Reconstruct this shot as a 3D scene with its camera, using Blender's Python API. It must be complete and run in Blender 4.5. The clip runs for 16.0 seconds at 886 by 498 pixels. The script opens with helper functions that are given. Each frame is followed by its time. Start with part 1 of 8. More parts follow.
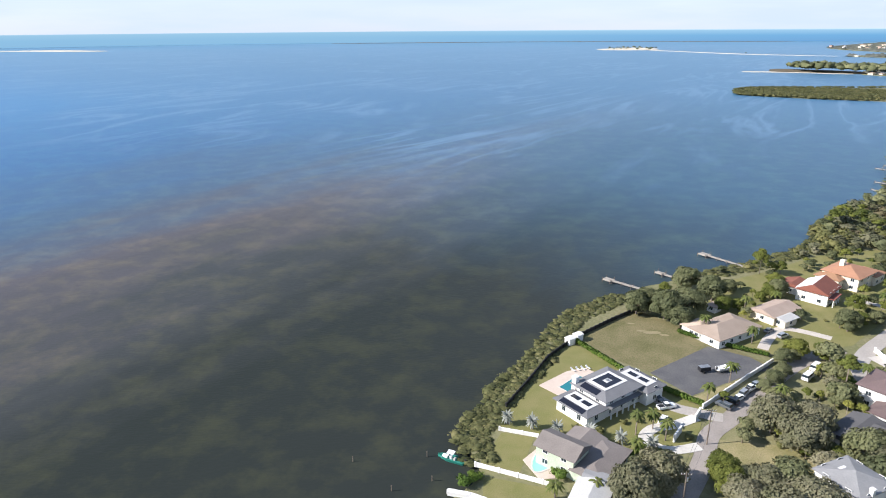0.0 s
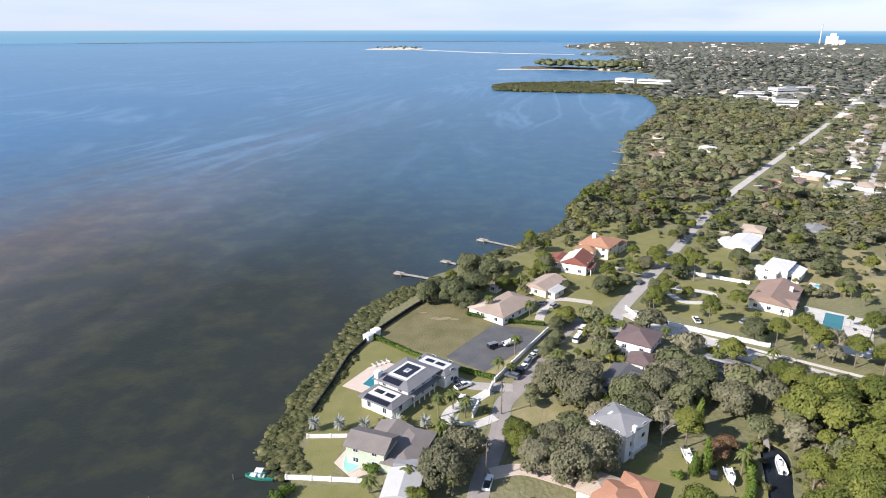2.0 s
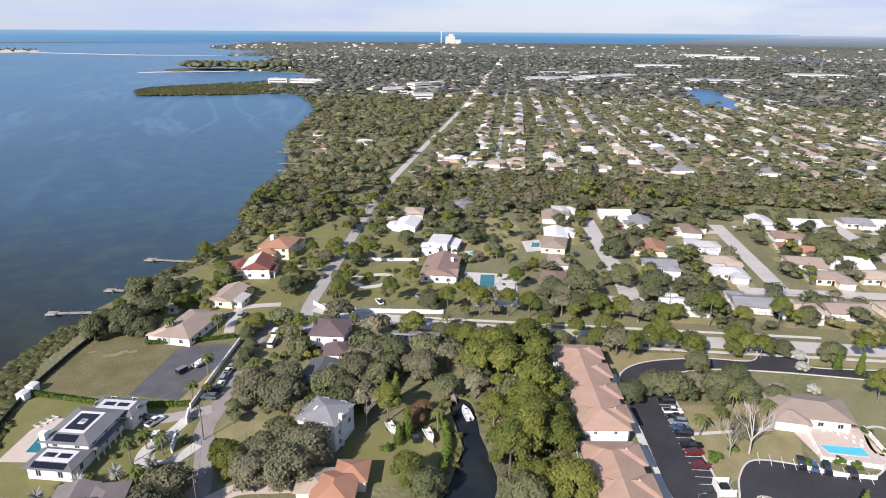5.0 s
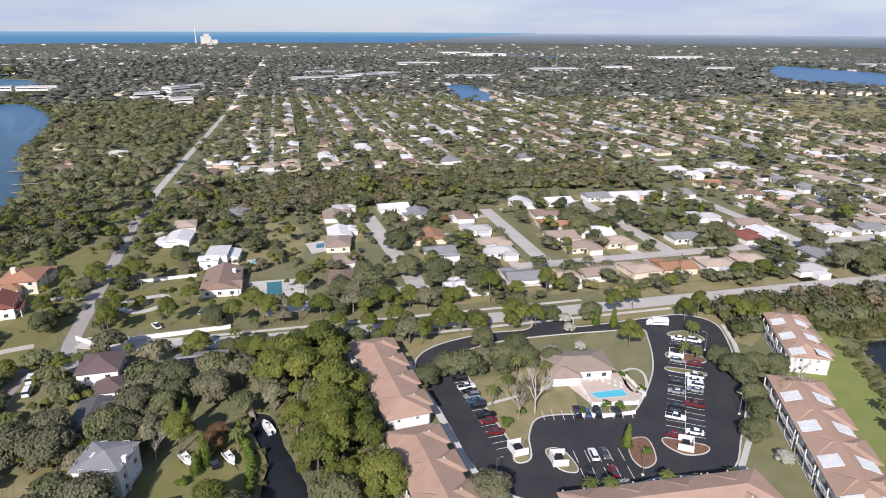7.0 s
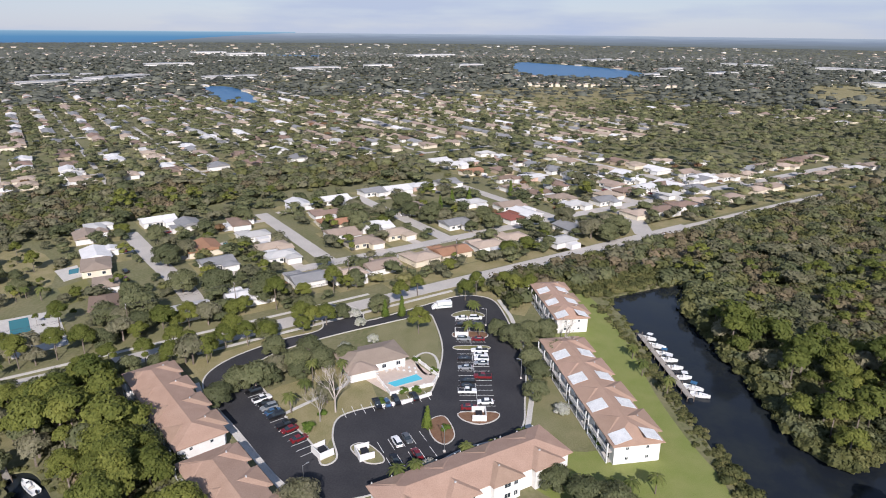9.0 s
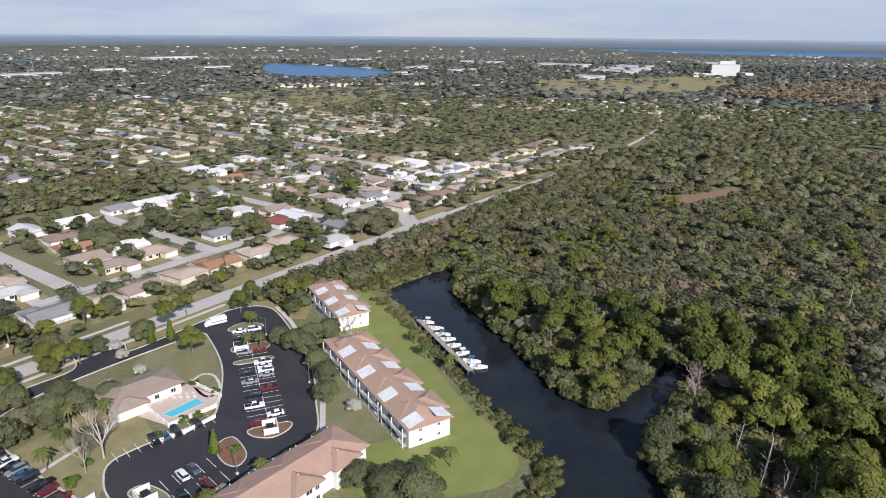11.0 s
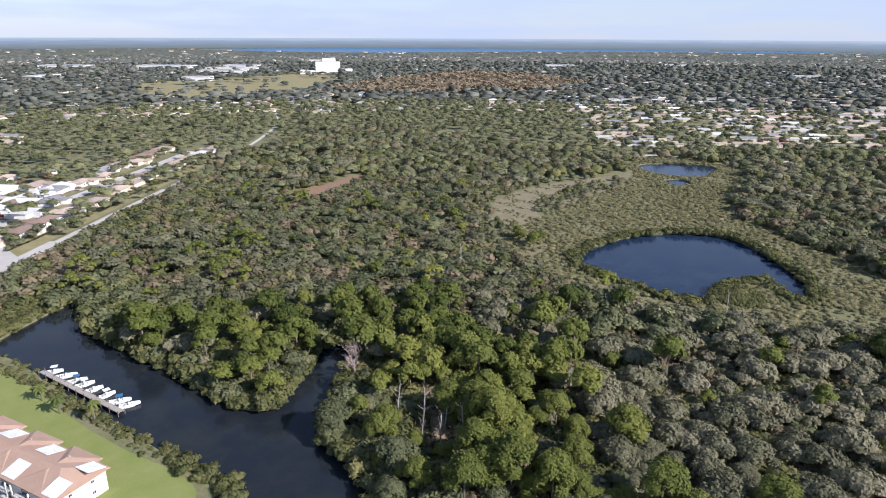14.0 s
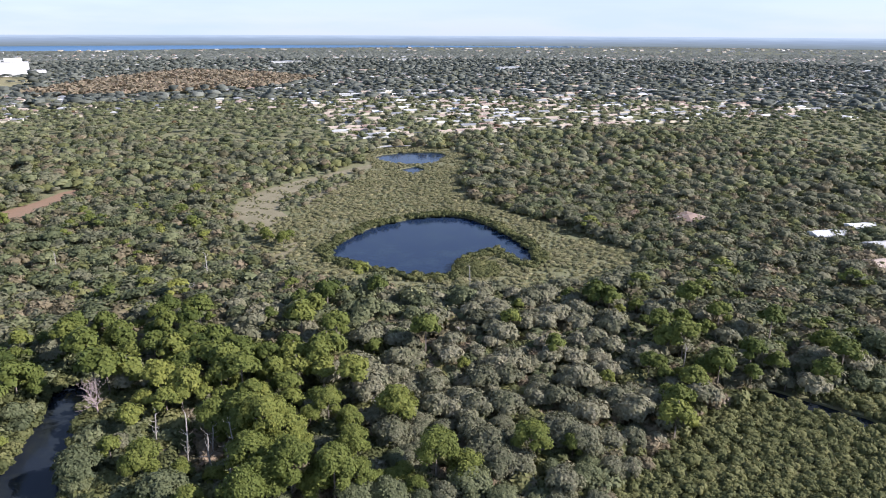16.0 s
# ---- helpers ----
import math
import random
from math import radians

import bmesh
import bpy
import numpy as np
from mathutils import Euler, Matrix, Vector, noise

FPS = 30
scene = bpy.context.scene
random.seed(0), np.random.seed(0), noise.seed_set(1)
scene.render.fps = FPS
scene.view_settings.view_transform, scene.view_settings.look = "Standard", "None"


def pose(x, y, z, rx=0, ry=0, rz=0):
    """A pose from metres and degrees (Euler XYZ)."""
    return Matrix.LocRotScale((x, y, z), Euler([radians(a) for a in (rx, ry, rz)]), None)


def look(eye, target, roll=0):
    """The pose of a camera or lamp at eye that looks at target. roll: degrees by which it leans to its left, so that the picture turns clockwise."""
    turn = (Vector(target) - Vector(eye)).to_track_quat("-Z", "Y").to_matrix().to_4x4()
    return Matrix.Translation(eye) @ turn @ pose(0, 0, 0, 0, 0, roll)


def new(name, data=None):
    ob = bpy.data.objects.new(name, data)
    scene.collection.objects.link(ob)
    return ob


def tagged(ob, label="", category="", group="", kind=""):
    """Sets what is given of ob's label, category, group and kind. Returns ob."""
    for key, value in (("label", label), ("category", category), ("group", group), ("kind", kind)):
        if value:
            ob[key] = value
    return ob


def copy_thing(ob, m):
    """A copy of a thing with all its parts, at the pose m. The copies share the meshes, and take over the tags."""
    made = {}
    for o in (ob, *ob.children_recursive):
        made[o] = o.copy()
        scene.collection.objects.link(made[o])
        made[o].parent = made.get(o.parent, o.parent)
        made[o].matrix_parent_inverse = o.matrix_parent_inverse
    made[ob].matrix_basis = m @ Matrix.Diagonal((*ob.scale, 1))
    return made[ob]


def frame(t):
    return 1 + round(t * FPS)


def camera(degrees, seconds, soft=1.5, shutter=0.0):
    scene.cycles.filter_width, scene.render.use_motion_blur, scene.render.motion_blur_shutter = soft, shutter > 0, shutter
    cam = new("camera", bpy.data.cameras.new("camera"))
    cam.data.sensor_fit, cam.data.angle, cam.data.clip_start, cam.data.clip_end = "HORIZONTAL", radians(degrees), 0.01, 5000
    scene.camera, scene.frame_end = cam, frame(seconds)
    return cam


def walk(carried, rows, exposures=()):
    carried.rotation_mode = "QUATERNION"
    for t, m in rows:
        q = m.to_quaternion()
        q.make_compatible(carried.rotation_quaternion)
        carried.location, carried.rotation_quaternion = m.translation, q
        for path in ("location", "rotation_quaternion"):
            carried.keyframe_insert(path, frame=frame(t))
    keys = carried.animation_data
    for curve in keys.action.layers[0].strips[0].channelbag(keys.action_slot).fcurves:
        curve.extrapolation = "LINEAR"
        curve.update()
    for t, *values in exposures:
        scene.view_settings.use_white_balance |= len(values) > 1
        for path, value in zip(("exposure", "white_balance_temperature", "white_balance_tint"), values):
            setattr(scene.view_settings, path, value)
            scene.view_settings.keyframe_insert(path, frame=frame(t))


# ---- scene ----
# ---- camera: hovers about 100 m up and turns to the right ----
cam = camera(68.63, 16.0, soft=1.0)
PATH = [
    (0.0, pose(0.00, 0.00, 100.00, 71.127, 0.428, 3.939)),
    (0.5, pose(0.05, -0.27, 100.16, 71.106, 0.385, -0.942)),
    (1.0, pose(0.09, -0.50, 100.32, 71.077, 0.265, -5.754)),
    (1.5, pose(0.10, -0.68, 100.48, 71.061, 0.158, -10.549)),
    (2.0, pose(0.09, -0.79, 100.59, 71.037, 0.020, -15.333)),
    (2.5, pose(0.04, -0.84, 100.65, 71.055, -0.042, -20.176)),
    (3.0, pose(-0.03, -0.86, 100.67, 71.083, -0.168, -25.019)),
    (3.5, pose(-0.09, -0.87, 100.70, 71.108, -0.230, -29.896)),
    (4.0, pose(-0.13, -0.90, 100.75, 71.125, -0.294, -34.733)),
    (6.5, pose(0.37, -1.39, 100.81, 71.197, -0.331, -59.183)),
    (7.0, pose(0.39, -1.42, 100.72, 71.208, -0.279, -64.187)),
    (7.5, pose(0.41, -1.40, 100.64, 71.208, -0.342, -69.112)),
    (8.0, pose(0.40, -1.35, 100.56, 71.236, -0.360, -74.107)),
    (8.5, pose(0.40, -1.31, 100.47, 71.243, -0.460, -79.100)),
    (11.0, pose(0.97, -1.16, 99.44, 71.501, -0.437, -105.116)),
    (11.5, pose(0.89, -1.07, 99.41, 71.527, -0.478, -110.506)),
    (12.0, pose(0.80, -1.02, 99.40, 71.557, -0.443, -116.019)),
    (12.5, pose(0.74, -1.03, 99.41, 71.570, -0.436, -121.130)),
    (13.0, pose(0.65, -1.09, 99.42, 71.607, -0.335, -126.611)),
    (13.5, pose(0.55, -1.18, 99.41, 71.639, -0.264, -132.112)),
    (14.0, pose(0.46, -1.23, 99.40, 71.641, -0.243, -137.610)),
    (14.5, pose(0.38, -1.18, 99.35, 71.575, -0.223, -143.301)),
    (15.0, pose(0.33, -1.07, 99.31, 71.522, -0.232, -148.981)),
    (15.5, pose(0.33, -0.94, 99.27, 71.472, -0.205, -154.721)),
    (16.0, pose(0.36, -0.80, 99.25, 71.418, -0.247, -160.513)),
]
EXPOSURES = ((0.0, 0.88, 6500, 11), (3.5, 0.69, 6500, 16), (7.0, 0.33, 6450, 17), (11.0, 0.22, 6350, 14), (12.5, 0.40, 6250, 14), (14.5, 0.7, 6150, 16), (16.0, 0.88, 6100, 16))
walk(cam, PATH, EXPOSURES)

# ---- light and sky ----
SUN_AZ, SUN_EL = radians(191.5), radians(33)      # from +x, counter-clockwise; the sun stands over the bay
world = bpy.data.worlds.new("sky")
scene.world = world
world.use_nodes = True
wn, wl = world.node_tree.nodes, world.node_tree.links
wn.clear()
w_out, w_bg, w_sky = wn.new("ShaderNodeOutputWorld"), wn.new("ShaderNodeBackground"), wn.new("ShaderNodeTexSky")
w_sky.sky_type, w_sky.sun_disc = "NISHITA", False
w_sky.sun_elevation = SUN_EL
w_sky.sun_rotation = radians(90) - SUN_AZ
w_sky.altitude, w_sky.air_density, w_sky.dust_density, w_sky.ozone_density = 100, 1.0, 0.2, 3.0
w_bg.inputs["Strength"].default_value = 0.095
# thin high cloud, stretched along the horizon, the same all round
w_tc, w_map, w_noise = wn.new("ShaderNodeTexCoord"), wn.new("ShaderNodeMapping"), wn.new("ShaderNodeTexNoise")
w_map.inputs["Scale"].default_value = (2.2, 2.2, 16)
w_noise.inputs["Scale"].default_value, w_noise.inputs["Detail"].default_value = 1.6, 6
w_ramp, w_mix = wn.new("ShaderNodeMapRange"), wn.new("ShaderNodeMixRGB")
w_ramp.inputs["From Min"].default_value, w_ramp.inputs["From Max"].default_value = 0.45, 0.66
w_ramp.inputs["To Min"].default_value, w_ramp.inputs["To Max"].default_value = 0.74, 1.0
w_mix.inputs[2].default_value = (4.1, 4.9, 6.4, 1)
wl.new(w_tc.outputs["Generated"], w_map.inputs["Vector"])
wl.new(w_map.outputs["Vector"], w_noise.inputs["Vector"])
wl.new(w_noise.outputs["Fac"], w_ramp.inputs["Value"])
# milky haze low down, clearer blue overhead
w_sep, w_haze, w_mul = wn.new("ShaderNodeSeparateXYZ"), wn.new("ShaderNodeMapRange"), wn.new("ShaderNodeMath")
wl.new(w_tc.outputs["Generated"], w_sep.inputs["Vector"])
wl.new(w_sep.outputs["Z"], w_haze.inputs["Value"])
w_haze.inputs["From Min"].default_value, w_haze.inputs["From Max"].default_value = 0.0, 0.55
w_haze.inputs["To Min"].default_value, w_haze.inputs["To Max"].default_value = 1.0, 0.22
w_mul.operation = "MULTIPLY"
wl.new(w_ramp.outputs["Result"], w_mul.inputs[0])
wl.new(w_haze.outputs["Result"], w_mul.inputs[1])
wl.new(w_mul.outputs[0], w_mix.inputs[0])
wl.new(w_sky.outputs["Color"], w_mix.inputs[1])
wl.new(w_mix.outputs["Color"], w_bg.inputs["Color"])
wl.new(w_bg.outputs["Background"], w_out.inputs["Surface"])
sun = new("sun", bpy.data.lights.new("sun", "SUN"))
sun.data.energy, sun.data.angle, sun.data.color = 4.8, radians(0.53), (1.0, 0.953, 0.905)
sun_way = Vector((math.cos(SUN_AZ) * math.cos(SUN_EL), math.sin(SUN_AZ) * math.cos(SUN_EL), math.sin(SUN_EL)))
sun.matrix_world = look(sun_way * 300, (0, 0, 0))

# ---- plan axes: a runs along the coastal road, b along the main cross road ----
UX, UY = math.cos(radians(39.5)), math.sin(radians(39.5))
GRID = 39.5


def plan(a, b):
    return (a * UX + b * UY, a * UY - b * UX)


# ---- materials ----
def material(name, base, other=None, rough=0.8, metal=0.0, scale=1.0, fine=8.0, bump=0.15, contrast=0.5, random_tint=0.0, tint=None, island=0.0, spec=0.3):
    """Base colour that drifts to a second one by noise at two scales (metres), with fine relief.
    random_tint: change of value from object to object; tint: name of a face value that moves the colour; island: change from piece to piece."""
    m = bpy.data.materials.new(name)
    m.use_nodes = True
    n, l = m.node_tree.nodes, m.node_tree.links
    b = n["Principled BSDF"]
    b.inputs["Roughness"].default_value, b.inputs["Metallic"].default_value = rough, metal
    b.inputs["Specular IOR Level"].default_value = spec
    other = other or tuple(c * 0.72 for c in base)
    geo = n.new("ShaderNodeNewGeometry")
    big, small, mix = n.new("ShaderNodeTexNoise"), n.new("ShaderNodeTexNoise"), n.new("ShaderNodeMixRGB")
    big.inputs["Scale"].default_value, big.inputs["Detail"].default_value = 1 / scale, 4
    small.inputs["Scale"].default_value, small.inputs["Detail"].default_value = fine / scale, 3
    l.new(geo.outputs["Position"], big.inputs["Vector"])
    l.new(geo.outputs["Position"], small.inputs["Vector"])
    both, ramp = n.new("ShaderNodeMath"), n.new("ShaderNodeMapRange")
    both.operation = "ADD"
    l.new(big.outputs["Fac"], both.inputs[0]), l.new(small.outputs["Fac"], both.inputs[1])
    ramp.inputs["From Min"].default_value, ramp.inputs["From Max"].default_value = 1 - contrast / 2, 1 + contrast / 2
    l.new(both.outputs[0], ramp.inputs["Value"])
    mix.inputs[1].default_value, mix.inputs[2].default_value = (*base, 1), (*other, 1)
    l.new(ramp.outputs["Result"], mix.inputs[0])
    col = mix.outputs["Color"]
    for kind, amount in (("object", random_tint), ("island", island), ("face", 1.0 if tint else 0)):
        if not amount:
            continue
        hsv = n.new("ShaderNodeHueSaturation")
        if kind == "object":
            src = n.new("ShaderNodeObjectInfo").outputs["Random"]
        elif kind == "island":
            src = geo.outputs["Random Per Island"]
        else:
            at = n.new("ShaderNodeAttribute")
            at.attribute_name = tint
            src = at.outputs["Fac"]
            amount = 0.6
        val, hue = n.new("ShaderNodeMapRange"), n.new("ShaderNodeMapRange")
        val.inputs["To Min"].default_value, val.inputs["To Max"].default_value = 1 - amount, 1 + amount
        hue.inputs["To Min"].default_value, hue.inputs["To Max"].default_value = 0.5 + 0.05 * amount, 0.5 - 0.05 * amount
        l.new(src, val.inputs["Value"]), l.new(src, hue.inputs["Value"])
        l.new(val.outputs["Result"], hsv.inputs["Value"])
        l.new(hue.outputs["Result"], hsv.inputs["Hue"])
        l.new(col, hsv.inputs["Color"])
        col = hsv.outputs["Color"]
    l.new(col, b.inputs["Base Color"])
    if bump:
        bp = n.new("ShaderNodeBump")
        bp.inputs["Strength"].default_value, bp.inputs["Distance"].default_value = bump, scale / fine
        l.new(small.outputs["Fac"], bp.inputs["Height"])
        l.new(bp.outputs["Normal"], b.inputs["Normal"])
    return m


def leaf_light(m):
    """Lets part of the light through the leaf."""
    n, l = m.node_tree.nodes, m.node_tree.links
    b, out = n["Principled BSDF"], n["Material Output"]
    tr, mix = n.new("ShaderNodeBsdfTranslucent"), n.new("ShaderNodeMixShader")
    l.new(b.inputs["Base Color"].links[0].from_socket, tr.inputs["Color"])
    mix.inputs[0].default_value = 0.22
    l.new(b.outputs["BSDF"], mix.inputs[1]), l.new(tr.outputs["BSDF"], mix.inputs[2])
    l.new(mix.outputs["Shader"], out.inputs["Surface"])


LEAF = {}
for kind, c1, c2 in (
    ("oak", (0.099, 0.112, 0.050), (0.150, 0.159, 0.083)),
    ("grey_oak", (0.118, 0.122, 0.062), (0.208, 0.195, 0.128)),
    ("pine", (0.100, 0.118, 0.025), (0.164, 0.180, 0.044)),
    ("mangrove", (0.101, 0.107, 0.037), (0.155, 0.155, 0.063)),
    ("shore", (0.114, 0.120, 0.044), (0.164, 0.158, 0.070)),
    ("marsh", (0.146, 0.146, 0.062), (0.205, 0.192, 0.098)),
    ("palm", (0.075, 0.105, 0.025), (0.14, 0.15, 0.05)),
    ("silver", (0.235, 0.25, 0.215), (0.36, 0.37, 0.33)),
    ("hedge", (0.070, 0.120, 0.018), (0.115, 0.165, 0.035)),
    ("conifer", (0.10, 0.155, 0.025), (0.15, 0.19, 0.04)),
    ("russet", (0.14, 0.085, 0.045), (0.19, 0.12, 0.065)),
    ("cypress", (0.185, 0.148, 0.092), (0.245, 0.198, 0.132)),
    ("brush", (0.145, 0.122, 0.068), (0.195, 0.162, 0.100)),
    ("flower", (0.55, 0.53, 0.50), (0.25, 0.28, 0.18)),
    # greyed, bluish green: distance haze is painted into this leaf colour
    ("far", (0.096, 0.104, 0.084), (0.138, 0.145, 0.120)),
):
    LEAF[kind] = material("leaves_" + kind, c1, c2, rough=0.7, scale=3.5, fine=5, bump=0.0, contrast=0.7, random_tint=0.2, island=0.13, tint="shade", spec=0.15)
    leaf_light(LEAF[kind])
BARK = material("bark", (0.13, 0.10, 0.075), (0.22, 0.19, 0.16), scale=0.6, fine=6, random_tint=0.2)
DEAD = material("dead_wood", (0.30, 0.27, 0.23), (0.42, 0.38, 0.34), scale=0.8, fine=6, random_tint=0.2)
PALE_TWIG = material("pale_twigs", (0.34, 0.26, 0.235), (0.42, 0.33, 0.30), scale=0.8, fine=6)
SOIL = material("land", (0.130, 0.137, 0.058), (0.205, 0.187, 0.105), rough=0.95, scale=18, fine=14, bump=0.3, contrast=0.5)
LITTER = material("forest_floor", (0.085, 0.07, 0.042), (0.16, 0.125, 0.08), rough=0.95, scale=9, fine=12, bump=0.4)
LAWN = material("lawn_grass", (0.150, 0.152, 0.066), (0.24, 0.218, 0.12), rough=0.9, scale=7, fine=18, bump=0.3, contrast=0.6)
LUSH = material("lush_grass", (0.140, 0.148, 0.044), (0.215, 0.190, 0.082), rough=0.9, scale=6, fine=18, bump=0.3, contrast=0.6)
BRIGHT = material("watered_grass", (0.165, 0.205, 0.048), (0.235, 0.245, 0.085), rough=0.9, scale=6, fine=18, bump=0.3, contrast=0.6)
DRY = material("dry_grass", (0.185, 0.172, 0.070), (0.315, 0.265, 0.148), rough=0.95, scale=6, fine=16, bump=0.3, contrast=0.6)
PLOT = material("patchy_grass", (0.105, 0.104, 0.040), (0.200, 0.166, 0.090), rough=0.95, scale=8, fine=14, bump=0.3, contrast=0.55)
SAND = material("sand", (0.50, 0.44, 0.34), (0.62, 0.56, 0.46), rough=0.95, scale=5, fine=10)
STRAW = material("straw_marsh", (0.172, 0.150, 0.086), (0.245, 0.208, 0.132), rough=0.95, scale=8, fine=14, bump=0.3)
ASPHALT = material("black_asphalt", (0.029, 0.029, 0.033), (0.048, 0.047, 0.050), rough=0.85, scale=9, fine=20, bump=0.1)
OLD_ASPHALT = material("grey_asphalt", (0.075, 0.075, 0.082), (0.12, 0.118, 0.118), rough=0.9, scale=5, fine=12, bump=0.1)
ROAD = material("pale_road", (0.50, 0.465, 0.425), (0.41, 0.385, 0.355), rough=0.9, scale=10, fine=14, bump=0.1)
WORN_ROAD = material("worn_grey_road", (0.385, 0.355, 0.325), (0.315, 0.29, 0.265), rough=0.9, scale=8, fine=14, bump=0.1)
DRIVE = material("drive_concrete", (0.53, 0.48, 0.43), (0.42, 0.38, 0.335), rough=0.9, scale=3, fine=8, bump=0.1)
PAVER = material("brick_paver", (0.50, 0.41, 0.345), (0.57, 0.475, 0.405), rough=0.9, scale=1.5, fine=6, bump=0.15)
CONCRETE = material("concrete", (0.58, 0.555, 0.51), (0.46, 0.435, 0.40), rough=0.9, scale=4, fine=10, bump=0.1)
LANE = material("worn_lane", (0.31, 0.275, 0.25), (0.24, 0.215, 0.195), rough=0.9, scale=5, fine=12, bump=0.1)
PAINT = material("road_paint", (0.75, 0.75, 0.73), (0.62, 0.62, 0.60), rough=0.7, scale=1, fine=10, bump=0.0)
WHITE = material("white_stucco", (0.77, 0.755, 0.725), (0.68, 0.66, 0.63), rough=0.85, scale=3, fine=12, bump=0.08)
CREAM = material("cream_stucco", (0.70, 0.63, 0.50), (0.62, 0.55, 0.44), rough=0.85, scale=3, fine=12, bump=0.08)
TAN_WALL = material("tan_stucco", (0.56, 0.45, 0.34), rough=0.85, scale=3, fine=12, bump=0.08)
GREEN_WALL = material("pale_green_siding", (0.50, 0.56, 0.44), rough=0.8, scale=3, fine=12, bump=0.08)
PINK_WALL = material("pink_stucco", (0.66, 0.47, 0.39), rough=0.85, scale=3, fine=12, bump=0.08)
TRIM = material("white_trim", (0.80, 0.80, 0.78), rough=0.5, scale=2, bump=0.0)
DARK = material("dark_metal", (0.035, 0.035, 0.04), rough=0.5, metal=0.3, scale=2, bump=0.0)
STEEL = material("galvanised_steel", (0.45, 0.46, 0.47), rough=0.45, metal=0.7, scale=2, bump=0.0)
TIMBER = material("weathered_timber", (0.36, 0.33, 0.29), (0.27, 0.245, 0.21), rough=0.9, scale=1.5, fine=9, bump=0.2)
POLE = material("pole_timber", (0.20, 0.16, 0.125), (0.13, 0.105, 0.085), rough=0.9, scale=1.2, fine=9, bump=0.2)
MULCH = material("mulch", (0.16, 0.085, 0.05), (0.22, 0.13, 0.08), rough=0.95, scale=1.5, fine=10, bump=0.3)
CLAY = material("red_clay", (0.27, 0.165, 0.105), (0.21, 0.14, 0.085), rough=0.9, scale=2, fine=8, bump=0.2)
CLAY_DUST = material("sandy_soil", (0.27, 0.225, 0.14), (0.215, 0.19, 0.10), rough=0.95, scale=1.5, fine=8, bump=0.2)
ROOF = {}
for kind, c1, c2 in (
    ("terracotta", (0.385, 0.205, 0.125), (0.31, 0.165, 0.10)),
    ("condo", (0.415, 0.285, 0.21), (0.335, 0.222, 0.16)),
    ("red", (0.27, 0.095, 0.07), (0.215, 0.08, 0.06)),
    ("brown", (0.27, 0.19, 0.15), (0.21, 0.15, 0.115)),
    ("dark_brown", (0.15, 0.108, 0.104), (0.115, 0.083, 0.08)),
    ("taupe", (0.36, 0.285, 0.23), (0.29, 0.225, 0.18)),
    ("tan", (0.46, 0.37, 0.29), (0.385, 0.305, 0.24)),
    ("grey", (0.285, 0.285, 0.285), (0.22, 0.22, 0.225)),
    ("pale", (0.52, 0.51, 0.49), (0.44, 0.43, 0.415)),
    ("white", (0.68, 0.67, 0.66), (0.56, 0.55, 0.54)),
    ("villa", (0.175, 0.175, 0.182), (0.135, 0.135, 0.142)),
    ("slate_brown", (0.205, 0.18, 0.165), (0.155, 0.137, 0.127)),
    ("charcoal", (0.115, 0.112, 0.115), (0.085, 0.083, 0.086)),
):
    ROOF[kind] = material("roof_" + kind, c1, c2, rough=0.85, scale=3, fine=10, bump=0.25, contrast=0.7, random_tint=0.12)


def glass_material(name, base, rough=0.08):
    m = bpy.data.materials.new(name)
    m.use_nodes = True
    b = m.node_tree.nodes["Principled BSDF"]
    b.inputs["Base Color"].default_value, b.inputs["Roughness"].default_value = (*base, 1), rough
    b.inputs["Specular IOR Level"].default_value = 0.6
    return m


PANE = glass_material("window_glass", (0.03, 0.04, 0.05))
SOLAR = glass_material("solar_glass", (0.012, 0.013, 0.022), 0.25)
POOL = glass_material("pool_water", (0.09, 0.50, 0.62), 0.08)
POOL_GREEN = glass_material("green_pool_water", (0.25, 0.56, 0.47), 0.08)
POOL_TEAL = glass_material("teal_pool_water", (0.02, 0.16, 0.17), 0.08)
POOL_DARK = glass_material("dark_pool_water", (0.02, 0.17, 0.20), 0.08)


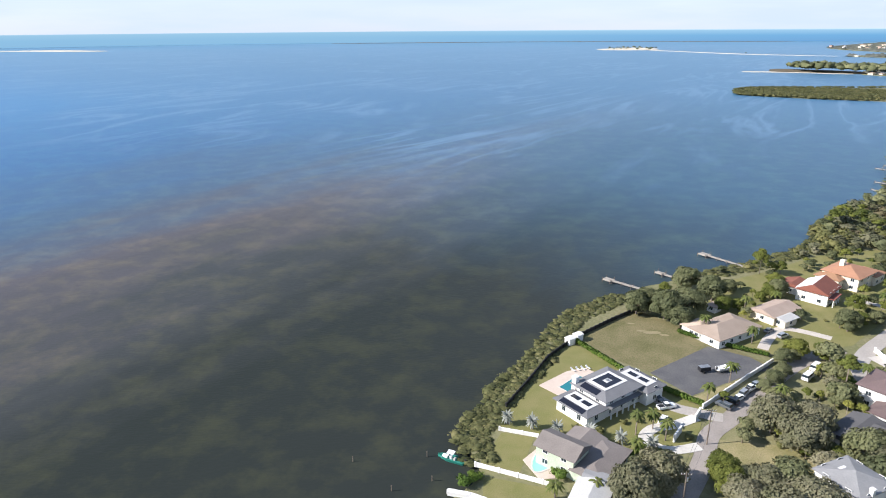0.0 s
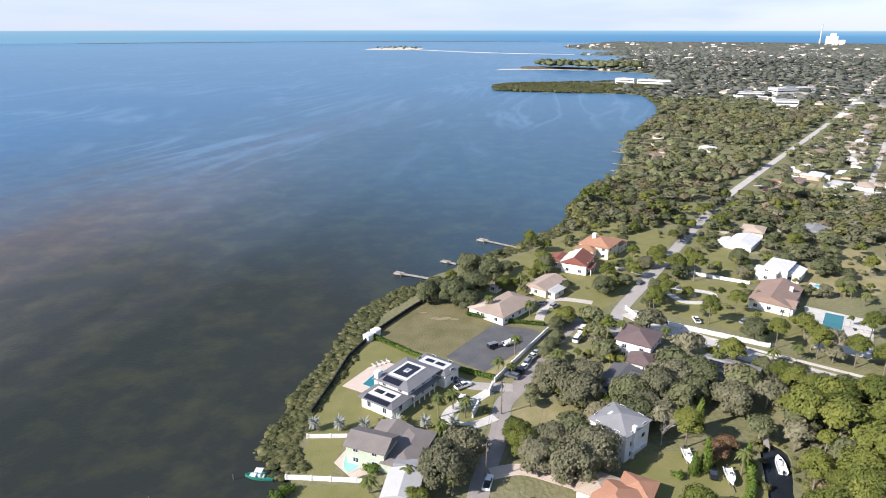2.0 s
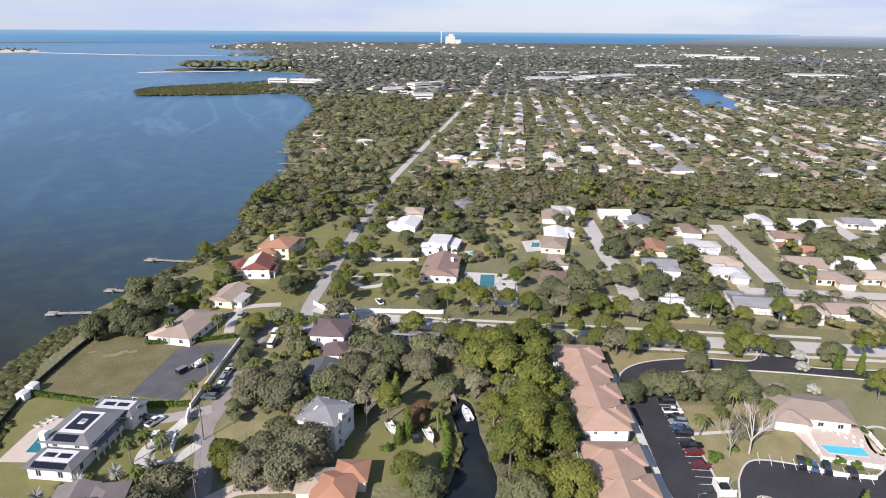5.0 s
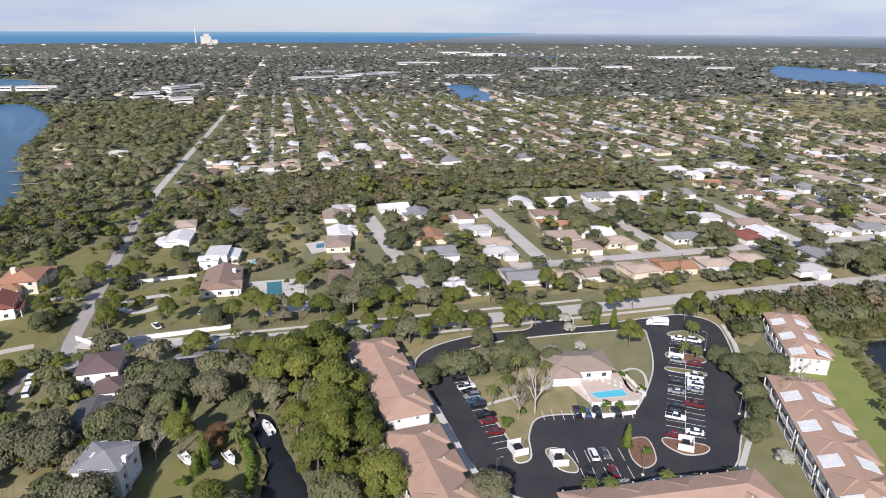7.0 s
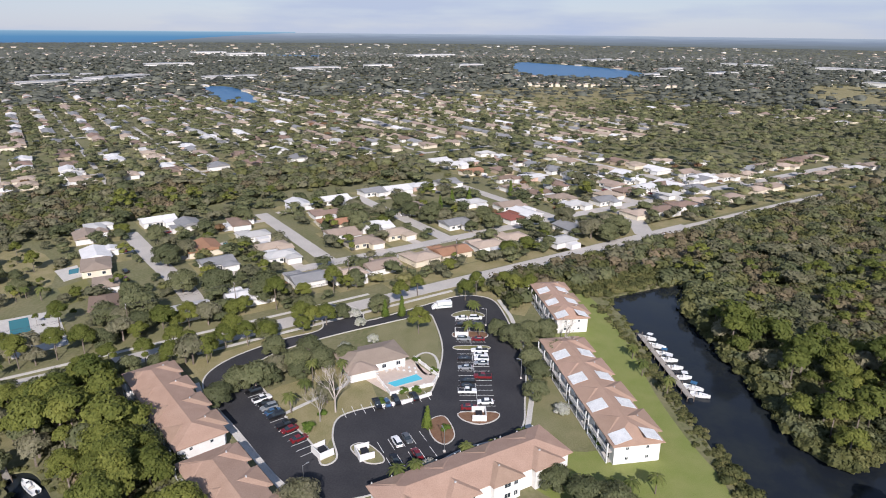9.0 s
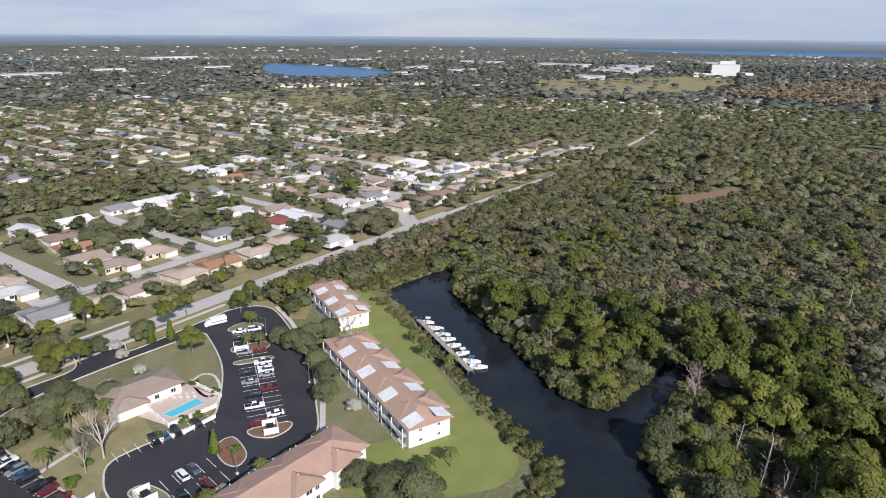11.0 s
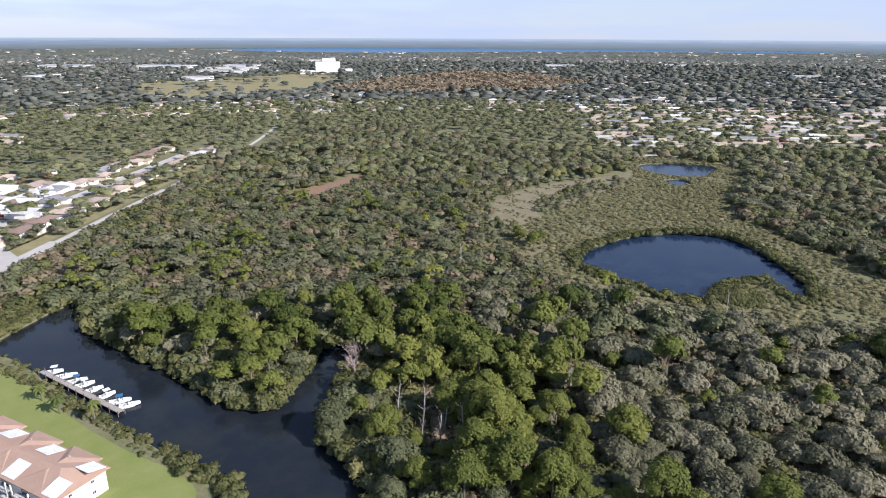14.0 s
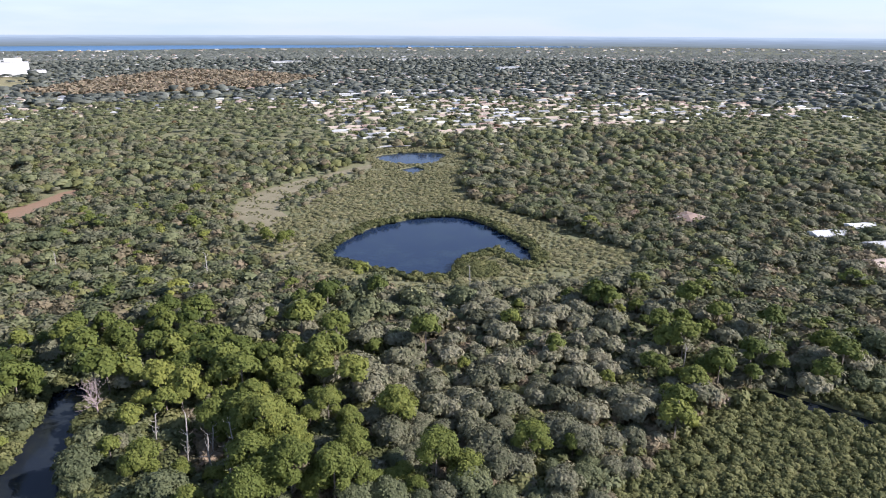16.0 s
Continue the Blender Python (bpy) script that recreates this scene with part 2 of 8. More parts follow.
def water_material(name, rows, wave, streak=0.0, rough=0.12, gloss=0.35, north=None):
    """rows: colours of the bed and the water over it, met one after another along the line that runs off the shore."""
    m = bpy.data.materials.new(name)
    m.use_nodes = True
    n, l = m.node_tree.nodes, m.node_tree.links
    b = n["Principled BSDF"]
    b.inputs["Roughness"].default_value, b.inputs["IOR"].default_value = rough, 1.33
    b.inputs["Specular IOR Level"].default_value = gloss
    geo = n.new("ShaderNodeNewGeometry")
    dot = n.new("ShaderNodeVectorMath")
    dot.operation = "DOT_PRODUCT"
    dot.inputs[1].default_value = (-0.87 / 1000, 0.49 / 1000, 0)
    l.new(geo.outputs["Position"], dot.inputs[0])
    warp = n.new("ShaderNodeTexNoise")
    warp.inputs["Scale"].default_value, warp.inputs["Detail"].default_value, warp.inputs["Roughness"].default_value = 1 / 110, 8, 0.62
    lie, draw = n.new("ShaderNodeMapping"), n.new("ShaderNodeMapping")
    lie.inputs["Rotation"].default_value = (0, 0, radians(-60.6))
    draw.inputs["Scale"].default_value = (0.45, 1.5, 1)
    l.new(geo.outputs["Position"], lie.inputs["Vector"]), l.new(lie.outputs["Vector"], draw.inputs["Vector"])
    l.new(draw.outputs["Vector"], warp.inputs["Vector"])
    mul, add, sub = n.new("ShaderNodeMath"), n.new("ShaderNodeMath"), n.new("ShaderNodeMath")
    sub.operation, mul.operation, add.operation = "SUBTRACT", "MULTIPLY", "ADD"
    sub.inputs[1].default_value, mul.inputs[1].default_value = 0.5, 0.24
    l.new(warp.outputs["Fac"], sub.inputs[0]), l.new(sub.outputs[0], mul.inputs[0])
    l.new(mul.outputs[0], add.inputs[0]), l.new(dot.outputs["Value"], add.inputs[1])
    ramp = n.new("ShaderNodeValToRGB")
    while len(ramp.color_ramp.elements) < len(rows):
        ramp.color_ramp.elements.new(0.5)
    for e, (at, c) in zip(ramp.color_ramp.elements, rows):
        e.position, e.color = at, (*c, 1)
    l.new(add.outputs[0], ramp.inputs["Fac"])
    # northwards along the shore the colour turns blue, with sky reflection painted into it
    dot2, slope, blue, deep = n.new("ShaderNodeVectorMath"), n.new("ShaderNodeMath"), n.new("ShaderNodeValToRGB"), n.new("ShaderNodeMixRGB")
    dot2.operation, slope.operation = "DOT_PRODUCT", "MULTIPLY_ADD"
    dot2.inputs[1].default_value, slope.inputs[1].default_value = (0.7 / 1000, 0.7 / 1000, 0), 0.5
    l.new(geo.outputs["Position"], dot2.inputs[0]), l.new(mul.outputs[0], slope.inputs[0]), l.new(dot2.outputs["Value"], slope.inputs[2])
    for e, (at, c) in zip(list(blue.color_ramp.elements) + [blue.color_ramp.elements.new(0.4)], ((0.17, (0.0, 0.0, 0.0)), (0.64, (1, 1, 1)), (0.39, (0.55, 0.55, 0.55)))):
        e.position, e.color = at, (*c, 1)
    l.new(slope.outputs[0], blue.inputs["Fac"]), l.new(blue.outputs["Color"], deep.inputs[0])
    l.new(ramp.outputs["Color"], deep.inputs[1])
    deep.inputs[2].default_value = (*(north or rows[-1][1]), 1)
    # patches of sea grass
    weed, wr, mix = n.new("ShaderNodeTexNoise"), n.new("ShaderNodeMapRange"), n.new("ShaderNodeMixRGB")
    weed.inputs["Scale"].default_value, weed.inputs["Detail"].default_value, weed.inputs["Roughness"].default_value = 1 / 17, 8, 0.7
    l.new(geo.outputs["Position"], weed.inputs["Vector"])
    wr.inputs["From Min"].default_value, wr.inputs["From Max"].default_value = 0.46, 0.66
    wr.inputs["To Max"].default_value = 0.85
    l.new(weed.outputs["Fac"], wr.inputs["Value"])
    mix.blend_type = "MULTIPLY"
    mix.inputs[2].default_value = (1.75, 1.6, 1.15, 1)
    # the beds lie in the shallows; far out, distance haze is painted in as a paler blue
    reach, far_haze, sand, thin, fade = n.new("ShaderNodeVectorMath"), n.new("ShaderNodeMapRange"), n.new("ShaderNodeMixRGB"), n.new("ShaderNodeMapRange"), n.new("ShaderNodeMath")
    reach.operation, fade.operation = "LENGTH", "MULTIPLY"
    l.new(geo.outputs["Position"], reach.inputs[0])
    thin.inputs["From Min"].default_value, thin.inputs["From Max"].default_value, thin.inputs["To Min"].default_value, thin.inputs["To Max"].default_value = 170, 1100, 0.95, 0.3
    far_haze.inputs["From Min"].default_value, far_haze.inputs["From Max"].default_value, far_haze.inputs["To Max"].default_value = 700, 4200, 0.85 if streak else 0.0
    l.new(reach.outputs["Value"], thin.inputs["Value"]), l.new(reach.outputs["Value"], far_haze.inputs["Value"])
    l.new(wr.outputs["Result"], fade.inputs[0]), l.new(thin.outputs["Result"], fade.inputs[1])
    # haze colour mixed over the water, strongest far out
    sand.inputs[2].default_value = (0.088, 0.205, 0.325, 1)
    l.new(far_haze.outputs["Result"], sand.inputs[0]), l.new(deep.outputs["Color"], sand.inputs[1])
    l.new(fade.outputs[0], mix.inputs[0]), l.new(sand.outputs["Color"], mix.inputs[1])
    l.new(mix.outputs["Color"], b.inputs["Base Color"])
    w1, w2, bp = n.new("ShaderNodeTexNoise"), n.new("ShaderNodeTexNoise"), n.new("ShaderNodeBump")
    stretch = n.new("ShaderNodeMapping")
    stretch.inputs["Rotation"].default_value = (0, 0, radians(-35))
    stretch.inputs["Scale"].default_value = (0.5, 1.5, 1)
    l.new(geo.outputs["Position"], stretch.inputs["Vector"])
    w1.inputs["Scale"].default_value, w1.inputs["Detail"].default_value = wave, 4
    l.new(stretch.outputs["Vector"], w1.inputs["Vector"])
    bp.inputs["Strength"].default_value, bp.inputs["Distance"].default_value = 0.2 if streak else 0.06, 0.3
    l.new(w1.outputs["Fac"], bp.inputs["Height"])
    l.new(bp.outputs["Normal"], b.inputs["Normal"])
    if streak:
        # long slicks drawn out by the tide, their pale sheen put into the colour
        sm, sn, sr, tint = n.new("ShaderNodeMapping"), n.new("ShaderNodeTexNoise"), n.new("ShaderNodeMapRange"), n.new("ShaderNodeMixRGB")
        turn = n.new("ShaderNodeMapping")
        turn.inputs["Rotation"].default_value = (0, 0, radians(-60))
        sm.inputs["Scale"].default_value = (1 / 520, 1 / 120, 1)
        l.new(geo.outputs["Position"], turn.inputs["Vector"]), l.new(turn.outputs["Vector"], sm.inputs["Vector"]), l.new(sm.outputs["Vector"], sn.inputs["Vector"])
        sn.inputs["Scale"].default_value, sn.inputs["Detail"].default_value, sn.inputs["Distortion"].default_value = 1.0, 5, 2.2
        # thin winding lines where the noise passes its middle, broken up by a broader one
        mid, bent, area, gate, line = n.new("ShaderNodeMath"), n.new("ShaderNodeMath"), n.new("ShaderNodeTexNoise"), n.new("ShaderNodeMapRange"), n.new("ShaderNodeMath")
        mid.operation, bent.operation, line.operation = "SUBTRACT", "ABSOLUTE", "MULTIPLY"
        mid.inputs[1].default_value = 0.5
        area.inputs["Scale"].default_value, area.inputs["Detail"].default_value = 1 / 330, 3
        gate.inputs["From Min"].default_value, gate.inputs["From Max"].default_value = 0.40, 0.52
        l.new(sn.outputs["Fac"], mid.inputs[0]), l.new(mid.outputs[0], bent.inputs[0])
        l.new(geo.outputs["Position"], area.inputs["Vector"]), l.new(area.outputs["Fac"], gate.inputs["Value"])
        sr.inputs["From Min"].default_value, sr.inputs["From Max"].default_value = 0.045, 0.0
        sr.inputs["To Max"].default_value = 0.6 * streak
        tint.inputs[2].default_value = (0.125, 0.225, 0.34, 1)
        off, far = n.new("ShaderNodeMapRange"), n.new("ShaderNodeMath")
        off.inputs["From Min"].default_value, off.inputs["From Max"].default_value = 0.5, 0.75
        both = n.new("ShaderNodeMath")
        both.operation = "ADD"
        l.new(add.outputs[0], both.inputs[0]), l.new(slope.outputs[0], both.inputs[1])
        far.operation = "MULTIPLY"
        l.new(both.outputs[0], off.inputs["Value"]), l.new(off.outputs["Result"], far.inputs[1])
        l.new(bent.outputs[0], sr.inputs["Value"]), l.new(sr.outputs["Result"], line.inputs[0]), l.new(gate.outputs["Result"], line.inputs[1]), l.new(line.outputs[0], far.inputs[0]), l.new(far.outputs[0], tint.inputs[0])
        l.new(mix.outputs["Color"], tint.inputs[1]), l.new(tint.outputs["Color"], b.inputs["Base Color"])
    return m


# gloss is low: the bay's blues also hold the reflected sky
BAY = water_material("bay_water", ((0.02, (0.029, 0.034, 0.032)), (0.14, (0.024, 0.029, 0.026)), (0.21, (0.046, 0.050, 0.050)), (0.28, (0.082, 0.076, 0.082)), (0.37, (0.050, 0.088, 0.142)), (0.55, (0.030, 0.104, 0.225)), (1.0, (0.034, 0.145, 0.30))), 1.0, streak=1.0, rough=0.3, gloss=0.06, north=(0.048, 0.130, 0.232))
CANAL = water_material("canal_water", ((0.0, (0.014, 0.018, 0.024)), (1.0, (0.014, 0.020, 0.030))), 1.6, rough=0.08, gloss=0.3)
POND_BLUE = water_material("pond_water", ((0.0, (0.014, 0.026, 0.055)), (1.0, (0.014, 0.026, 0.055))), 1.4, rough=0.12, gloss=0.2)
LAKE = water_material("lake_water", ((0.0, (0.045, 0.13, 0.26)), (1.0, (0.045, 0.135, 0.27))), 1.2, rough=0.3, gloss=0.06)


# ---- mesh helpers ----
def mesh_of(name, verts, faces, mat, smooth=False):
    me = bpy.data.meshes.new(name)
    me.from_pydata(verts, [], faces)
    me.materials.append(mat)
    if smooth:
        me.shade_smooth()
    return me


def adopt(name, me, parent=None, label="", at=None):
    ob = new(name, me)
    if parent is not None:
        ob.parent = parent
    if at is not None:
        ob.matrix_basis = at
    if label:
        ob["label"] = label
    return ob


def part(name, bm, mat, parent=None, label="", at=None):
    """One bmesh as one mesh object under a thing or a part."""
    me = bpy.data.meshes.new(name)
    bmesh.ops.recalc_face_normals(bm, faces=bm.faces)
    bm.to_mesh(me)
    bm.free()
    me.materials.append(mat)
    return adopt(name, me, parent, label, at)


def group_at(name, x, y, z=0.0, turn=0.0):
    ob = new(name)
    ob.matrix_basis = pose(x, y, z, 0, 0, turn)
    ob.empty_display_size = 0.5
    return ob


def add_box(bm, x0, x1, y0, y1, z0, z1, bevel=0.0):
    vs = [bm.verts.new(p) for p in ((x0, y0, z0), (x1, y0, z0), (x1, y1, z0), (x0, y1, z0), (x0, y0, z1), (x1, y0, z1), (x1, y1, z1), (x0, y1, z1))]
    fs = [bm.faces.new([vs[i] for i in f]) for f in ((3, 2, 1, 0), (4, 5, 6, 7), (0, 1, 5, 4), (1, 2, 6, 5), (2, 3, 7, 6), (3, 0, 4, 7))]
    if bevel:
        edges = list({e for f in fs for e in f.edges})
        bmesh.ops.bevel(bm, geom=edges, offset=bevel, segments=1, affect="EDGES")
    return vs


def box_bm(*spans, bevel=0.0):
    bm = bmesh.new()
    add_box(bm, *spans, bevel=bevel)
    return bm


def add_tube(bm, p, q, r0, r1, sides=6):
    p, q = Vector(p), Vector(q)
    turn = (q - p).to_track_quat("Z", "Y").to_matrix()
    rings = []
    for c, r in ((p, r0), (q, r1)):
        rings.append([bm.verts.new(c + turn @ Vector((math.cos(k * math.tau / sides) * r, math.sin(k * math.tau / sides) * r, 0))) for k in range(sides)])
    for k in range(sides):
        bm.faces.new((rings[0][k], rings[0][(k + 1) % sides], rings[1][(k + 1) % sides], rings[1][k]))
    bm.faces.new(list(reversed(rings[0])))
    bm.faces.new(rings[1])


def tube_bm(p, q, r0, r1, sides=6):
    bm = bmesh.new()
    add_tube(bm, p, q, r0, r1, sides)
    return bm


def rounded(points, steps=6, closed=True):
    """A smooth line through a few corner points of the plan."""
    pts = [Vector(p).to_2d() for p in points]
    n, out = len(pts), []
    for i in range(n if closed else n - 1):
        p0, p1, p2, p3 = (pts[(i + k) % n] if closed else pts[min(max(i + k, 0), n - 1)] for k in (-1, 0, 1, 2))
        for s in range(steps):
            t = s / steps
            out.append(0.5 * (2 * p1 + (p2 - p0) * t + (2 * p0 - 5 * p1 + 4 * p2 - p3) * t * t + (3 * p1 - p0 - 3 * p2 + p3) * t ** 3))
    if not closed:
        out.append(pts[-1])
    return [(p.x, p.y) for p in out]


def ragged(points, amount, size=9.0):
    """The same line with an uneven edge."""
    out = []
    for x, y in points:
        k = noise.noise_vector((x / size, y / size, 3.1))
        out.append((x + k.x * amount, y + k.y * amount))
    return out


def sheet_mesh(name, outline, mat, z=0.0, holes=(), depth=0.0):
    """A flat sheet inside an outline, with holes, and a skirt that gives it thickness."""
    from_loops = [[Vector((x, y, 0)) for x, y in loop] for loop in (outline, *holes)]
    from mathutils.geometry import tessellate_polygon
    flat = [p for loop in from_loops for p in loop]
    faces = [list(f) for f in tessellate_polygon(from_loops)]
    verts = [(p.x, p.y, z) for p in flat]
    good = []
    for f in faces:
        a, b, c = (flat[i] for i in f)
        cr = (b - a).cross(c - a).z
        if abs(cr) > 1e-7:
            good.append(f if cr > 0 else f[::-1])
    if depth:
        k = 0
        for loop in from_loops:
            base = len(verts)
            n = len(loop)
            verts += [(p.x, p.y, z - depth) for p in loop]
            for i in range(n):
                j = (i + 1) % n
                good.append([k + i, k + j, base + j, base + i])
            k += n
    return mesh_of(name, verts, good, mat)


def sheet(name, outline, mat, z=0.0, holes=(), depth=0.0, parent=None, label="", category="", kind="structure"):
    ob = adopt(name, sheet_mesh(name, outline, mat, z, holes, depth), parent)
    return tagged(ob, label, category or name.split("_")[0], kind=kind) if parent is None else tagged(ob, label)


def strip_mesh(name, points, width, mat, z=0.02, thick=0.05):
    """A road or wall-top strip along a line of the plan."""
    pts = [Vector(p).to_2d() for p in points]
    verts, faces = [], []
    for i, p in enumerate(pts):
        d = (pts[min(i + 1, len(pts) - 1)] - pts[max(i - 1, 0)]).normalized()
        nrm = Vector((-d.y, d.x)) * width / 2
        for s, h in ((1, z), (-1, z), (-1, z - thick), (1, z - thick)):
            verts.append((p.x + s * nrm.x, p.y + s * nrm.y, h))
        if i:
            o, q = 4 * i - 4, 4 * i
            faces += [(o + 1, q + 1, q, o), (o + 2, q + 2, q + 1, o + 1), (o, q, q + 3, o + 3)]
    e = 4 * (len(pts) - 1)
    faces += [(0, 3, 2, 1), (e, e + 1, e + 2, e + 3)]
    return mesh_of(name, verts, faces, mat)


def strip(name, points, width, mat, z=0.02, thick=0.05, parent=None, label="", category="", kind="structure"):
    ob = adopt(name, strip_mesh(name, points, width, mat, z, thick), parent)
    return tagged(ob, label, category or name.split("_")[0], kind=kind) if parent is None else tagged(ob, label)


# ---- what is kept clear of plants and houses ----
CLEAR_DISCS, CLEAR_LINES, CLEAR_AREAS = [], [], []


def clear_disc(x, y, r):
    CLEAR_DISCS.append((x, y, r))


def clear_line(points, half):
    CLEAR_LINES.append(([tuple(p) for p in points], half))


def inside(xy, poly):
    x, y = xy[:, 0], xy[:, 1]
    hit = np.zeros(len(xy), bool)
    px, py = poly[-1]
    for qx, qy in poly:
        if py != qy:
            cross = ((qy > y) != (py > y)) & (x < (px - qx) * (y - qy) / (py - qy) + qx)
            hit ^= cross
        px, py = qx, qy
    return hit


def near_line(xy, points, half):
    hit = np.zeros(len(xy), bool)
    for (ax, ay), (bx, by) in zip(points, points[1:]):
        d = np.array((bx - ax, by - ay))
        k = np.clip(((xy - (ax, ay)) @ d) / max(d @ d, 1e-9), 0, 1)
        gap = xy - (np.array((ax, ay)) + k[:, None] * d)
        hit |= (gap ** 2).sum(1) < half * half
    return hit


def free(xy, margin=0.0, discs=True):
    ok = np.ones(len(xy), bool)
    for line, half in CLEAR_LINES:
        ok &= ~near_line(xy, line, half + margin)
    for area in CLEAR_AREAS:
        ok &= ~inside(xy, area)
    if discs and CLEAR_DISCS:
        d = np.array(CLEAR_DISCS)
        for i in range(0, len(d)):
            ok &= ((xy - d[i, :2]) ** 2).sum(1) > (d[i, 2] + margin) ** 2
    return ok

# ---- land, water and the far distance ----
REACH = 4850.0


def bearing(deg, r=REACH):
    return (math.sin(radians(deg)) * r, math.cos(radians(deg)) * r)


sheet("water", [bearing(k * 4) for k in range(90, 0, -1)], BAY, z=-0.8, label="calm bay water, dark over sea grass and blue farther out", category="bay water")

COAST = ragged(rounded(((-14, 60), (-9, 112), (-2, 127), (-4, 142), (2, 160), (15, 184), (28, 213), (50, 236), (78, 257), (116, 277), (153, 305), (173, 337), (212, 382), (240, 403),
    (270, 449), (311, 514), (345, 562), (464, 694), (550, 860), (558, 925), (470, 972)), 5, closed=False), 2.2, 14)
SPIT = ragged(rounded(((400, 1010), (380, 1048), (420, 1136), (550, 1145), (670, 1145), (768, 1177), (842, 1341), (780, 1468), (965, 1537), (1090, 1900), (1306, 2081), (1168, 2308), (1435, 2514),
    (1511, 3177), (2190, 3989)), 5, closed=False), 7, 45)
FAR_ARC = [bearing(k) for k in range(30, 217, 3)]
BACK_SHORE = [(-900, -1500), (-420, -620), (-230, -300), (-120, -110), (-50, -20)]
LAND = COAST + SPIT + FAR_ARC + BACK_SHORE
CANAL_LINE = ragged(rounded(((262, -79), (250, -52), (240, -43), (222, -47), (200, -49), (172, -52), (151, -55), (133, -59), (117, -60), (100, -45), (60, -34), (36, -40), (40, -62), (70, -72), (94, -81), (107, -85), (122, -89),
    (135, -105), (155, -126), (162, -119), (149, -99), (142, -88), (149, -80), (172, -78), (198, -75), (232, -71)), 4), 0.9, 7)
POND = ragged(rounded(((146, -251), (149, -281), (143, -309), (122, -334), (100, -334), (72, -310), (53, -283), (58, -268), (72, -284), (81, -276), (84, -264), (80, -247), (97, -240), (122, -242)), 5), 1.2, 8)
POND_FAR = ragged(rounded(((232, -486), (216, -514), (182, -520), (178, -478), (204, -466)), 5), 1.5, 9)
POND_MID = ragged(rounded(((192, -443), (186, -460), (173, -450), (177, -435)), 5), 1.2, 8)
CREEK = ragged(rounded(((116, 114), (119, 108), (110, 96), (96, 78), (74, 70), (68, 76), (91, 88), (102, 96), (111, 108)), 4), 0.4, 5)
INLET = ragged(rounded(((-30, -186), (-44, -181), (-62, -177), (-64, -181), (-48, -187), (-33, -191)), 4), 0.6, 5)
WATERS = [CANAL_LINE, POND, POND_FAR, POND_MID, CREEK, INLET]
sheet("ground", LAND, SOIL, z=0.0, holes=WATERS, depth=1.6, label="flat coastal land with patchy grass and bare soil", category="ground")
for loop, nm, text in ((CANAL_LINE, "canal_water", "still black canal water between wooded banks"), (POND, "pond_water", "dark blue pond among mangroves"), (POND_FAR, "pond_water", "small far pond by a road"),
        (POND_MID, "pond_water", "small pond in the marsh"), (CREEK, "creek_water", "dark narrow boat creek behind gardens"), (INLET, "creek_water", "dark creek inlet among mangroves")):
    cx, cy = sum(p[0] for p in loop) / len(loop), sum(p[1] for p in loop) / len(loop)
    sheet(nm, loop, POND_BLUE if nm == "pond_water" else CANAL, z=-0.7, label=text, category="water")

# lakes far inland, a little above the far land
LAKES = [rounded(p, 5) for p in (
    ((2189, -20), (2118, -128), (1929, -270), (1690, -330), (1490, -240), (1500, -110), (1640, -18)),
    ((1111, 534), (1134, 493), (1000, 400), (880, 345), (905, 405)),
    tuple(bearing(*q) for q in ((118, 4500), (122, 4050), (127, 3780), (133, 3700), (140, 3880), (148, 4080), (156, 4240), (171, 4480), (174, 4760), (155, 4820), (140, 4820), (127, 4810))),
    ((2500, 1050), (2560, 800), (2450, 640), (2380, 820)),
)]
for loop in LAKES:
    sheet("lake_water", loop, LAKE, z=0.3, depth=0.4, label="blue inland lake in the far distance", category="lake")

# islands in the bay
ISLES = []


def island(points, mat, text, rag=4):
    loop = ragged(rounded(points, 5), rag, 30)
    ISLES.append(loop)
    return sheet("ground_island", loop, mat, z=-0.2, depth=1.2, label=text, category="island")


island(((640, 1590), (690, 1655), (800, 1570), (890, 1450), (870, 1410), (780, 1475), (700, 1525), (650, 1540)), LITTER, "low wooded islet with mangroves")
sheet("ground_beach", ragged(rounded(((574, 1572), (640, 1560), (720, 1510), (770, 1480), (755, 1472), (690, 1512), (630, 1536), (582, 1550)), 4), 4, 30), SAND, z=-0.3, depth=1.0, label="pale sand beach of a wooded islet", category="beach")
island(((478, 3070), (560, 3230), (680, 3330), (760, 3200), (720, 3000), (600, 2980)), SAND, "distant sandbar island with scrub")
island(((700, 2975), (905, 2565), (1110, 2350), (1120, 2330), (890, 2535), (690, 2950)), SAND, "long pale causeway spit", 2)
island(((-2600, 3300), (-2300, 3420), (-1900, 3260), (-2000, 3180), (-2350, 3250)), SAND, "pale sandbar just above the water")
island(((-1080, 4600), (-700, 4700), (300, 4780), (1500, 4560), (1900, 4350), (1500, 4460), (300, 4680), (-800, 4560)), LITTER, "thin far barrier island", 6)

# the rim of the world: a glowing backdrop up to the skyline, distance haze painted in
RIM = 4870.0
RIM_TOP = 74.0


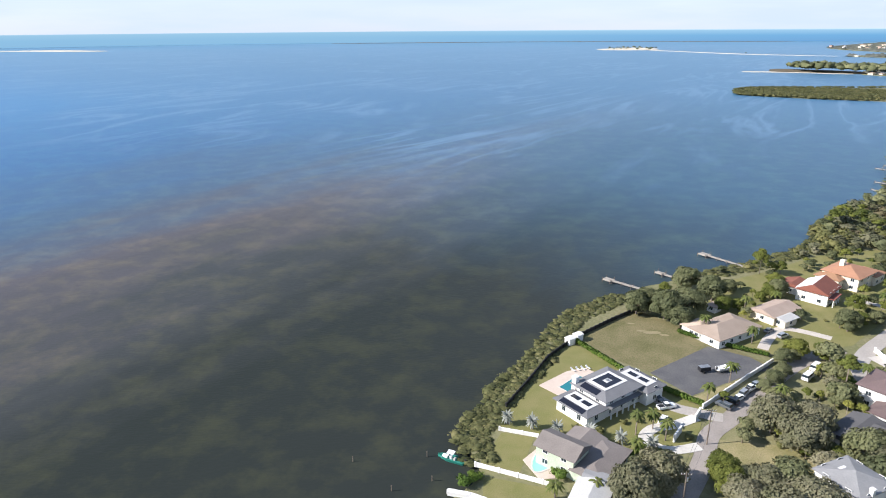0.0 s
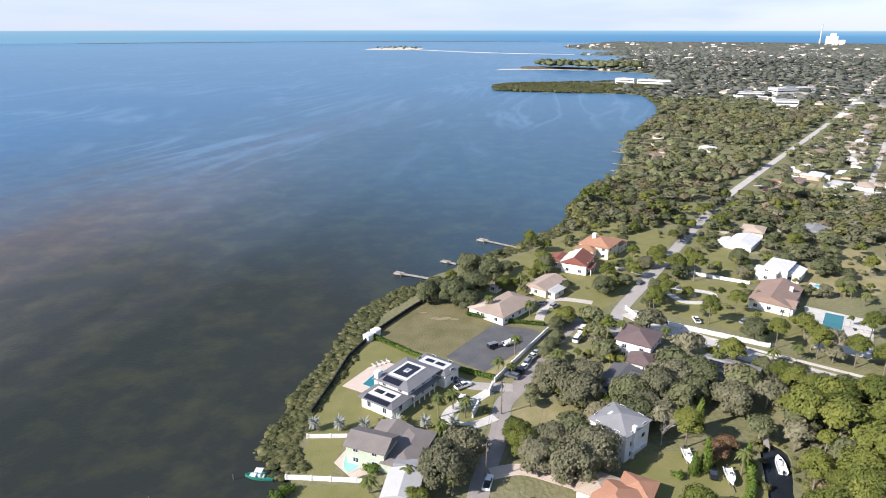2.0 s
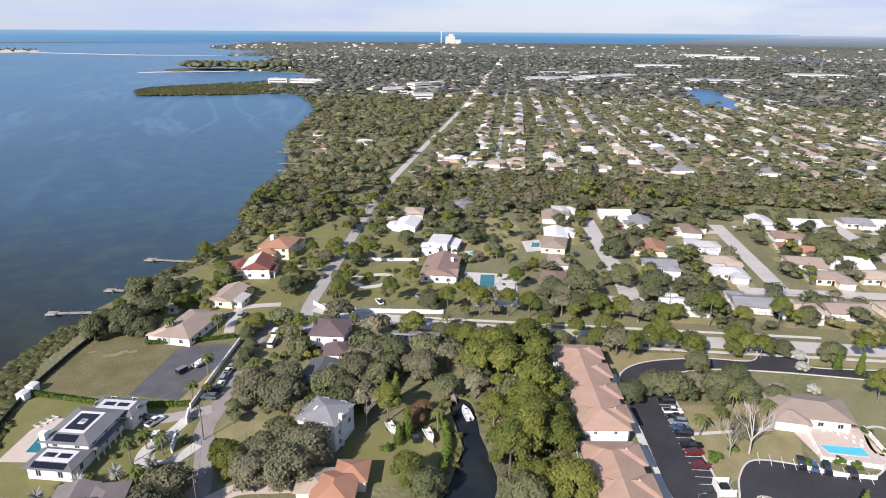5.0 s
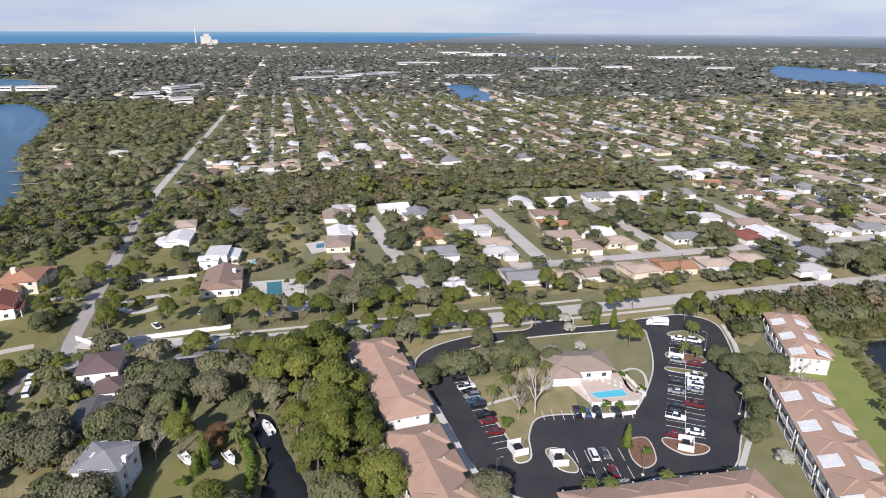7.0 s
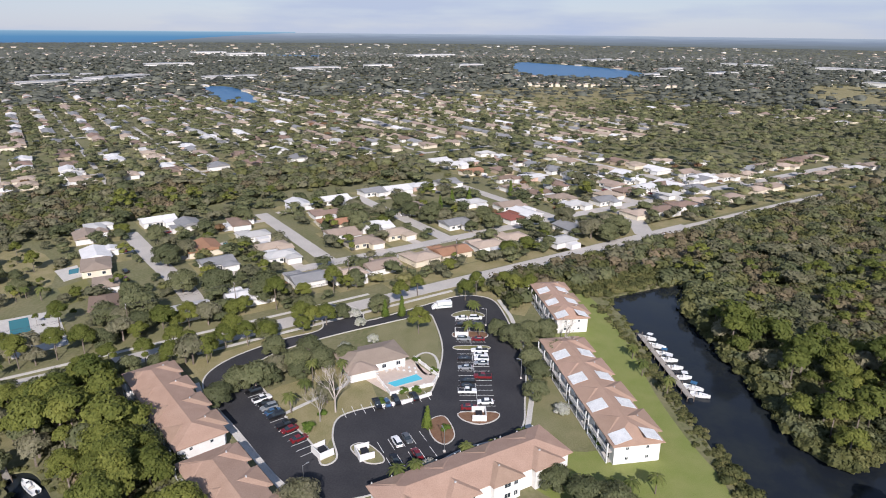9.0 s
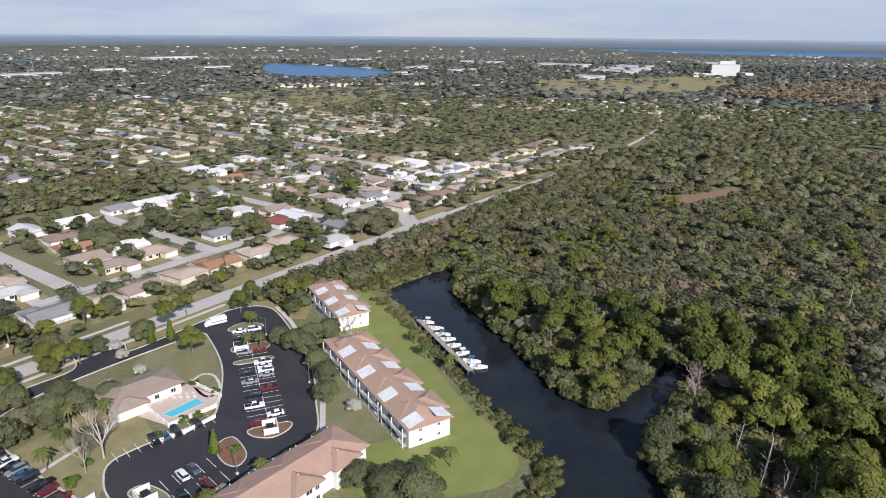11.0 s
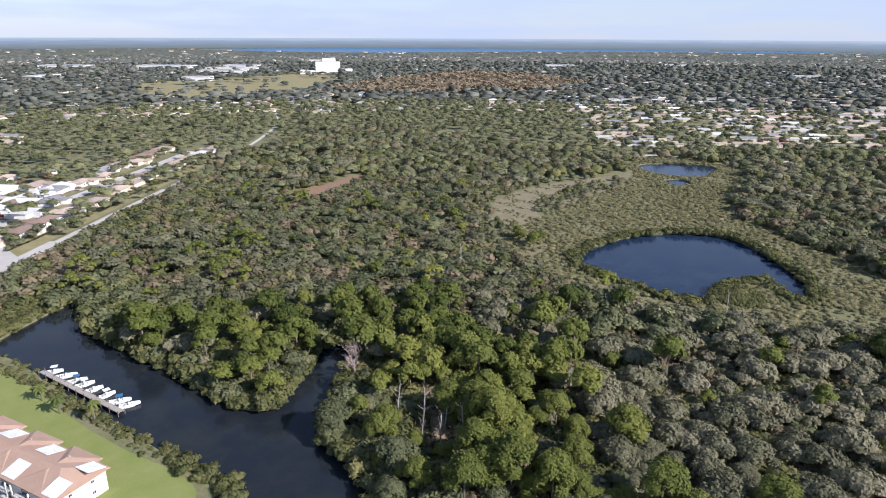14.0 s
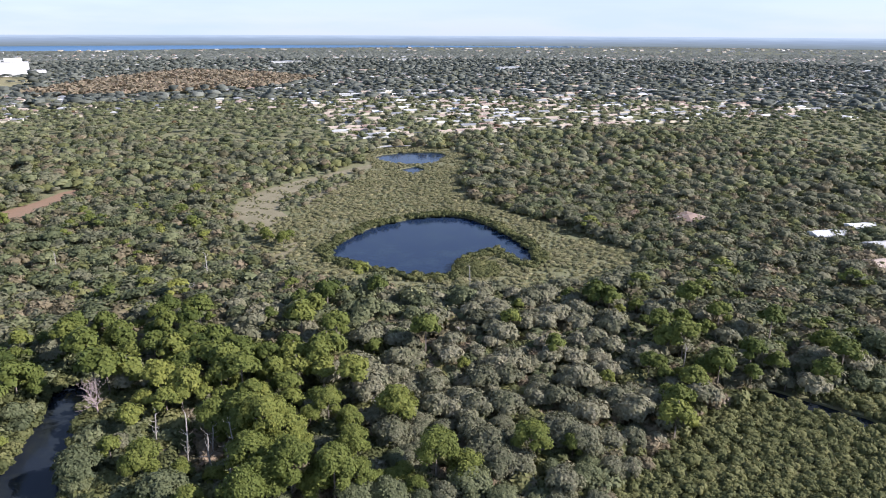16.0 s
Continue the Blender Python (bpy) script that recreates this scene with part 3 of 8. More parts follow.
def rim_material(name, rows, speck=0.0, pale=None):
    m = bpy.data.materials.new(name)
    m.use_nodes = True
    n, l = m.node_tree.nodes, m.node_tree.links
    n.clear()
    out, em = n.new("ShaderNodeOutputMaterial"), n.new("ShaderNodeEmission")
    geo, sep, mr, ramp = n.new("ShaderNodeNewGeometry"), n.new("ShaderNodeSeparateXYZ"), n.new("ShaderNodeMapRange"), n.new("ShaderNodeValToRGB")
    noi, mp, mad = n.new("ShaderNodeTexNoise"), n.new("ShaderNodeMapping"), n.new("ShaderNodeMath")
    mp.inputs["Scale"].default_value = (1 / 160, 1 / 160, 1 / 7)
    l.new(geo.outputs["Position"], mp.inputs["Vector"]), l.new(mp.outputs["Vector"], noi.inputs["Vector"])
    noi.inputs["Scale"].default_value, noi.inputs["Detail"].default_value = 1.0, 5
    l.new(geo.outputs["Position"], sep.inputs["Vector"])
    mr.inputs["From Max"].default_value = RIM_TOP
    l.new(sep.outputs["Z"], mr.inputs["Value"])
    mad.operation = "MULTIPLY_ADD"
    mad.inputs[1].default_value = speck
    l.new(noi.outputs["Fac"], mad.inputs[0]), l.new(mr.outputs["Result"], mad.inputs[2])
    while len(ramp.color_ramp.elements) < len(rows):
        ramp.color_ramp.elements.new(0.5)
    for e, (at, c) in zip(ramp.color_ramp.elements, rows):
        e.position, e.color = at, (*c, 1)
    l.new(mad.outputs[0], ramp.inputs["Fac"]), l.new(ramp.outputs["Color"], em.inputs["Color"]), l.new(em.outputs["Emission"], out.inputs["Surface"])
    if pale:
        # the painted haze is stronger towards the open water in the north-west
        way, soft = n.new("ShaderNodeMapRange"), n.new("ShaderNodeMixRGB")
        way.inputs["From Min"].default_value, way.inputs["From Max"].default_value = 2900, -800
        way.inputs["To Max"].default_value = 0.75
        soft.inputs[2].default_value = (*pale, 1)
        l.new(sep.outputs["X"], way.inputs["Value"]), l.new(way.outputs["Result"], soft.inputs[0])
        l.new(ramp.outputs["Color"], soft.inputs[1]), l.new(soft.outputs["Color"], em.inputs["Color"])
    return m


# emitted colours that pale towards the skyline, as haze would make them
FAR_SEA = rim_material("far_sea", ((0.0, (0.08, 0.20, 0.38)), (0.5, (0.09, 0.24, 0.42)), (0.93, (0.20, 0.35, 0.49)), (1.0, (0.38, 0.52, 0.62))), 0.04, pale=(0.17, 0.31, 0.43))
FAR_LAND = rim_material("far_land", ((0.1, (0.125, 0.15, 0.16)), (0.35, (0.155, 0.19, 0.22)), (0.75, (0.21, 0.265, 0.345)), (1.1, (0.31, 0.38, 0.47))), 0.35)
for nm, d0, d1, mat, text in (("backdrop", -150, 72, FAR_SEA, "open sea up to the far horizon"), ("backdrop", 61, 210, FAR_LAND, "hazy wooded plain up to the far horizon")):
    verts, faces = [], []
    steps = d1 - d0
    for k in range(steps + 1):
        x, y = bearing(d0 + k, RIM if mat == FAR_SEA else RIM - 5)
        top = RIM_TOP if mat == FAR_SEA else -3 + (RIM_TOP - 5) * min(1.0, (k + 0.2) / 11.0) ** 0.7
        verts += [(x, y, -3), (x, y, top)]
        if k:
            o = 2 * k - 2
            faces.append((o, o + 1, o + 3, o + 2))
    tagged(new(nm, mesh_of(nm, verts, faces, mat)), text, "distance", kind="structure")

# ---- ground covers ----
def cover(name, outline, mat, text, z=0.03, rag=0.0, keep_clear=True, curve=0, category="lawn"):
    loop = rounded(outline, curve) if curve else list(outline)
    if rag:
        loop = ragged(loop, rag, 6)
    if keep_clear:
        CLEAR_AREAS.append(loop)
    return sheet(name, loop, mat, z=z, label=text, category=category)


FOREST = [
    [plan(*p) for p in ((196, 150), (199, 430), (213, 522), (191, 590), (112, 760), (14, 640), (-117, 572), (-254, 606), (-450, 580), (-560, 330), (-430, 160), (-300, 60), (-150, 20), (-60, 60), (-40, 100))],
    [(205, 372), (175, 330), (155, 300), (138, 285), (150, 268), (172, 268), (200, 290), (262, 345), (345, 425), (330, 470), (290, 430)],
    [(96, 78), (112, 90), (122, 106), (128, 122), (146, 138), (168, 124), (150, 106), (126, 74), (116, 56), (100, 55)],
    [plan(*p) for p in ((366, -55), (378, 60), (396, 150), (380, 240), (445, 260), (470, 170), (462, 40), (450, -60))],
    [plan(*p) for p in ((610, -84), (1000, -76), (1000, -260), (700, -260), (640, -150))],
    [plan(*p) for p in ((440, -86), (600, -84), (600, -98), (440, -100))],
]
cover("ground_lawn", ((6, 157), (22, 188), (29, 197), (47, 176), (60, 160), (54, 142), (43, 137), (4, 146)), LUSH, "mown green lawn of a waterside villa")
cover("ground_lawn", ((32, 201), (43, 214), (56, 225), (78, 198), (88, 186), (84, 181), (73, 197), (50, 179)), PLOT, "vacant dry grass plot with bare patches", curve=2)
for cx, cy, r in ((57, 206, 1.5), (61, 204.5, 0.9), (54, 207.5, 0.8), (51, 214, 0.7)):
    cover("ground_bare", [(cx + r * 1.9 * math.cos(k * 0.785), cy + r * math.sin(k * 0.785)) for k in range(8)], CLAY_DUST, "bare sandy patch worn into the vacant plot", z=0.045, rag=1.3, curve=5, category="bare soil")
cover("ground_lot", ((50, 178.5), (73, 197), (84, 190), (88, 183), (78, 178), (59, 166)), OLD_ASPHALT, "old dark asphalt yard beside a vacant plot", z=0.05, category="asphalt yard")
cover("ground_lawn", ((59.3, 165.5), (78, 177.5), (82, 178), (62, 160.5)), DRY, "strip of dry grass by the asphalt yard")
cover("ground_lawn", ((92, 192), (120, 200), (150, 229), (199, 270), (182, 300), (150, 290), (118, 268), (84, 248), (60, 230), (76, 202)), LUSH, "green gardens between the shore and the coastal road", z=0.02, rag=1.5)
cover("ground_lawn", ((62, 158), (92, 184), (112, 196), (124, 186), (120, 150), (90, 128), (60, 128), (56, 140)), LAWN, "thin garden grass under oaks", z=0.02, keep_clear=False)
cover("ground_lawn", ((120, 128), (150, 152), (196, 118), (210, 100), (190, 92), (160, 118), (130, 118)), LAWN, "grass beside the main road", z=0.02, keep_clear=False)
cover("ground_verge", [plan(*p) for p in ((202.6, 112), (202.6, 560), (197, 560), (194, 430), (190, 300), (186, 200), (176, 150), (186, 112))], DRY, "rough olive scrub ground beside the main road", z=0.02, rag=1.0, keep_clear=False, category="verge")
cover("ground_verge", [plan(*p) for p in ((211.5, 120), (211.5, 560), (222, 560), (222, 120))], DRY, "long grass verge behind the main road", z=0.02, keep_clear=False, category="verge")
cover("ground_lawn", ((-1, 131.5), (4.5, 145), (13, 143.5), (8.5, 129)), LUSH, "small waterside lawn behind a white wall")
cover("ground_lawn", ((0, 127.5), (15, 124), (20, 112), (0, 108)), LUSH, "small waterside lawn")
cover("ground_lawn", ((79, 115), (97, 115), (107, 104), (96, 91), (76, 99)), LUSH, "green garden lawn beside a creek", curve=3)
cover("ground_lawn", ((60, 145), (82, 143), (78, 132), (66, 129), (57, 137)), DRY, "thin grass under oaks")
cover("ground_lawn", ((212, 262), (203, 226), (213, 218), (197, 200), (182, 222), (188, 247)), LUSH, "broad estate lawn by the road", curve=3)
cover("ground_lawn", ((131, 196), (159, 217), (186, 207), (182, 172), (199, 156), (181, 140), (157, 164)), LUSH, "estate lawn behind a white wall", curve=0)
cover("ground_lawn", ((214, 208), (266, 232), (264, 210), (230, 182), (205, 195)), DRY, "back garden lawn", curve=3)
cover("ground_lawn", ((226, 177), (237, 172), (222, 158), (211, 162)), LUSH, "front lawn of a bungalow")
cover("ground_lawn", ((250, -30), (243, -36), (222, -42), (200, -44.5), (172, -47), (151, -50.5), (133, -55), (122, -53), (117, -42), (121, -20), (128, -10), (140, -16), (147, -30), (190, -20), (215, -14)), BRIGHT, "bright mown lawn along the canal", curve=4)
cover("ground_lawn", ((159, 66), (168, 57), (181, 52), (174, 41), (160, 33), (150, 38), (140, 41), (131, 43), (144, 53)), DRY, "lawn inside the drive loop", curve=2, keep_clear=False)
cover("ground_lawn", ((164, 77), (185, 70), (193, 60), (204, 58), (196, 74), (172, 98), (140, 66), (126, 40), (132, 38), (146, 56)), DRY, "verge between the drive and the apartments", z=0.036, keep_clear=False)
cover("ground_lawn", ((212, 48), (222, 50), (232, 30), (252, 5), (262, -16), (238, -14), (222, -10), (224, -2), (236, 6), (231, 24)), DRY, "verge along the main road", keep_clear=False)
cover("ground_lawn", ((222, 27), (222, 22), (170, 17), (160, 24), (189, 28), (200, 45), (212, 40)), LAWN, "lawn round the clubhouse", keep_clear=False)
cover("ground_lawn", ((190, -11), (188, -20), (158, -26), (146, -28), (139, -14), (142, -8), (169, -8)), LAWN, "garden strip beside apartments", keep_clear=False)
cover("ground_clearing", [(352, -238), (358, -263), (364, -312), (346, -293), (325, -241), (334, -229)], CLAY, "bare reddish sand clearing in the woods", rag=4, curve=4, category="clearing")
TRACK = [(216, -283), (238, -307), (248, -345), (244, -380), (236, -405), (221, -455), (214, -443), (226, -390), (225, -353), (217, -322), (196, -297), (202, -278)]
cover("ground_path", TRACK, STRAW, "straw-coloured dry marsh track", rag=2.5, curve=4, category="marsh")
cover("ground_path", [(170, -214), (166, -230), (172, -258), (167, -276), (163, -274), (166, -258), (160, -230), (163, -214)], STRAW, "narrow sandy trail by the pond", rag=1.5, curve=4, category="marsh")
cover("ground_reeds", [(206, -330), (212, -352), (212, -392), (202, -412), (192, -398), (198, -360), (196, -336)], STRAW, "pale patch of dead reeds in the marsh", rag=3, curve=4, keep_clear=False, z=0.04, category="reeds")
cover("ground_marsh", [plan(*p) for p in ((640, 590), (800, 575), (935, 690), (900, 900), (720, 985), (640, 800))], DRY, "open olive marsh far off", rag=14, curve=4, keep_clear=False, category="marsh")
cover("ground_golf", [plan(*p) for p in ((690, 1330), (560, 1520), (437, 1725), (285, 1515), (300, 1230), (410, 1050), (560, 1080))], DRY, "pale green golf course far off", rag=12, curve=4, keep_clear=False)
LOW_GROUND = [(176, -222), (215, -266), (246, -300), (258, -345), (252, -400), (224, -470), (200, -470), (170, -280)]
MARSH = ragged(rounded(((196, -262), (168, -236), (120, -222), (60, -232), (20, -262), (10, -300), (60, -340), (110, -375), (140, -430), (150, -490), (176, -532), (236, -532), (240, -480), (222, -462), (208, -420), (205, -330)), 4), 4, 14)
MANGROVE_FLAT = ragged(rounded(((0, -120), (-8, -150), (-26, -176), (-70, -200), (-110, -190), (-90, -120)), 4), 3, 12)
SWAMP = [plan(*p) for p in ((265, 1200), (180, 1480), (38, 1783), (-120, 1640), (-235, 1431), (-130, 1240), (74, 1150), (180, 1140))]

# ---- roads ----
def road(name, points, width, text, mat=ROAD, z=0.08, category="road", verge=1.5):
    clear_line(points, width / 2 + verge)
    return strip(name, points, width, mat, z=z, thick=0.09, label=text, category=category)


R1 = rounded([plan(a, b) for a, b in ((196, -62), (212, -72), (260, -75), (397, -81), (532, -78), (856, -66), (1169, -60), (2440, -46))], 4, closed=False)
NEAR_R1 = [p for p in R1 if p[0] * UX + p[1] * UY < 440]
road("road", NEAR_R1, 5.0, "worn grey coastal road between gardens", mat=WORN_ROAD, verge=2.0)
road("road", [NEAR_R1[-1]] + [p for p in R1 if p[0] * UX + p[1] * UY > 440], 4.8, "straight pale coastal road running inland", verge=4.6)
R2 = rounded([plan(a, b) for a, b in ((219, -70), (212, -45), (207, 20), (207, 300), (208, 580), (240, 792), (330, 1000))], 5, closed=False)
road("road", [p for p in R2 if p[0] * UY - p[1] * UX < 300], 8.2, "pale main cross road past the apartments", z=0.09, verge=3)
road("road", [plan(206, 262)] + [p for p in R2 if p[0] * UY - p[1] * UX > 299], 3.6, "pale main road running on along the woods", z=0.08, verge=1.6)
road("road", [plan(209, 268), plan(226, 282), plan(246, 296)], 10, "wide pale concrete junction by the main road", z=0.07, verge=1.0)
STREET = rounded(((36, 106), (42, 118), (49, 129), (54, 138), (58, 147), (66, 155), (77, 167), (94, 184), (107, 193), (115, 197)), 4, closed=False)
road("road", STREET, 5.0, "narrow worn lane between waterside gardens", mat=LANE, z=0.07, verge=1.0)
road("road", [plan(a, b) for a, b in ((256, 96), (257, 250), (252, 420), (250, 560))], 7.4, "residential street of pale concrete", z=0.075)
road("road", rounded([plan(a, b) for a, b in ((236, 50), (262, 50), (300, 47), (352, 44))], 3, closed=False), 8.0, "wide pale residential cul-de-sac", z=0.085)
for b, a0, a1 in ((113, 256, 352), (177, 256, 360), (250, 254, 372), (318, 252, 420), (385, 252, 420)):
    road("road", [plan(a0, b), plan(a1, b)], 7.4, "residential street of pale concrete", z=0.085)
road("road", [(330, -468), (276, -511), (216, -557), (160, -582), (60, -606)], 8, "pale road past the far pond", z=0.08)
LANES = [(b, 466, 1180) for b in range(-10, 400, 61)] + [(b, 430, 860) for b in range(419, 640, 61)]
LANES += [(b, -820 + abs(b - 800) * 0.3, -120) for b in range(640, 1100, 61)]
for b, a0, a1 in LANES:
    road("road", [plan(a0, b), plan(a1, b)], 3.6, "far residential street", z=0.06, verge=-0.5)
for a in (466, 700, 940):
    road("road", [plan(a, -74), plan(a, 400)], 4.6, "far residential cross street", z=0.065, verge=-0.5)

# ---- trees ----
rng = np.random.default_rng(7)


def ico(sub):
    bm = bmesh.new()
    bmesh.ops.create_icosphere(bm, subdivisions=sub, radius=1)
    v = np.array([p.co[:] for p in bm.verts])
    f = np.array([[q.index for q in t.verts] for t in bm.faces])
    bm.free()
    return v, f


ICO = {1: ico(1)}


def crown(lobes, leaves, size, sub=1, core=0.9, rough=0.12, flat=0.0):
    """Leaf clumps over a heap of rounded lobes: points and triangles."""
    vs, fs, count = [], [], 0
    iv, jf = ICO[sub]
    for c, r in lobes:
        k = 1 + rng.normal(0, rough, (len(iv), 1))
        v = iv * k * np.array(r) * core + np.array(c)
        keep = jf[(iv[jf].mean(1)[:, 2] > -0.45)]
        vs.append(v), fs.append(keep + count)
        count += len(v)
    if leaves:
        cs, rs = np.array([c for c, r in lobes], float), np.array([r for c, r in lobes], float)
        w = rs.prod(1) ** (2 / 3)
        pick = rng.choice(len(lobes), leaves * 3, p=w / w.sum())
        d = rng.normal(0, 1, (leaves * 3, 3))
        d /= np.linalg.norm(d, axis=1)[:, None]
        d[:, 2] = np.where(d[:, 2] < -0.35, -d[:, 2], d[:, 2])
        p = cs[pick] + rs[pick] * d * rng.uniform(0.78, 1.13, (len(d), 1))
        buried = np.zeros(len(p), bool)
        for i in range(len(lobes)):
            buried |= (pick != i) & ((((p - cs[i]) / rs[i]) ** 2).sum(1) < 0.75)
        p, d = p[~buried][:leaves], d[~buried][:leaves]
        heart = cs.mean(0) - (0, 0, 1.2 + flat)
        out = (p - heart) / np.linalg.norm(p - heart, axis=1)[:, None]
        n = d * 0.45 + out * 0.75 + rng.normal(0, 0.4, d.shape)
        n[:, 2] += 0.12
        n /= np.linalg.norm(n, axis=1)[:, None]
        t = np.cross(n, rng.normal(0, 1, n.shape))
        t /= np.linalg.norm(t, axis=1)[:, None]
        b = np.cross(n, t)
        s = size * rng.uniform(0.6, 1.3, (len(p), 1))
        tri = np.stack((p + t * s, p - t * s * 0.5 + b * s * 0.8, p - t * s * 0.5 - b * s * 0.8), 1)
        vs.append(tri.reshape(-1, 3)), fs.append(np.arange(len(tri) * 3).reshape(-1, 3) + count)
    return np.concatenate(vs), np.concatenate(fs)


def lobes_for(kind):
    u = rng.uniform
    out = []
    if kind in ("oak", "grey_oak", "flower", "russet", "lush"):
        R, H = u(4.6, 5.8), u(8, 10)
        n = 9
        for k in range(n):
            a, q = k * 2.4 + u(0, 0.6), math.sqrt((k + 0.3) / n) * R * 0.72
            r = u(0.33, 0.46) * R
            out.append(((math.cos(a) * q, math.sin(a) * q, H * (0.78 - 0.32 * (q / R) ** 2) - 0.2 + u(-0.6, 0.5)), (r, r, r * u(0.7, 0.95))))
        for k in range(5):
            a, r = k * 1.257 + u(-0.3, 0.3), u(0.3, 0.4) * R
            out.append(((math.cos(a) * R * 0.66, math.sin(a) * R * 0.66, H * u(0.3, 0.42)), (r, r, r * 0.9)))
    elif kind == "pine":
        H, R = u(11, 14), u(4.0, 5.2)
        for k in range(13):
            a, q = k * 2.4 + u(0, 0.7), math.sqrt((k + 0.2) / 13) * R * 0.85
            r = u(0.3, 0.44) * R
            out.append(((math.cos(a) * q, math.sin(a) * q, H - 1.6 - (q / R) ** 2 * u(4.0, 7.0) + u(-0.4, 0.4)), (r, r, r * u(0.8, 1.05))))
    elif kind == "conifer":
        for k in range(7):
            z = 0.9 + k * 1.15
            r = 1.75 * (1 - k / 8.6)
            out.append(((u(-0.15, 0.15), u(-0.15, 0.15), z), (r, r, 1.25)))
    elif kind == "cypress":
        for k in range(4):
            out.append(((u(-0.6, 0.6), u(-0.6, 0.6), 4 + k * 2.6), (3.0 - k * 0.55, 3.0 - k * 0.55, 2.4)))
    else:                                   # mangrove, hedge and other low growth
        for k in range(5):
            a, q = k * 2.4 + u(0, 0.7), math.sqrt((k + 0.2) / 5) * 2.1
            r = u(1.2, 1.7)
            out.append(((math.cos(a) * q, math.sin(a) * q, u(1.7, 2.7) - 0.25 * q), (r, r, r * 0.85)))
    return out


TREES = {}
for kind in ("oak", "grey_oak", "pine", "mangrove", "conifer", "cypress", "russet", "flower", "lush"):
    sets = [lobes_for(kind) for _ in range(5)]
    size = {"pine": 0.36, "mangrove": 0.36, "conifer": 0.32}.get(kind, 0.42)
    near_n = {"oak": 1950, "grey_oak": 1950, "pine": 1750, "mangrove": 600, "conifer": 700, "flower": 900, "russet": 900, "cypress": 500, "lush": 2100}[kind]
    flat = 0.5 if kind == "pine" else 0.0
    TREES[kind] = dict(lobes=sets,
        near=[crown(s, int(near_n * 1.4), size * 0.8, 1, 0.78, 0.12, flat) for s in sets[:4]],
        l1=[crown(s[:9], int(near_n * 0.34), size * 1.2, 1, 0.84, 0.12, flat) for s in sets],
        l1m=[crown(s[:9], int(near_n * 0.2), size * 1.55, 1, 0.86, 0.12, flat) for s in sets],
        l1b=[crown(([(c, tuple(q * 1.4 for q in r)) for c, r in s[:3] + s[9:11]] if kind != "pine" else s[:4] + s[9:11]), int(near_n * 0.09), size * 1.6, 1, 0.8, 0.17, flat) for s in sets],
        bush=[crown([((0, 0, 1.5), (2.3, 2.3, 1.6))], 48, 0.5, 1, 0.8, 0.2) for s in sets] if kind == "mangrove" else [],
        scrub=[crown([((0.9, 0.2, 1.4), (1.5, 1.5, 1.3)), ((-0.8, 0.8, 1.7), (1.5, 1.4, 1.4)), ((-0.3, -1.0, 1.3), (1.4, 1.5, 1.3))], 130, 0.42, 1, 0.82, 0.16) for s in sets] if kind == "mangrove" else [],
        mound=[crown([((0, 0, 1.5), (2.3, 2.3, 1.6))], 24, 0.48, 1, 0.9, 0.2) for s in sets] if kind == "mangrove" else [],
        l2=[crown([((c[0] * 0.9, c[1] * 0.9, c[2]), (r[0] * 1.85, r[1] * 1.85, r[2] * 1.5)) for c, r in s[:5:3]], 52, size * 2.0, 1, 0.82, 0.22) for s in sets],
        l3=[crown([((0, 0, s[0][0][2] - 1.0), (max(abs(c[0]) + r[0] for c, r in s) * 0.9,) * 2 + (s[0][0][2] * 0.42,))], 4, size * 6.0, 1, 0.95, 0.32) for s in sets])
# far clumps of several trees
CLUMPS = []
for _ in range(6):
    ring = [(math.cos(k * 1.047) * 12 * rng.uniform(0.7, 1.2), math.sin(k * 1.047) * 12 * rng.uniform(0.7, 1.2), rng.uniform(-1, 4)) for k in range(6)]
    CLUMPS.append((np.array([(rng.uniform(-3, 3), rng.uniform(-3, 3), 10.5)] + ring), np.array([(0, k + 1, (k + 1) % 6 + 1) for k in range(6)])))


def trunk_mesh(kind, lobes):
    """A tapered trunk that forks into limbs reaching into the crown."""
    bm = bmesh.new()
    top = max(c[2] for c, r in lobes)
    if kind == "pine":
        add_tube(bm, (0, 0, -0.2), (0.15, 0.1, top * 0.72), 0.24, 0.16, 7)
        fork = (0.15, 0.1, top * 0.72)
    else:
        h = top * 0.34
        add_tube(bm, (0, 0, -0.2), (0.1, 0.05, h), 0.36 if "oak" in kind else 0.16, 0.24 if "oak" in kind else 0.1, 7)
        fork = (0.1, 0.05, h)
    for c, r in lobes[:6]:
        mid = (Vector(fork) * 0.45 + Vector(c) * 0.55) + Vector((0, 0, -0.5))
        add_tube(bm, fork, mid, 0.15, 0.09, 5)
        add_tube(bm, mid, c, 0.09, 0.04, 4)
    me = bpy.data.meshes.new("trunk")
    bm.to_mesh(me)
    bm.free()
    me.materials.append(BARK)
    return me


def tri_mesh(name, v, f, mat, shade=None, flat=True):
    me = bpy.data.meshes.new(name)
    me.vertices.add(len(v))
    me.vertices.foreach_set("co", np.ascontiguousarray(v, np.float32).ravel())
    me.loops.add(len(f) * 3)
    me.loops.foreach_set("vertex_index", np.ascontiguousarray(f, np.int32).ravel())
    me.polygons.add(len(f))
    me.polygons.foreach_set("loop_start", np.arange(len(f), dtype=np.int32) * 3)
    at = me.attributes.new("shade", "FLOAT", "FACE")
    at.data.foreach_set("value", np.full(len(f), 0.5, np.float32) if shade is None else np.asarray(shade, np.float32))
    me.materials.append(mat)
    me.update(calc_edges=True)
    if flat:
        me.shade_flat()
    return me


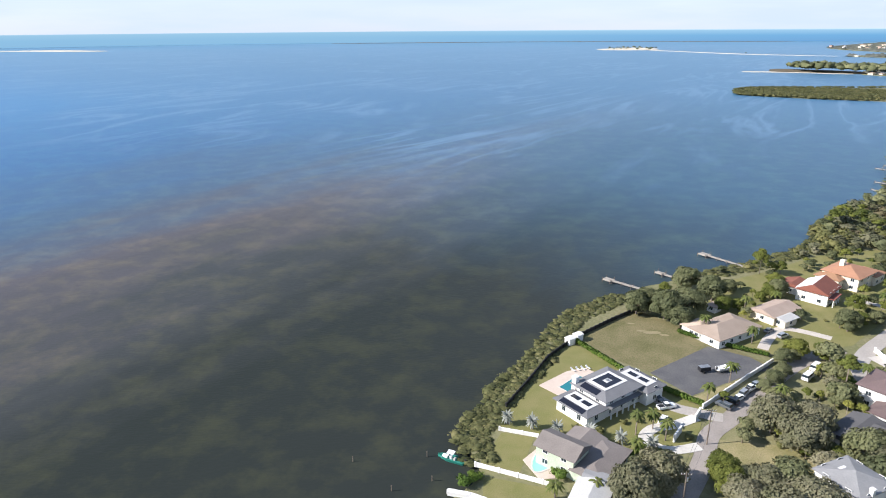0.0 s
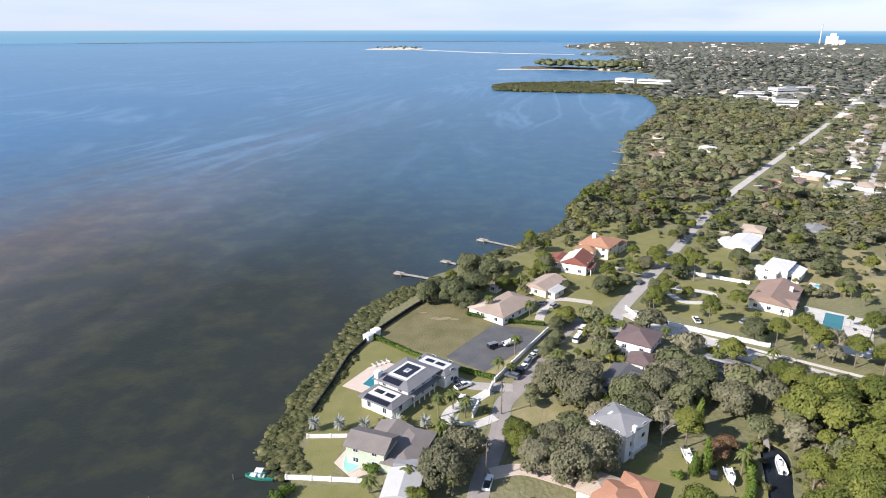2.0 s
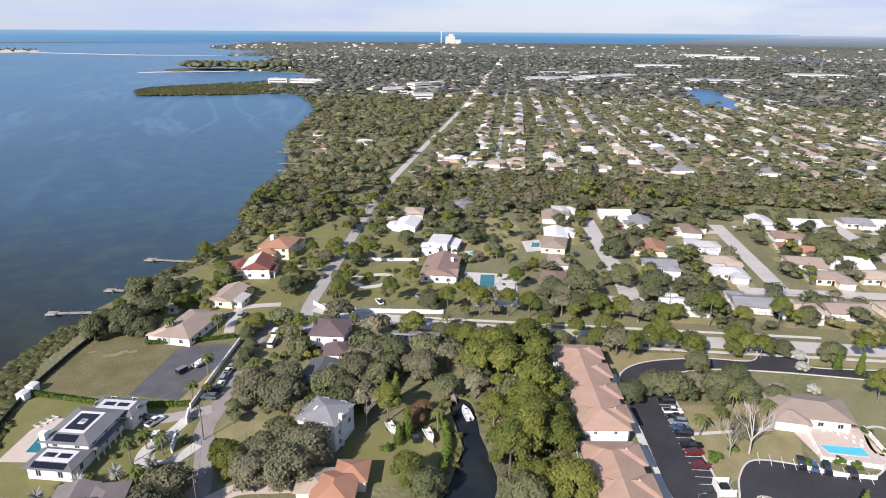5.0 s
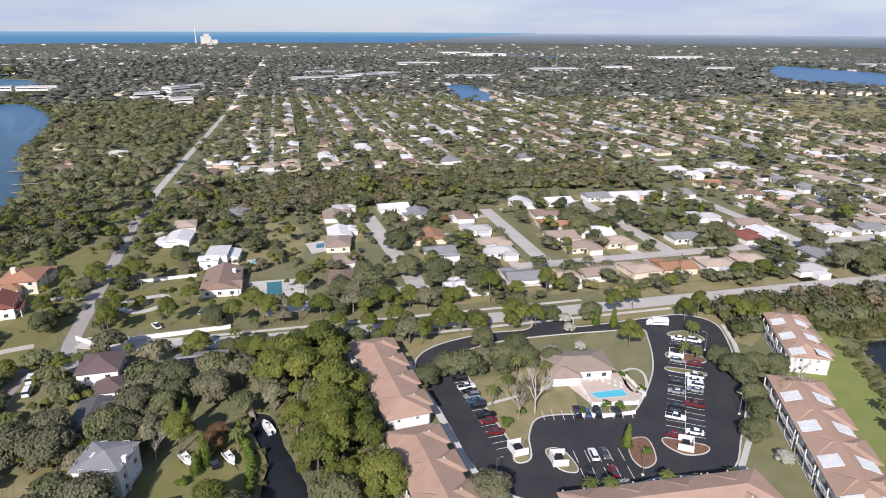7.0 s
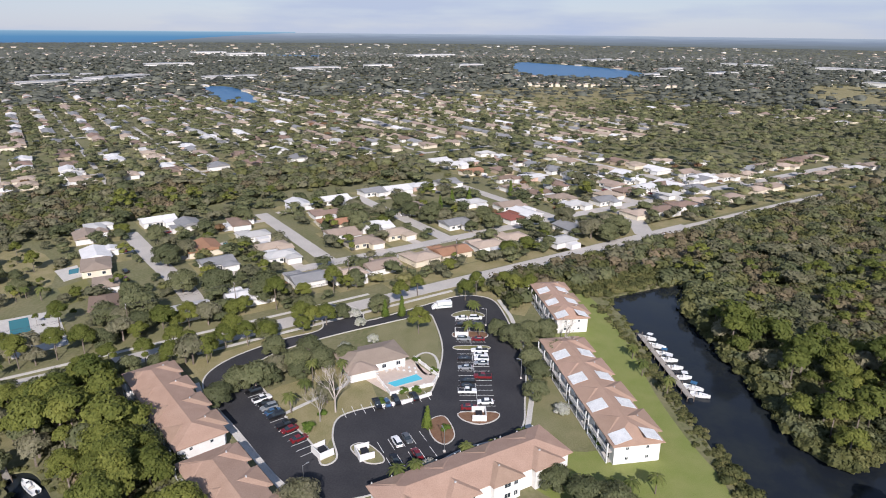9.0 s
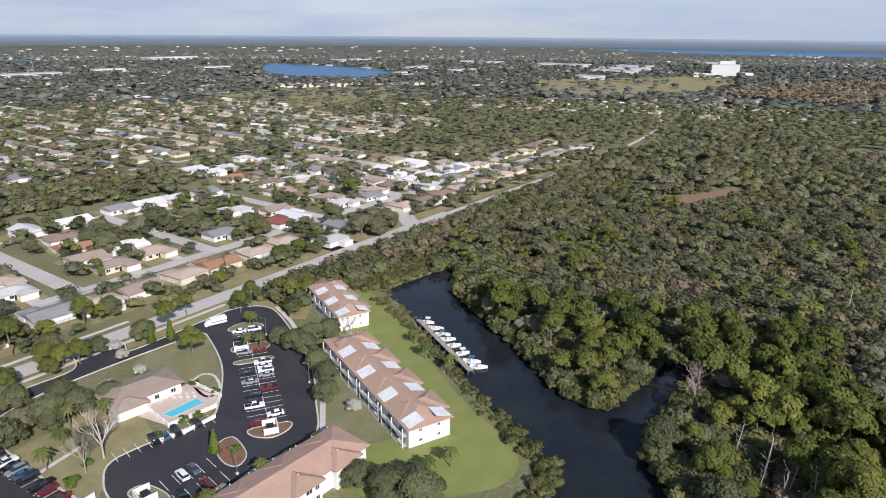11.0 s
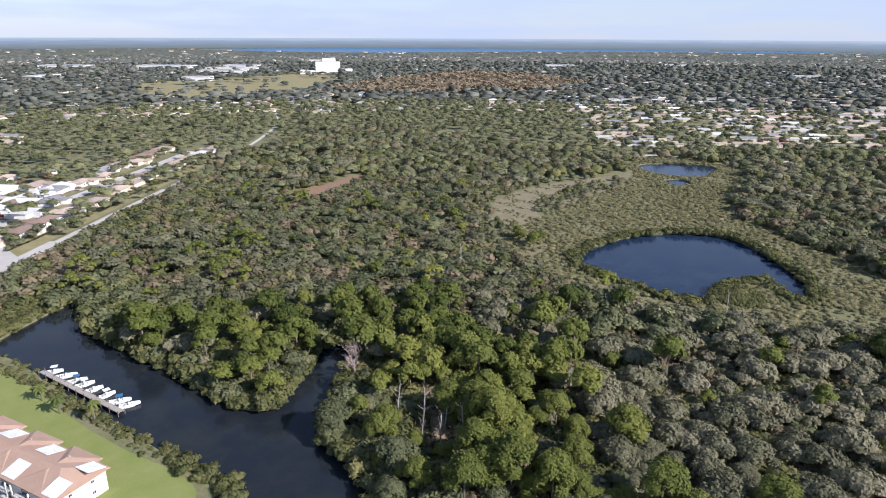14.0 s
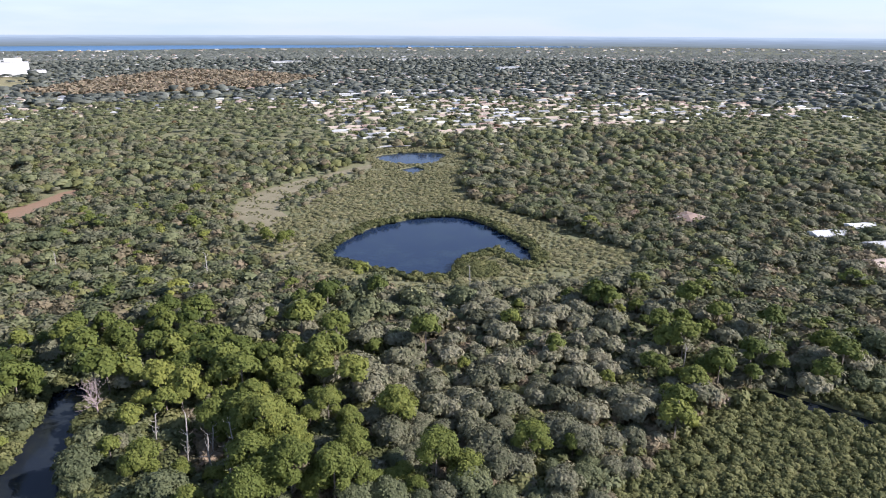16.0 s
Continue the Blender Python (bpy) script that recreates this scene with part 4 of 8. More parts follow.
def join(templates, x, y, scale, z=0.0, squash=None, spread=0.15):
    """Many copies of the templates as one heap of triangles, each turned, scaled and shaded a little differently."""
    n = len(x)
    which, turn = rng.integers(0, len(templates), n), rng.uniform(0, math.tau, n)
    shade = np.clip(0.5 + rng.normal(0, spread, n), 0.05, 0.95)
    vs, fs, hs, count = [], [], [], 0
    sq = np.ones(n) if squash is None else squash
    for k, (tv, tf) in enumerate(templates):
        idx = np.nonzero(which == k)[0]
        if not len(idx):
            continue
        c, s = np.cos(turn[idx])[:, None], np.sin(turn[idx])[:, None]
        sc = scale[idx][:, None]
        px = (tv[:, 0] * c - tv[:, 1] * s) * sc + x[idx][:, None]
        py = (tv[:, 0] * s + tv[:, 1] * c) * sc + y[idx][:, None]
        pz = tv[:, 2] * sc * sq[idx][:, None] + z
        vs.append(np.stack((px, py, np.broadcast_to(pz, px.shape)), 2).reshape(-1, 3))
        fs.append((tf[None] + (np.arange(len(idx)) * len(tv))[:, None, None] + count).reshape(-1, 3))
        hs.append(np.repeat(shade[idx], len(tf)))
        count += len(idx) * len(tv)
    return np.concatenate(vs), np.concatenate(fs), np.concatenate(hs)


def stem(height, r0, r1):
    v = [(math.cos(k * 2.094) * r, math.sin(k * 2.094) * r, z) for r, z in ((r0, -0.2), (r1, height)) for k in range(3)]
    return np.array(v), np.array([q for k in range(3) for q in ((k, (k + 1) % 3, k + 3), ((k + 1) % 3, (k + 1) % 3 + 3, k + 3))])


STEMS = {"pine": stem(11.0, 0.28, 0.16), "oak": stem(6.5, 0.36, 0.2), "grey_oak": stem(6.5, 0.36, 0.2)}


def plant_stuff(name, kind, lod, xy, scale, text, category="trees", squash=None, mat=None, spread=0.15, z=0.0):
    if not len(xy):
        return None
    v, f, h = join(TREES[kind][lod] if kind in TREES else CLUMPS, xy[:, 0], xy[:, 1], scale, z, squash, spread)
    if lod in ("l1", "l1m") and kind in STEMS:
        tv, tf, th = join([STEMS[kind]], xy[:, 0], xy[:, 1], scale)
        tagged(new("trunks", tri_mesh("trunks", tv, tf, BARK, th)), "bare trunks under the woodland crowns", "trunks", kind="stuff")
    return tagged(new(name, tri_mesh(name, v, f, mat or LEAF[kind], h, False)), text, category, kind="stuff")


# single trees, built once a kind and shape, then copied
MASTERS = {}
TREE_TEXT = {"oak": ("oak_tree", "broad live oak with dense dark green crown"), "grey_oak": ("oak_tree", "grey-green oak draped with moss"), "pine": ("pine_tree", "tall pine with bright green rounded crown"),
    "mangrove": ("mangrove", "low dense olive-green mangrove"), "conifer": ("conifer", "narrow light green conical evergreen"), "russet": ("small_tree", "small tree with russet brown leaves"),
    "flower": ("small_tree", "small tree with pale silvery leaves"), "cypress": ("cypress_tree", "brown winter cypress"), "lush": ("small_tree", "leafy bright green tree, full to the ground")}
LEAF["lush"] = LEAF["pine"]


def tree(kind, x, y, scale=1.0, shape=None, text="", z=0.0, group=""):
    i = int(rng.integers(0, 4)) if shape is None else shape
    key = (kind, i)
    nm, label = TREE_TEXT[kind]
    m = pose(x, y, z, 0, 0, float(rng.uniform(0, 360)))
    if key not in MASTERS:
        v, f = TREES[kind]["near"][i]
        MASTERS[key] = (trunk_mesh(kind, TREES[kind]["lobes"][i]), tri_mesh("crown", v, f, LEAF[kind], flat=False))
    root = new(nm)
    root.matrix_basis = m @ Matrix.Diagonal((scale, scale, scale * float(rng.uniform(0.9, 1.1)), 1))
    adopt("trunk", MASTERS[key][0], root)
    adopt("crown", MASTERS[key][1], root)
    tagged(root, text or label, "tree", group)
    clear_disc(x, y, 2.2 * scale)
    return root


# palms
def frond_heap(n, length, droop, width, lift=0.55):
    vs, fs = [], []
    for k in range(n):
        a, up = k * 2.399 + rng.uniform(-0.2, 0.2), lift * (1 - 1.5 * k / n) + rng.uniform(-0.1, 0.1)
        L = length * rng.uniform(0.8, 1.1)
        pts = []
        for j in range(5):
            t = j / 4
            q = L * t * (1 - 0.12 * t)
            pts.append((math.cos(a) * q, math.sin(a) * q, L * (up * t - droop * t * t)))
        sx, sy = -math.sin(a), math.cos(a)
        for j in range(4):
            w0, w1 = width * math.sin(math.pi * (0.18 + 0.75 * j / 4)), width * math.sin(math.pi * (0.18 + 0.75 * (j + 1) / 4)) * (0.25 if j == 3 else 1)
            p, q = pts[j], pts[j + 1]
            for s in (1, -1):
                o = len(vs)
                vs += [p, q, (q[0] + s * sx * w1, q[1] + s * sy * w1, q[2] - w1 * 0.45), (p[0] + s * sx * w0, p[1] + s * sy * w0, p[2] - w0 * 0.45)]
                fs += [(o, o + 1, o + 2), (o, o + 2, o + 3)]
    return np.array(vs, float), np.array(fs)


PALM_HEADS = {"palm": [frond_heap(20, 2.7, 0.75, 0.42) for _ in range(3)], "silver": [frond_heap(44, 1.75, 0.5, 0.24, 1.25) for _ in range(2)]}
PALM_MESH = {}


def palm(x, y, height=6.0, kind="palm", scale=1.0, z=0.0):
    i = int(rng.integers(0, len(PALM_HEADS[kind])))
    key = (kind, i)
    if key not in PALM_MESH:
        PALM_MESH[key] = tri_mesh("crown", *PALM_HEADS[kind][i], LEAF[kind])
    if "stem" not in PALM_MESH:
        bm = bmesh.new()
        for j in range(5):
            add_tube(bm, (0.04 * j * j * 0.2, 0, j / 5 - 0.03), (0.04 * (j + 1) ** 2 * 0.2, 0, (j + 1) / 5), 0.2 - 0.012 * j, 0.175 - 0.012 * j, 7)
        me = bpy.data.meshes.new("trunk")
        bm.to_mesh(me)
        bm.free()
        me.materials.append(BARK)
        PALM_MESH["stem"] = me
    root = new("palm_tree")
    root.matrix_basis = pose(x, y, z, 0, 0, float(rng.uniform(0, 360)))
    adopt("trunk", PALM_MESH["stem"], root, at=Matrix.Diagonal((scale, scale, height, 1)))
    adopt("crown", PALM_MESH[key], root, at=Matrix.Translation((0.2 * scale, 0, height)) @ Matrix.Scale(scale, 4))
    clear_disc(x, y, 1.2)
    return tagged(root, "silver-leaved fan palm with thick trunk" if kind == "silver" else "slender palm with feathery green fronds", "palm")


def bare_mesh(seed, height, spread, twigs):
    r = random.Random(seed)
    bm = bmesh.new()

    def limb(p, d, length, rad, depth):
        q = p + d * length
        add_tube(bm, p, q, rad, rad * 0.6, 5 if depth < 2 else 3)
        if depth >= twigs:
            return
        for k in range(3 if depth else 5):
            e = (d + Vector((r.uniform(-1, 1), r.uniform(-1, 1), r.uniform(-0.1, 0.7))) * spread).normalized()
            limb(q - d * length * r.uniform(0, 0.35), e, length * r.uniform(0.55, 0.8), rad * 0.55, depth + 1)

    limb(Vector((0, 0, -0.2)), Vector((0, 0, 1)), height * 0.36, 0.16 * height / 9, 0)
    me = bpy.data.meshes.new("branches")
    bm.to_mesh(me)
    bm.free()
    me.materials.append(DEAD)
    return me


DEAD_BIG = bare_mesh(12, 10, 1.5, 5)
BARE = [bare_mesh(s, 9, 0.85, 4) for s in (1, 2, 3)]


def snag_mesh(seed):
    """A standing dead trunk with a few broken stubs."""
    r = random.Random(seed)
    bm = bmesh.new()
    p, rad = Vector((0, 0, -0.2)), 0.27
    for k in range(6):
        q = p + Vector((r.uniform(-0.25, 0.25), r.uniform(-0.25, 0.25), 1.9))
        add_tube(bm, p, q, rad, rad * 0.86, 6)
        if k > 1:
            for _ in range(2):
                d = Vector((r.uniform(-1, 1), r.uniform(-1, 1), r.uniform(0.1, 0.9))).normalized()
                m = q + d * r.uniform(0.7, 1.9)
                add_tube(bm, q, m, rad * 0.45, rad * 0.2, 4)
                add_tube(bm, m, m + (d + Vector((r.uniform(-0.6, 0.6), r.uniform(-0.6, 0.6), 0.5))) * 0.8, rad * 0.2, 0.02, 3)
        p, rad = q, rad * 0.86
    me = bpy.data.meshes.new("snag")
    bm.to_mesh(me)
    bm.free()
    me.materials.append(DEAD)
    return me


SNAG = [snag_mesh(s) for s in (4, 5)]


def bare_tree(x, y, scale=1.0, snag=False):
    me = (SNAG if snag else BARE)[int(rng.integers(0, 2))]
    ob = adopt("bare_tree", me)
    ob.matrix_basis = pose(x, y, 0, 0, 0, float(rng.uniform(0, 360))) @ Matrix.Scale(scale, 4)
    clear_disc(x, y, 2.0)
    return tagged(ob, "dead grey tree trunk with broken limbs" if snag else "leafless grey tree with fine branches", "tree")


def shrub(x, y, scale=0.5, kind="mangrove", text="rounded green garden shrub"):
    key = ("shrub", kind)
    if key not in MASTERS:
        v, f = TREES["mangrove"]["l1"][1]
        MASTERS[key] = tri_mesh("shrub", v * np.array((1, 1, 0.9)) - np.array((0, 0, 0.35)), f, LEAF[kind])
    ob = adopt("shrub", MASTERS[key])
    ob.matrix_basis = pose(x, y, 0, 0, 0, float(rng.uniform(0, 360))) @ Matrix.Scale(scale, 4)
    return tagged(ob, text, "shrub")


def hedge(points, width, height, text, kind="hedge"):
    """A clipped hedge: leaf clumps packed along a line over a solid core."""
    name = "hedge"
    pts = [Vector(p).to_2d() for p in points]
    lobes = []
    for p, q in zip(pts, pts[1:]):
        n = max(int((q - p).length / (width * 0.7)), 1)
        for k in range(n):
            c = p.lerp(q, (k + 0.5) / n)
            lobes.append(((c.x, c.y, height * 0.48), (width * 0.62, width * 0.62, height * 0.55)))
    v, f = crown(lobes, len(lobes) * 34, 0.28, 1, 0.95, 0.08)
    clear_line(points, width * 0.6)
    return tagged(new(name, tri_mesh(name, v, f, LEAF[kind])), text, "hedge")

# ---- buildings ----
def roof_bm(cx, cy, L, W, h, kind="hip", pitch=0.34, over=0.6, thick=0.16):
    """A roof over a rectangle whose long side runs along x: hipped, gabled, or a flat slab with an upstand."""
    bm = bmesh.new()
    x0, x1, y0, y1 = cx - L / 2 - over, cx + L / 2 + over, cy - W / 2 - over, cy + W / 2 + over
    if kind == "flat":
        add_box(bm, x0, x1, y0, y1, h, h + 0.3)
        return bm
    if kind == "deck":                      # slopes all round up to a flat top
        d = min(x1 - x0, y1 - y0) / 4
        rings = [[bm.verts.new((x, y, z)) for x, y in ((x0 + q, y0 + q), (x1 - q, y0 + q), (x1 - q, y1 - q), (x0 + q, y1 - q))] for q, z in ((0, h - thick), (0, h), (d, h + d * pitch))]
        for a, b in zip(rings, rings[1:]):
            for k in range(4):
                bm.faces.new((a[k], a[(k + 1) % 4], b[(k + 1) % 4], b[k]))
        bm.faces.new(rings[0][::-1])
        bm.faces.new(rings[2])
        return bm
    swap = (x1 - x0) < (y1 - y0)
    half = min(x1 - x0, y1 - y0) / 2
    top = h + half * pitch
    inset = half if kind == "hip" else 0.0
    base = [bm.verts.new((x, y, h - thick)) for x, y in ((x0, y0), (x1, y0), (x1, y1), (x0, y1))]
    eave = [bm.verts.new((x, y, h)) for x, y in ((x0, y0), (x1, y0), (x1, y1), (x0, y1))]
    if swap:
        r0, r1 = bm.verts.new((cx, y0 + inset, top)), bm.verts.new((cx, y1 - inset + 1e-3, top))
        slopes = ((eave[0], eave[1], r0), (eave[1], eave[2], r1, r0), (eave[2], eave[3], r1), (eave[3], eave[0], r0, r1))
    else:
        r0, r1 = bm.verts.new((x0 + inset, cy, top)), bm.verts.new((x1 - inset + 1e-3, cy, top))
        slopes = ((eave[0], eave[1], r1, r0), (eave[1], eave[2], r1), (eave[2], eave[3], r0, r1), (eave[3], eave[0], r0))
    for s in slopes:
        bm.faces.new(s)
    for k in range(4):
        bm.faces.new((base[k], base[(k + 1) % 4], eave[(k + 1) % 4], eave[k]))
    bm.faces.new(base[::-1])
    return bm


WINDOW_MESH = {}


def window(parent, x, y, z, face, w=1.3, h=1.2, name="window"):
    """A framed pane on a wall; face: the wall's outward direction in degrees."""
    key = (round(w, 2), round(h, 2))
    if key not in WINDOW_MESH:
        bm = bmesh.new()
        t = 0.09
        add_box(bm, -w / 2 - t, w / 2 + t, -0.02, 0.07, h, h + t)
        add_box(bm, -w / 2 - t, w / 2 + t, -0.02, 0.11, -t, 0)
        add_box(bm, -w / 2 - t, -w / 2, -0.02, 0.07, 0, h)
        add_box(bm, w / 2, w / 2 + t, -0.02, 0.07, 0, h)
        add_box(bm, -0.03, 0.03, -0.02, 0.06, 0, h)
        fr = bpy.data.meshes.new("window_frame")
        bm.to_mesh(fr)
        bm.free()
        fr.materials.append(TRIM)
        bm = box_bm(-w / 2, w / 2, -0.02, 0.03, 0, h)
        pn = bpy.data.meshes.new("pane")
        bm.to_mesh(pn)
        bm.free()
        pn.materials.append(PANE)
        WINDOW_MESH[key] = (fr, pn)
    fr, pn = WINDOW_MESH[key]
    ob = adopt(name, fr, parent, at=pose(x, y, z, 0, 0, face - 90))
    adopt("pane", pn, ob)
    return ob


def block(root, cx, cy, L, W, h, wall, roof, kind="hip", pitch=0.34, over=0.6, z0=0.0, windows=2, door=False, win=(1.3, 1.2)):
    """One rectangular body of a house with its roof, windows and door."""
    bm = box_bm(cx - L / 2, cx + L / 2, cy - W / 2, cy + W / 2, z0 - 0.1, h - 0.02)
    if kind == "gable":
        half = (min(L, W) + 2 * over) / 2 * pitch - 0.12
        ends = (((cx - L / 2, cy - W / 2), (cx - L / 2, cy + W / 2)), ((cx + L / 2, cy + W / 2), (cx + L / 2, cy - W / 2)))
        if L < W:
            ends = (((cx - L / 2, cy - W / 2), (cx + L / 2, cy - W / 2)), ((cx + L / 2, cy + W / 2), (cx - L / 2, cy + W / 2)))
        for (ax, ay), (bx, by) in ends:
            bm.faces.new([bm.verts.new(p) for p in ((ax, ay, h - 0.02), (bx, by, h - 0.02), ((ax + bx) / 2, (ay + by) / 2, h + half))])
    part("wall", bm, wall, root)
    part("roof", roof_bm(cx, cy, L, W, h, kind, pitch, over), roof, root)
    if windows:
        storeys = max(1, round((h - z0) / 2.9))
        for s in range(storeys):
            z = z0 + s * 2.9 + 1.0
            n = max(1, int(L / 4.2)) if windows > 1 else 1
            for k in range(n):
                x = cx - L / 2 + (k + 0.5) * L / n
                if not (door and s == 0 and k == n // 2):
                    window(root, x, cy - W / 2, z, -90, *win)
                if windows > 1:
                    window(root, x, cy + W / 2, z, 90, *win)
            m = max(1, int(W / 4.6))
            for k in range(m):
                y = cy - W / 2 + (k + 0.5) * W / m
                window(root, cx - L / 2, y, z, 180, *win)
                if windows > 1:
                    window(root, cx + L / 2, y, z, 0, *win)
    if door:
        part("door", box_bm(cx - 0.55 + 0.4, cx + 0.55 + 0.4, cy - W / 2 - 0.05, cy - W / 2 + 0.02, z0, z0 + 2.1), DARK, root)


def house(x, y, turn, blocks, text, wall=WHITE, roof="grey", category="house", name="house", clear=None):
    root = group_at(name, x, y, 0, turn)
    for b in blocks:
        b = dict(b)
        mat = ROOF[b.pop("roof", roof)]
        block(root, b.pop("x", 0), b.pop("y", 0), b.pop("L"), b.pop("W"), b.pop("h", 3.0), b.pop("wall", wall), mat, **b)
    c, s = math.cos(radians(turn)), math.sin(radians(turn))
    for b in blocks:
        bx, by = b.get("x", 0), b.get("y", 0)
        L, W = b["L"], b["W"]
        n = max(1, round(max(L, W) / max(min(L, W), 1)))
        for k in range(n):
            q = (k + 0.5) / n - 0.5
            qx, qy = (bx + q * L, by) if L >= W else (bx, by + q * W)
            clear_disc(x + qx * c - qy * s, y + qx * s + qy * c, min(L, W) / 2 + (1.6 if clear is None else clear))
    return tagged(root, text, category)


def chimney(root, x, y, z0, z1, mat=WHITE, w=0.9):
    bm = bmesh.new()
    add_box(bm, x - w / 2, x + w / 2, y - w / 2, y + w / 2, z0, z1, bevel=0.03)
    add_box(bm, x - w / 2 - 0.08, x + w / 2 + 0.08, y - w / 2 - 0.08, y + w / 2 + 0.08, z1 - 0.2, z1 - 0.05)
    return part("chimney", bm, mat, root)


def solar_panel(root, cx, cy, z, L, W, rows, cols, tilt_x=0.0, tilt_y=0.0):
    """Rows of dark panels; each one its own piece on thin rails."""
    w, l = W / rows, L / cols
    me = None
    for i in range(rows):
        for k in range(cols):
            if me is None:
                me = bpy.data.meshes.new("solar_panel")
                bm = box_bm(-l / 2 + 0.02, l / 2 - 0.02, -w / 2 + 0.02, w / 2 - 0.02, 0, 0.05)
                bm.to_mesh(me)
                bm.free()
                me.materials.append(SOLAR)
            px, py = -L / 2 + (k + 0.5) * l, -W / 2 + (i + 0.5) * w
            m = Matrix.Translation((cx, cy, z)) @ pose(0, 0, 0, tilt_x, tilt_y, 0) @ Matrix.Translation((px, py, 0))
            adopt("solar_panel", me, root, at=m)


def apartment(x, y, turn, units, unit_len, W, text, patches=False, balcony=1, patch_sides=(1, -1)):
    """A two-storey apartment row: one hipped roof a unit, staggered bays on one long side, balconies with rails on the other."""
    root = group_at("apartment_block", x, y, 0, turn)
    L, h = units * unit_len, 5.7
    bm = box_bm(-L / 2, L / 2, -W / 2, W / 2, -0.1, h - 0.1)
    part("wall", bm, WHITE, root)
    # long low roof that ties the units together
    part("roof", roof_bm(0, 0, L, W, h, "hip", 0.30, 0.8, 0.22), ROOF["condo"], root)
    for k in range(units):
        cx = -L / 2 + (k + 0.5) * unit_len
        bay = unit_len * 0.62
        bx = cx + unit_len * 0.12
        part("wall", box_bm(bx - bay / 2, bx + bay / 2, -balcony * (W / 2 + 1.5), -balcony * (W / 2 - 0.3), -0.1, h - 0.12) if balcony > 0 else box_bm(bx - bay / 2, bx + bay / 2, W / 2 - 0.3, W / 2 + 1.5, -0.1, h - 0.12), WHITE, root)
        part("roof", roof_bm(bx, -balcony * 0.75, bay, W + 1.5, h + 0.02, "hip", 0.345, 0.75, 0.2), ROOF["condo"], root)
        bm = bmesh.new()
        add_box(bm, bx - 0.2, bx + 0.2, -balcony * W * 0.32 - 0.15, -balcony * W * 0.32 + 0.15, h + 0.6, h + 1.75)
        part("roof_vent", bm, ROOF["pale"], root)
        for s in (0, 1):
            z = 0.1 + s * 2.85
            y0 = balcony * W / 2
            part("balcony_slab", box_bm(cx - unit_len * 0.42, cx + unit_len * 0.42, min(y0, y0 + balcony * 1.5), max(y0, y0 + balcony * 1.5), z - 0.12, z + 0.04), CONCRETE, root)
            rail = part("balcony_rail", box_bm(cx - unit_len * 0.42, cx + unit_len * 0.42, y0 + balcony * 1.44 - 0.03, y0 + balcony * 1.44 + 0.03, z + 0.95, z + 1.05), TRIM, root)
            bm = bmesh.new()
            for j in range(15):
                px = cx - unit_len * 0.42 + j * unit_len * 0.84 / 14
                add_box(bm, px - 0.03, px + 0.03, y0 + balcony * 1.42 - 0.02, y0 + balcony * 1.42 + 0.02, z, z + 0.96)
            part("balusters", bm, TRIM, rail)
            for q in (-0.24, 0.24):
                part("sliding_door", box_bm(cx + q * unit_len - 1.3, cx + q * unit_len + 1.3, y0 - 0.05, y0 + 0.05, z + 0.05, z + 2.15), PANE, root)
            window(root, bx, -balcony * (W / 2 + 1.5), z + 0.9, -90 * balcony, 1.6, 1.2)
            window(root, bx - bay * 0.32, -balcony * (W / 2 + 1.5), z + 0.9, -90 * balcony, 1.0, 1.2)
        for q in (-0.43, 0, 0.43):
            part("column", box_bm(cx + q * unit_len - 0.14, cx + q * unit_len + 0.14, y0 + balcony * 1.3 - 0.14, y0 + balcony * 1.3 + 0.14, 0, h - 0.15), TRIM, root)
        if patches:
            for sgn in patch_sides:
                m = Matrix.Translation((cx - unit_len * 0.37, sgn * W * 0.33, h + 0.30 + 0.17 * W * 0.3)) @ pose(0, 0, 0, -sgn * math.degrees(math.atan(0.30)), 0, 0)
                part("roof_patch", box_bm(-2.3, 2.3, -W * 0.19, W * 0.19, 0.02, 0.1), TRIM, root, "white membrane roof patch", at=m)
    for sx in (-1, 1):
        for s in (0, 1):
            for yy in (-W * 0.22, W * 0.22):
                window(root, sx * L / 2, yy, 1.2 + s * 2.85, 0 if sx > 0 else 180, 0.7, 0.7)
    c, s = math.cos(radians(turn)), math.sin(radians(turn))
    n = int(L / 6)
    for k in range(n + 1):
        q = -L / 2 + k * L / n
        clear_disc(x + q * c, y + q * s, W / 2 + 3.2)
    return tagged(root, text, "apartments")


# ---- vehicles and boats ----
CAR_PAINT = {}
for nm, c, met in (("white", (0.78, 0.78, 0.78), 0.0), ("silver", (0.42, 0.44, 0.46), 0.5), ("black", (0.012, 0.012, 0.014), 0.1), ("red", (0.17, 0.010, 0.014), 0.1), ("blue", (0.05, 0.12, 0.22), 0.2), ("grey", (0.12, 0.13, 0.14), 0.3), ("green", (0.10, 0.20, 0.20), 0.3), ("tan", (0.38, 0.33, 0.26), 0.2)):
    m = glass_material("car_paint_" + nm, c, 0.28)
    m.node_tree.nodes["Principled BSDF"].inputs["Metallic"].default_value = met
    m.node_tree.nodes["Principled BSDF"].inputs["Coat Weight"].default_value = 0.5
    CAR_PAINT[nm] = m
RUBBER = glass_material("tyre_rubber", (0.015, 0.015, 0.015), 0.8)
LAMP_GLASS = glass_material("headlight_glass", (0.75, 0.75, 0.72), 0.1)
TAIL_GLASS = glass_material("tail_light_glass", (0.35, 0.01, 0.01), 0.15)
HULL = glass_material("boat_gelcoat", (0.78, 0.78, 0.76), 0.3)
HULL_GREEN = glass_material("green_gelcoat", (0.03, 0.22, 0.17), 0.3)
CANVAS = material("blue_canvas", (0.05, 0.16, 0.30), scale=1, bump=0.05)
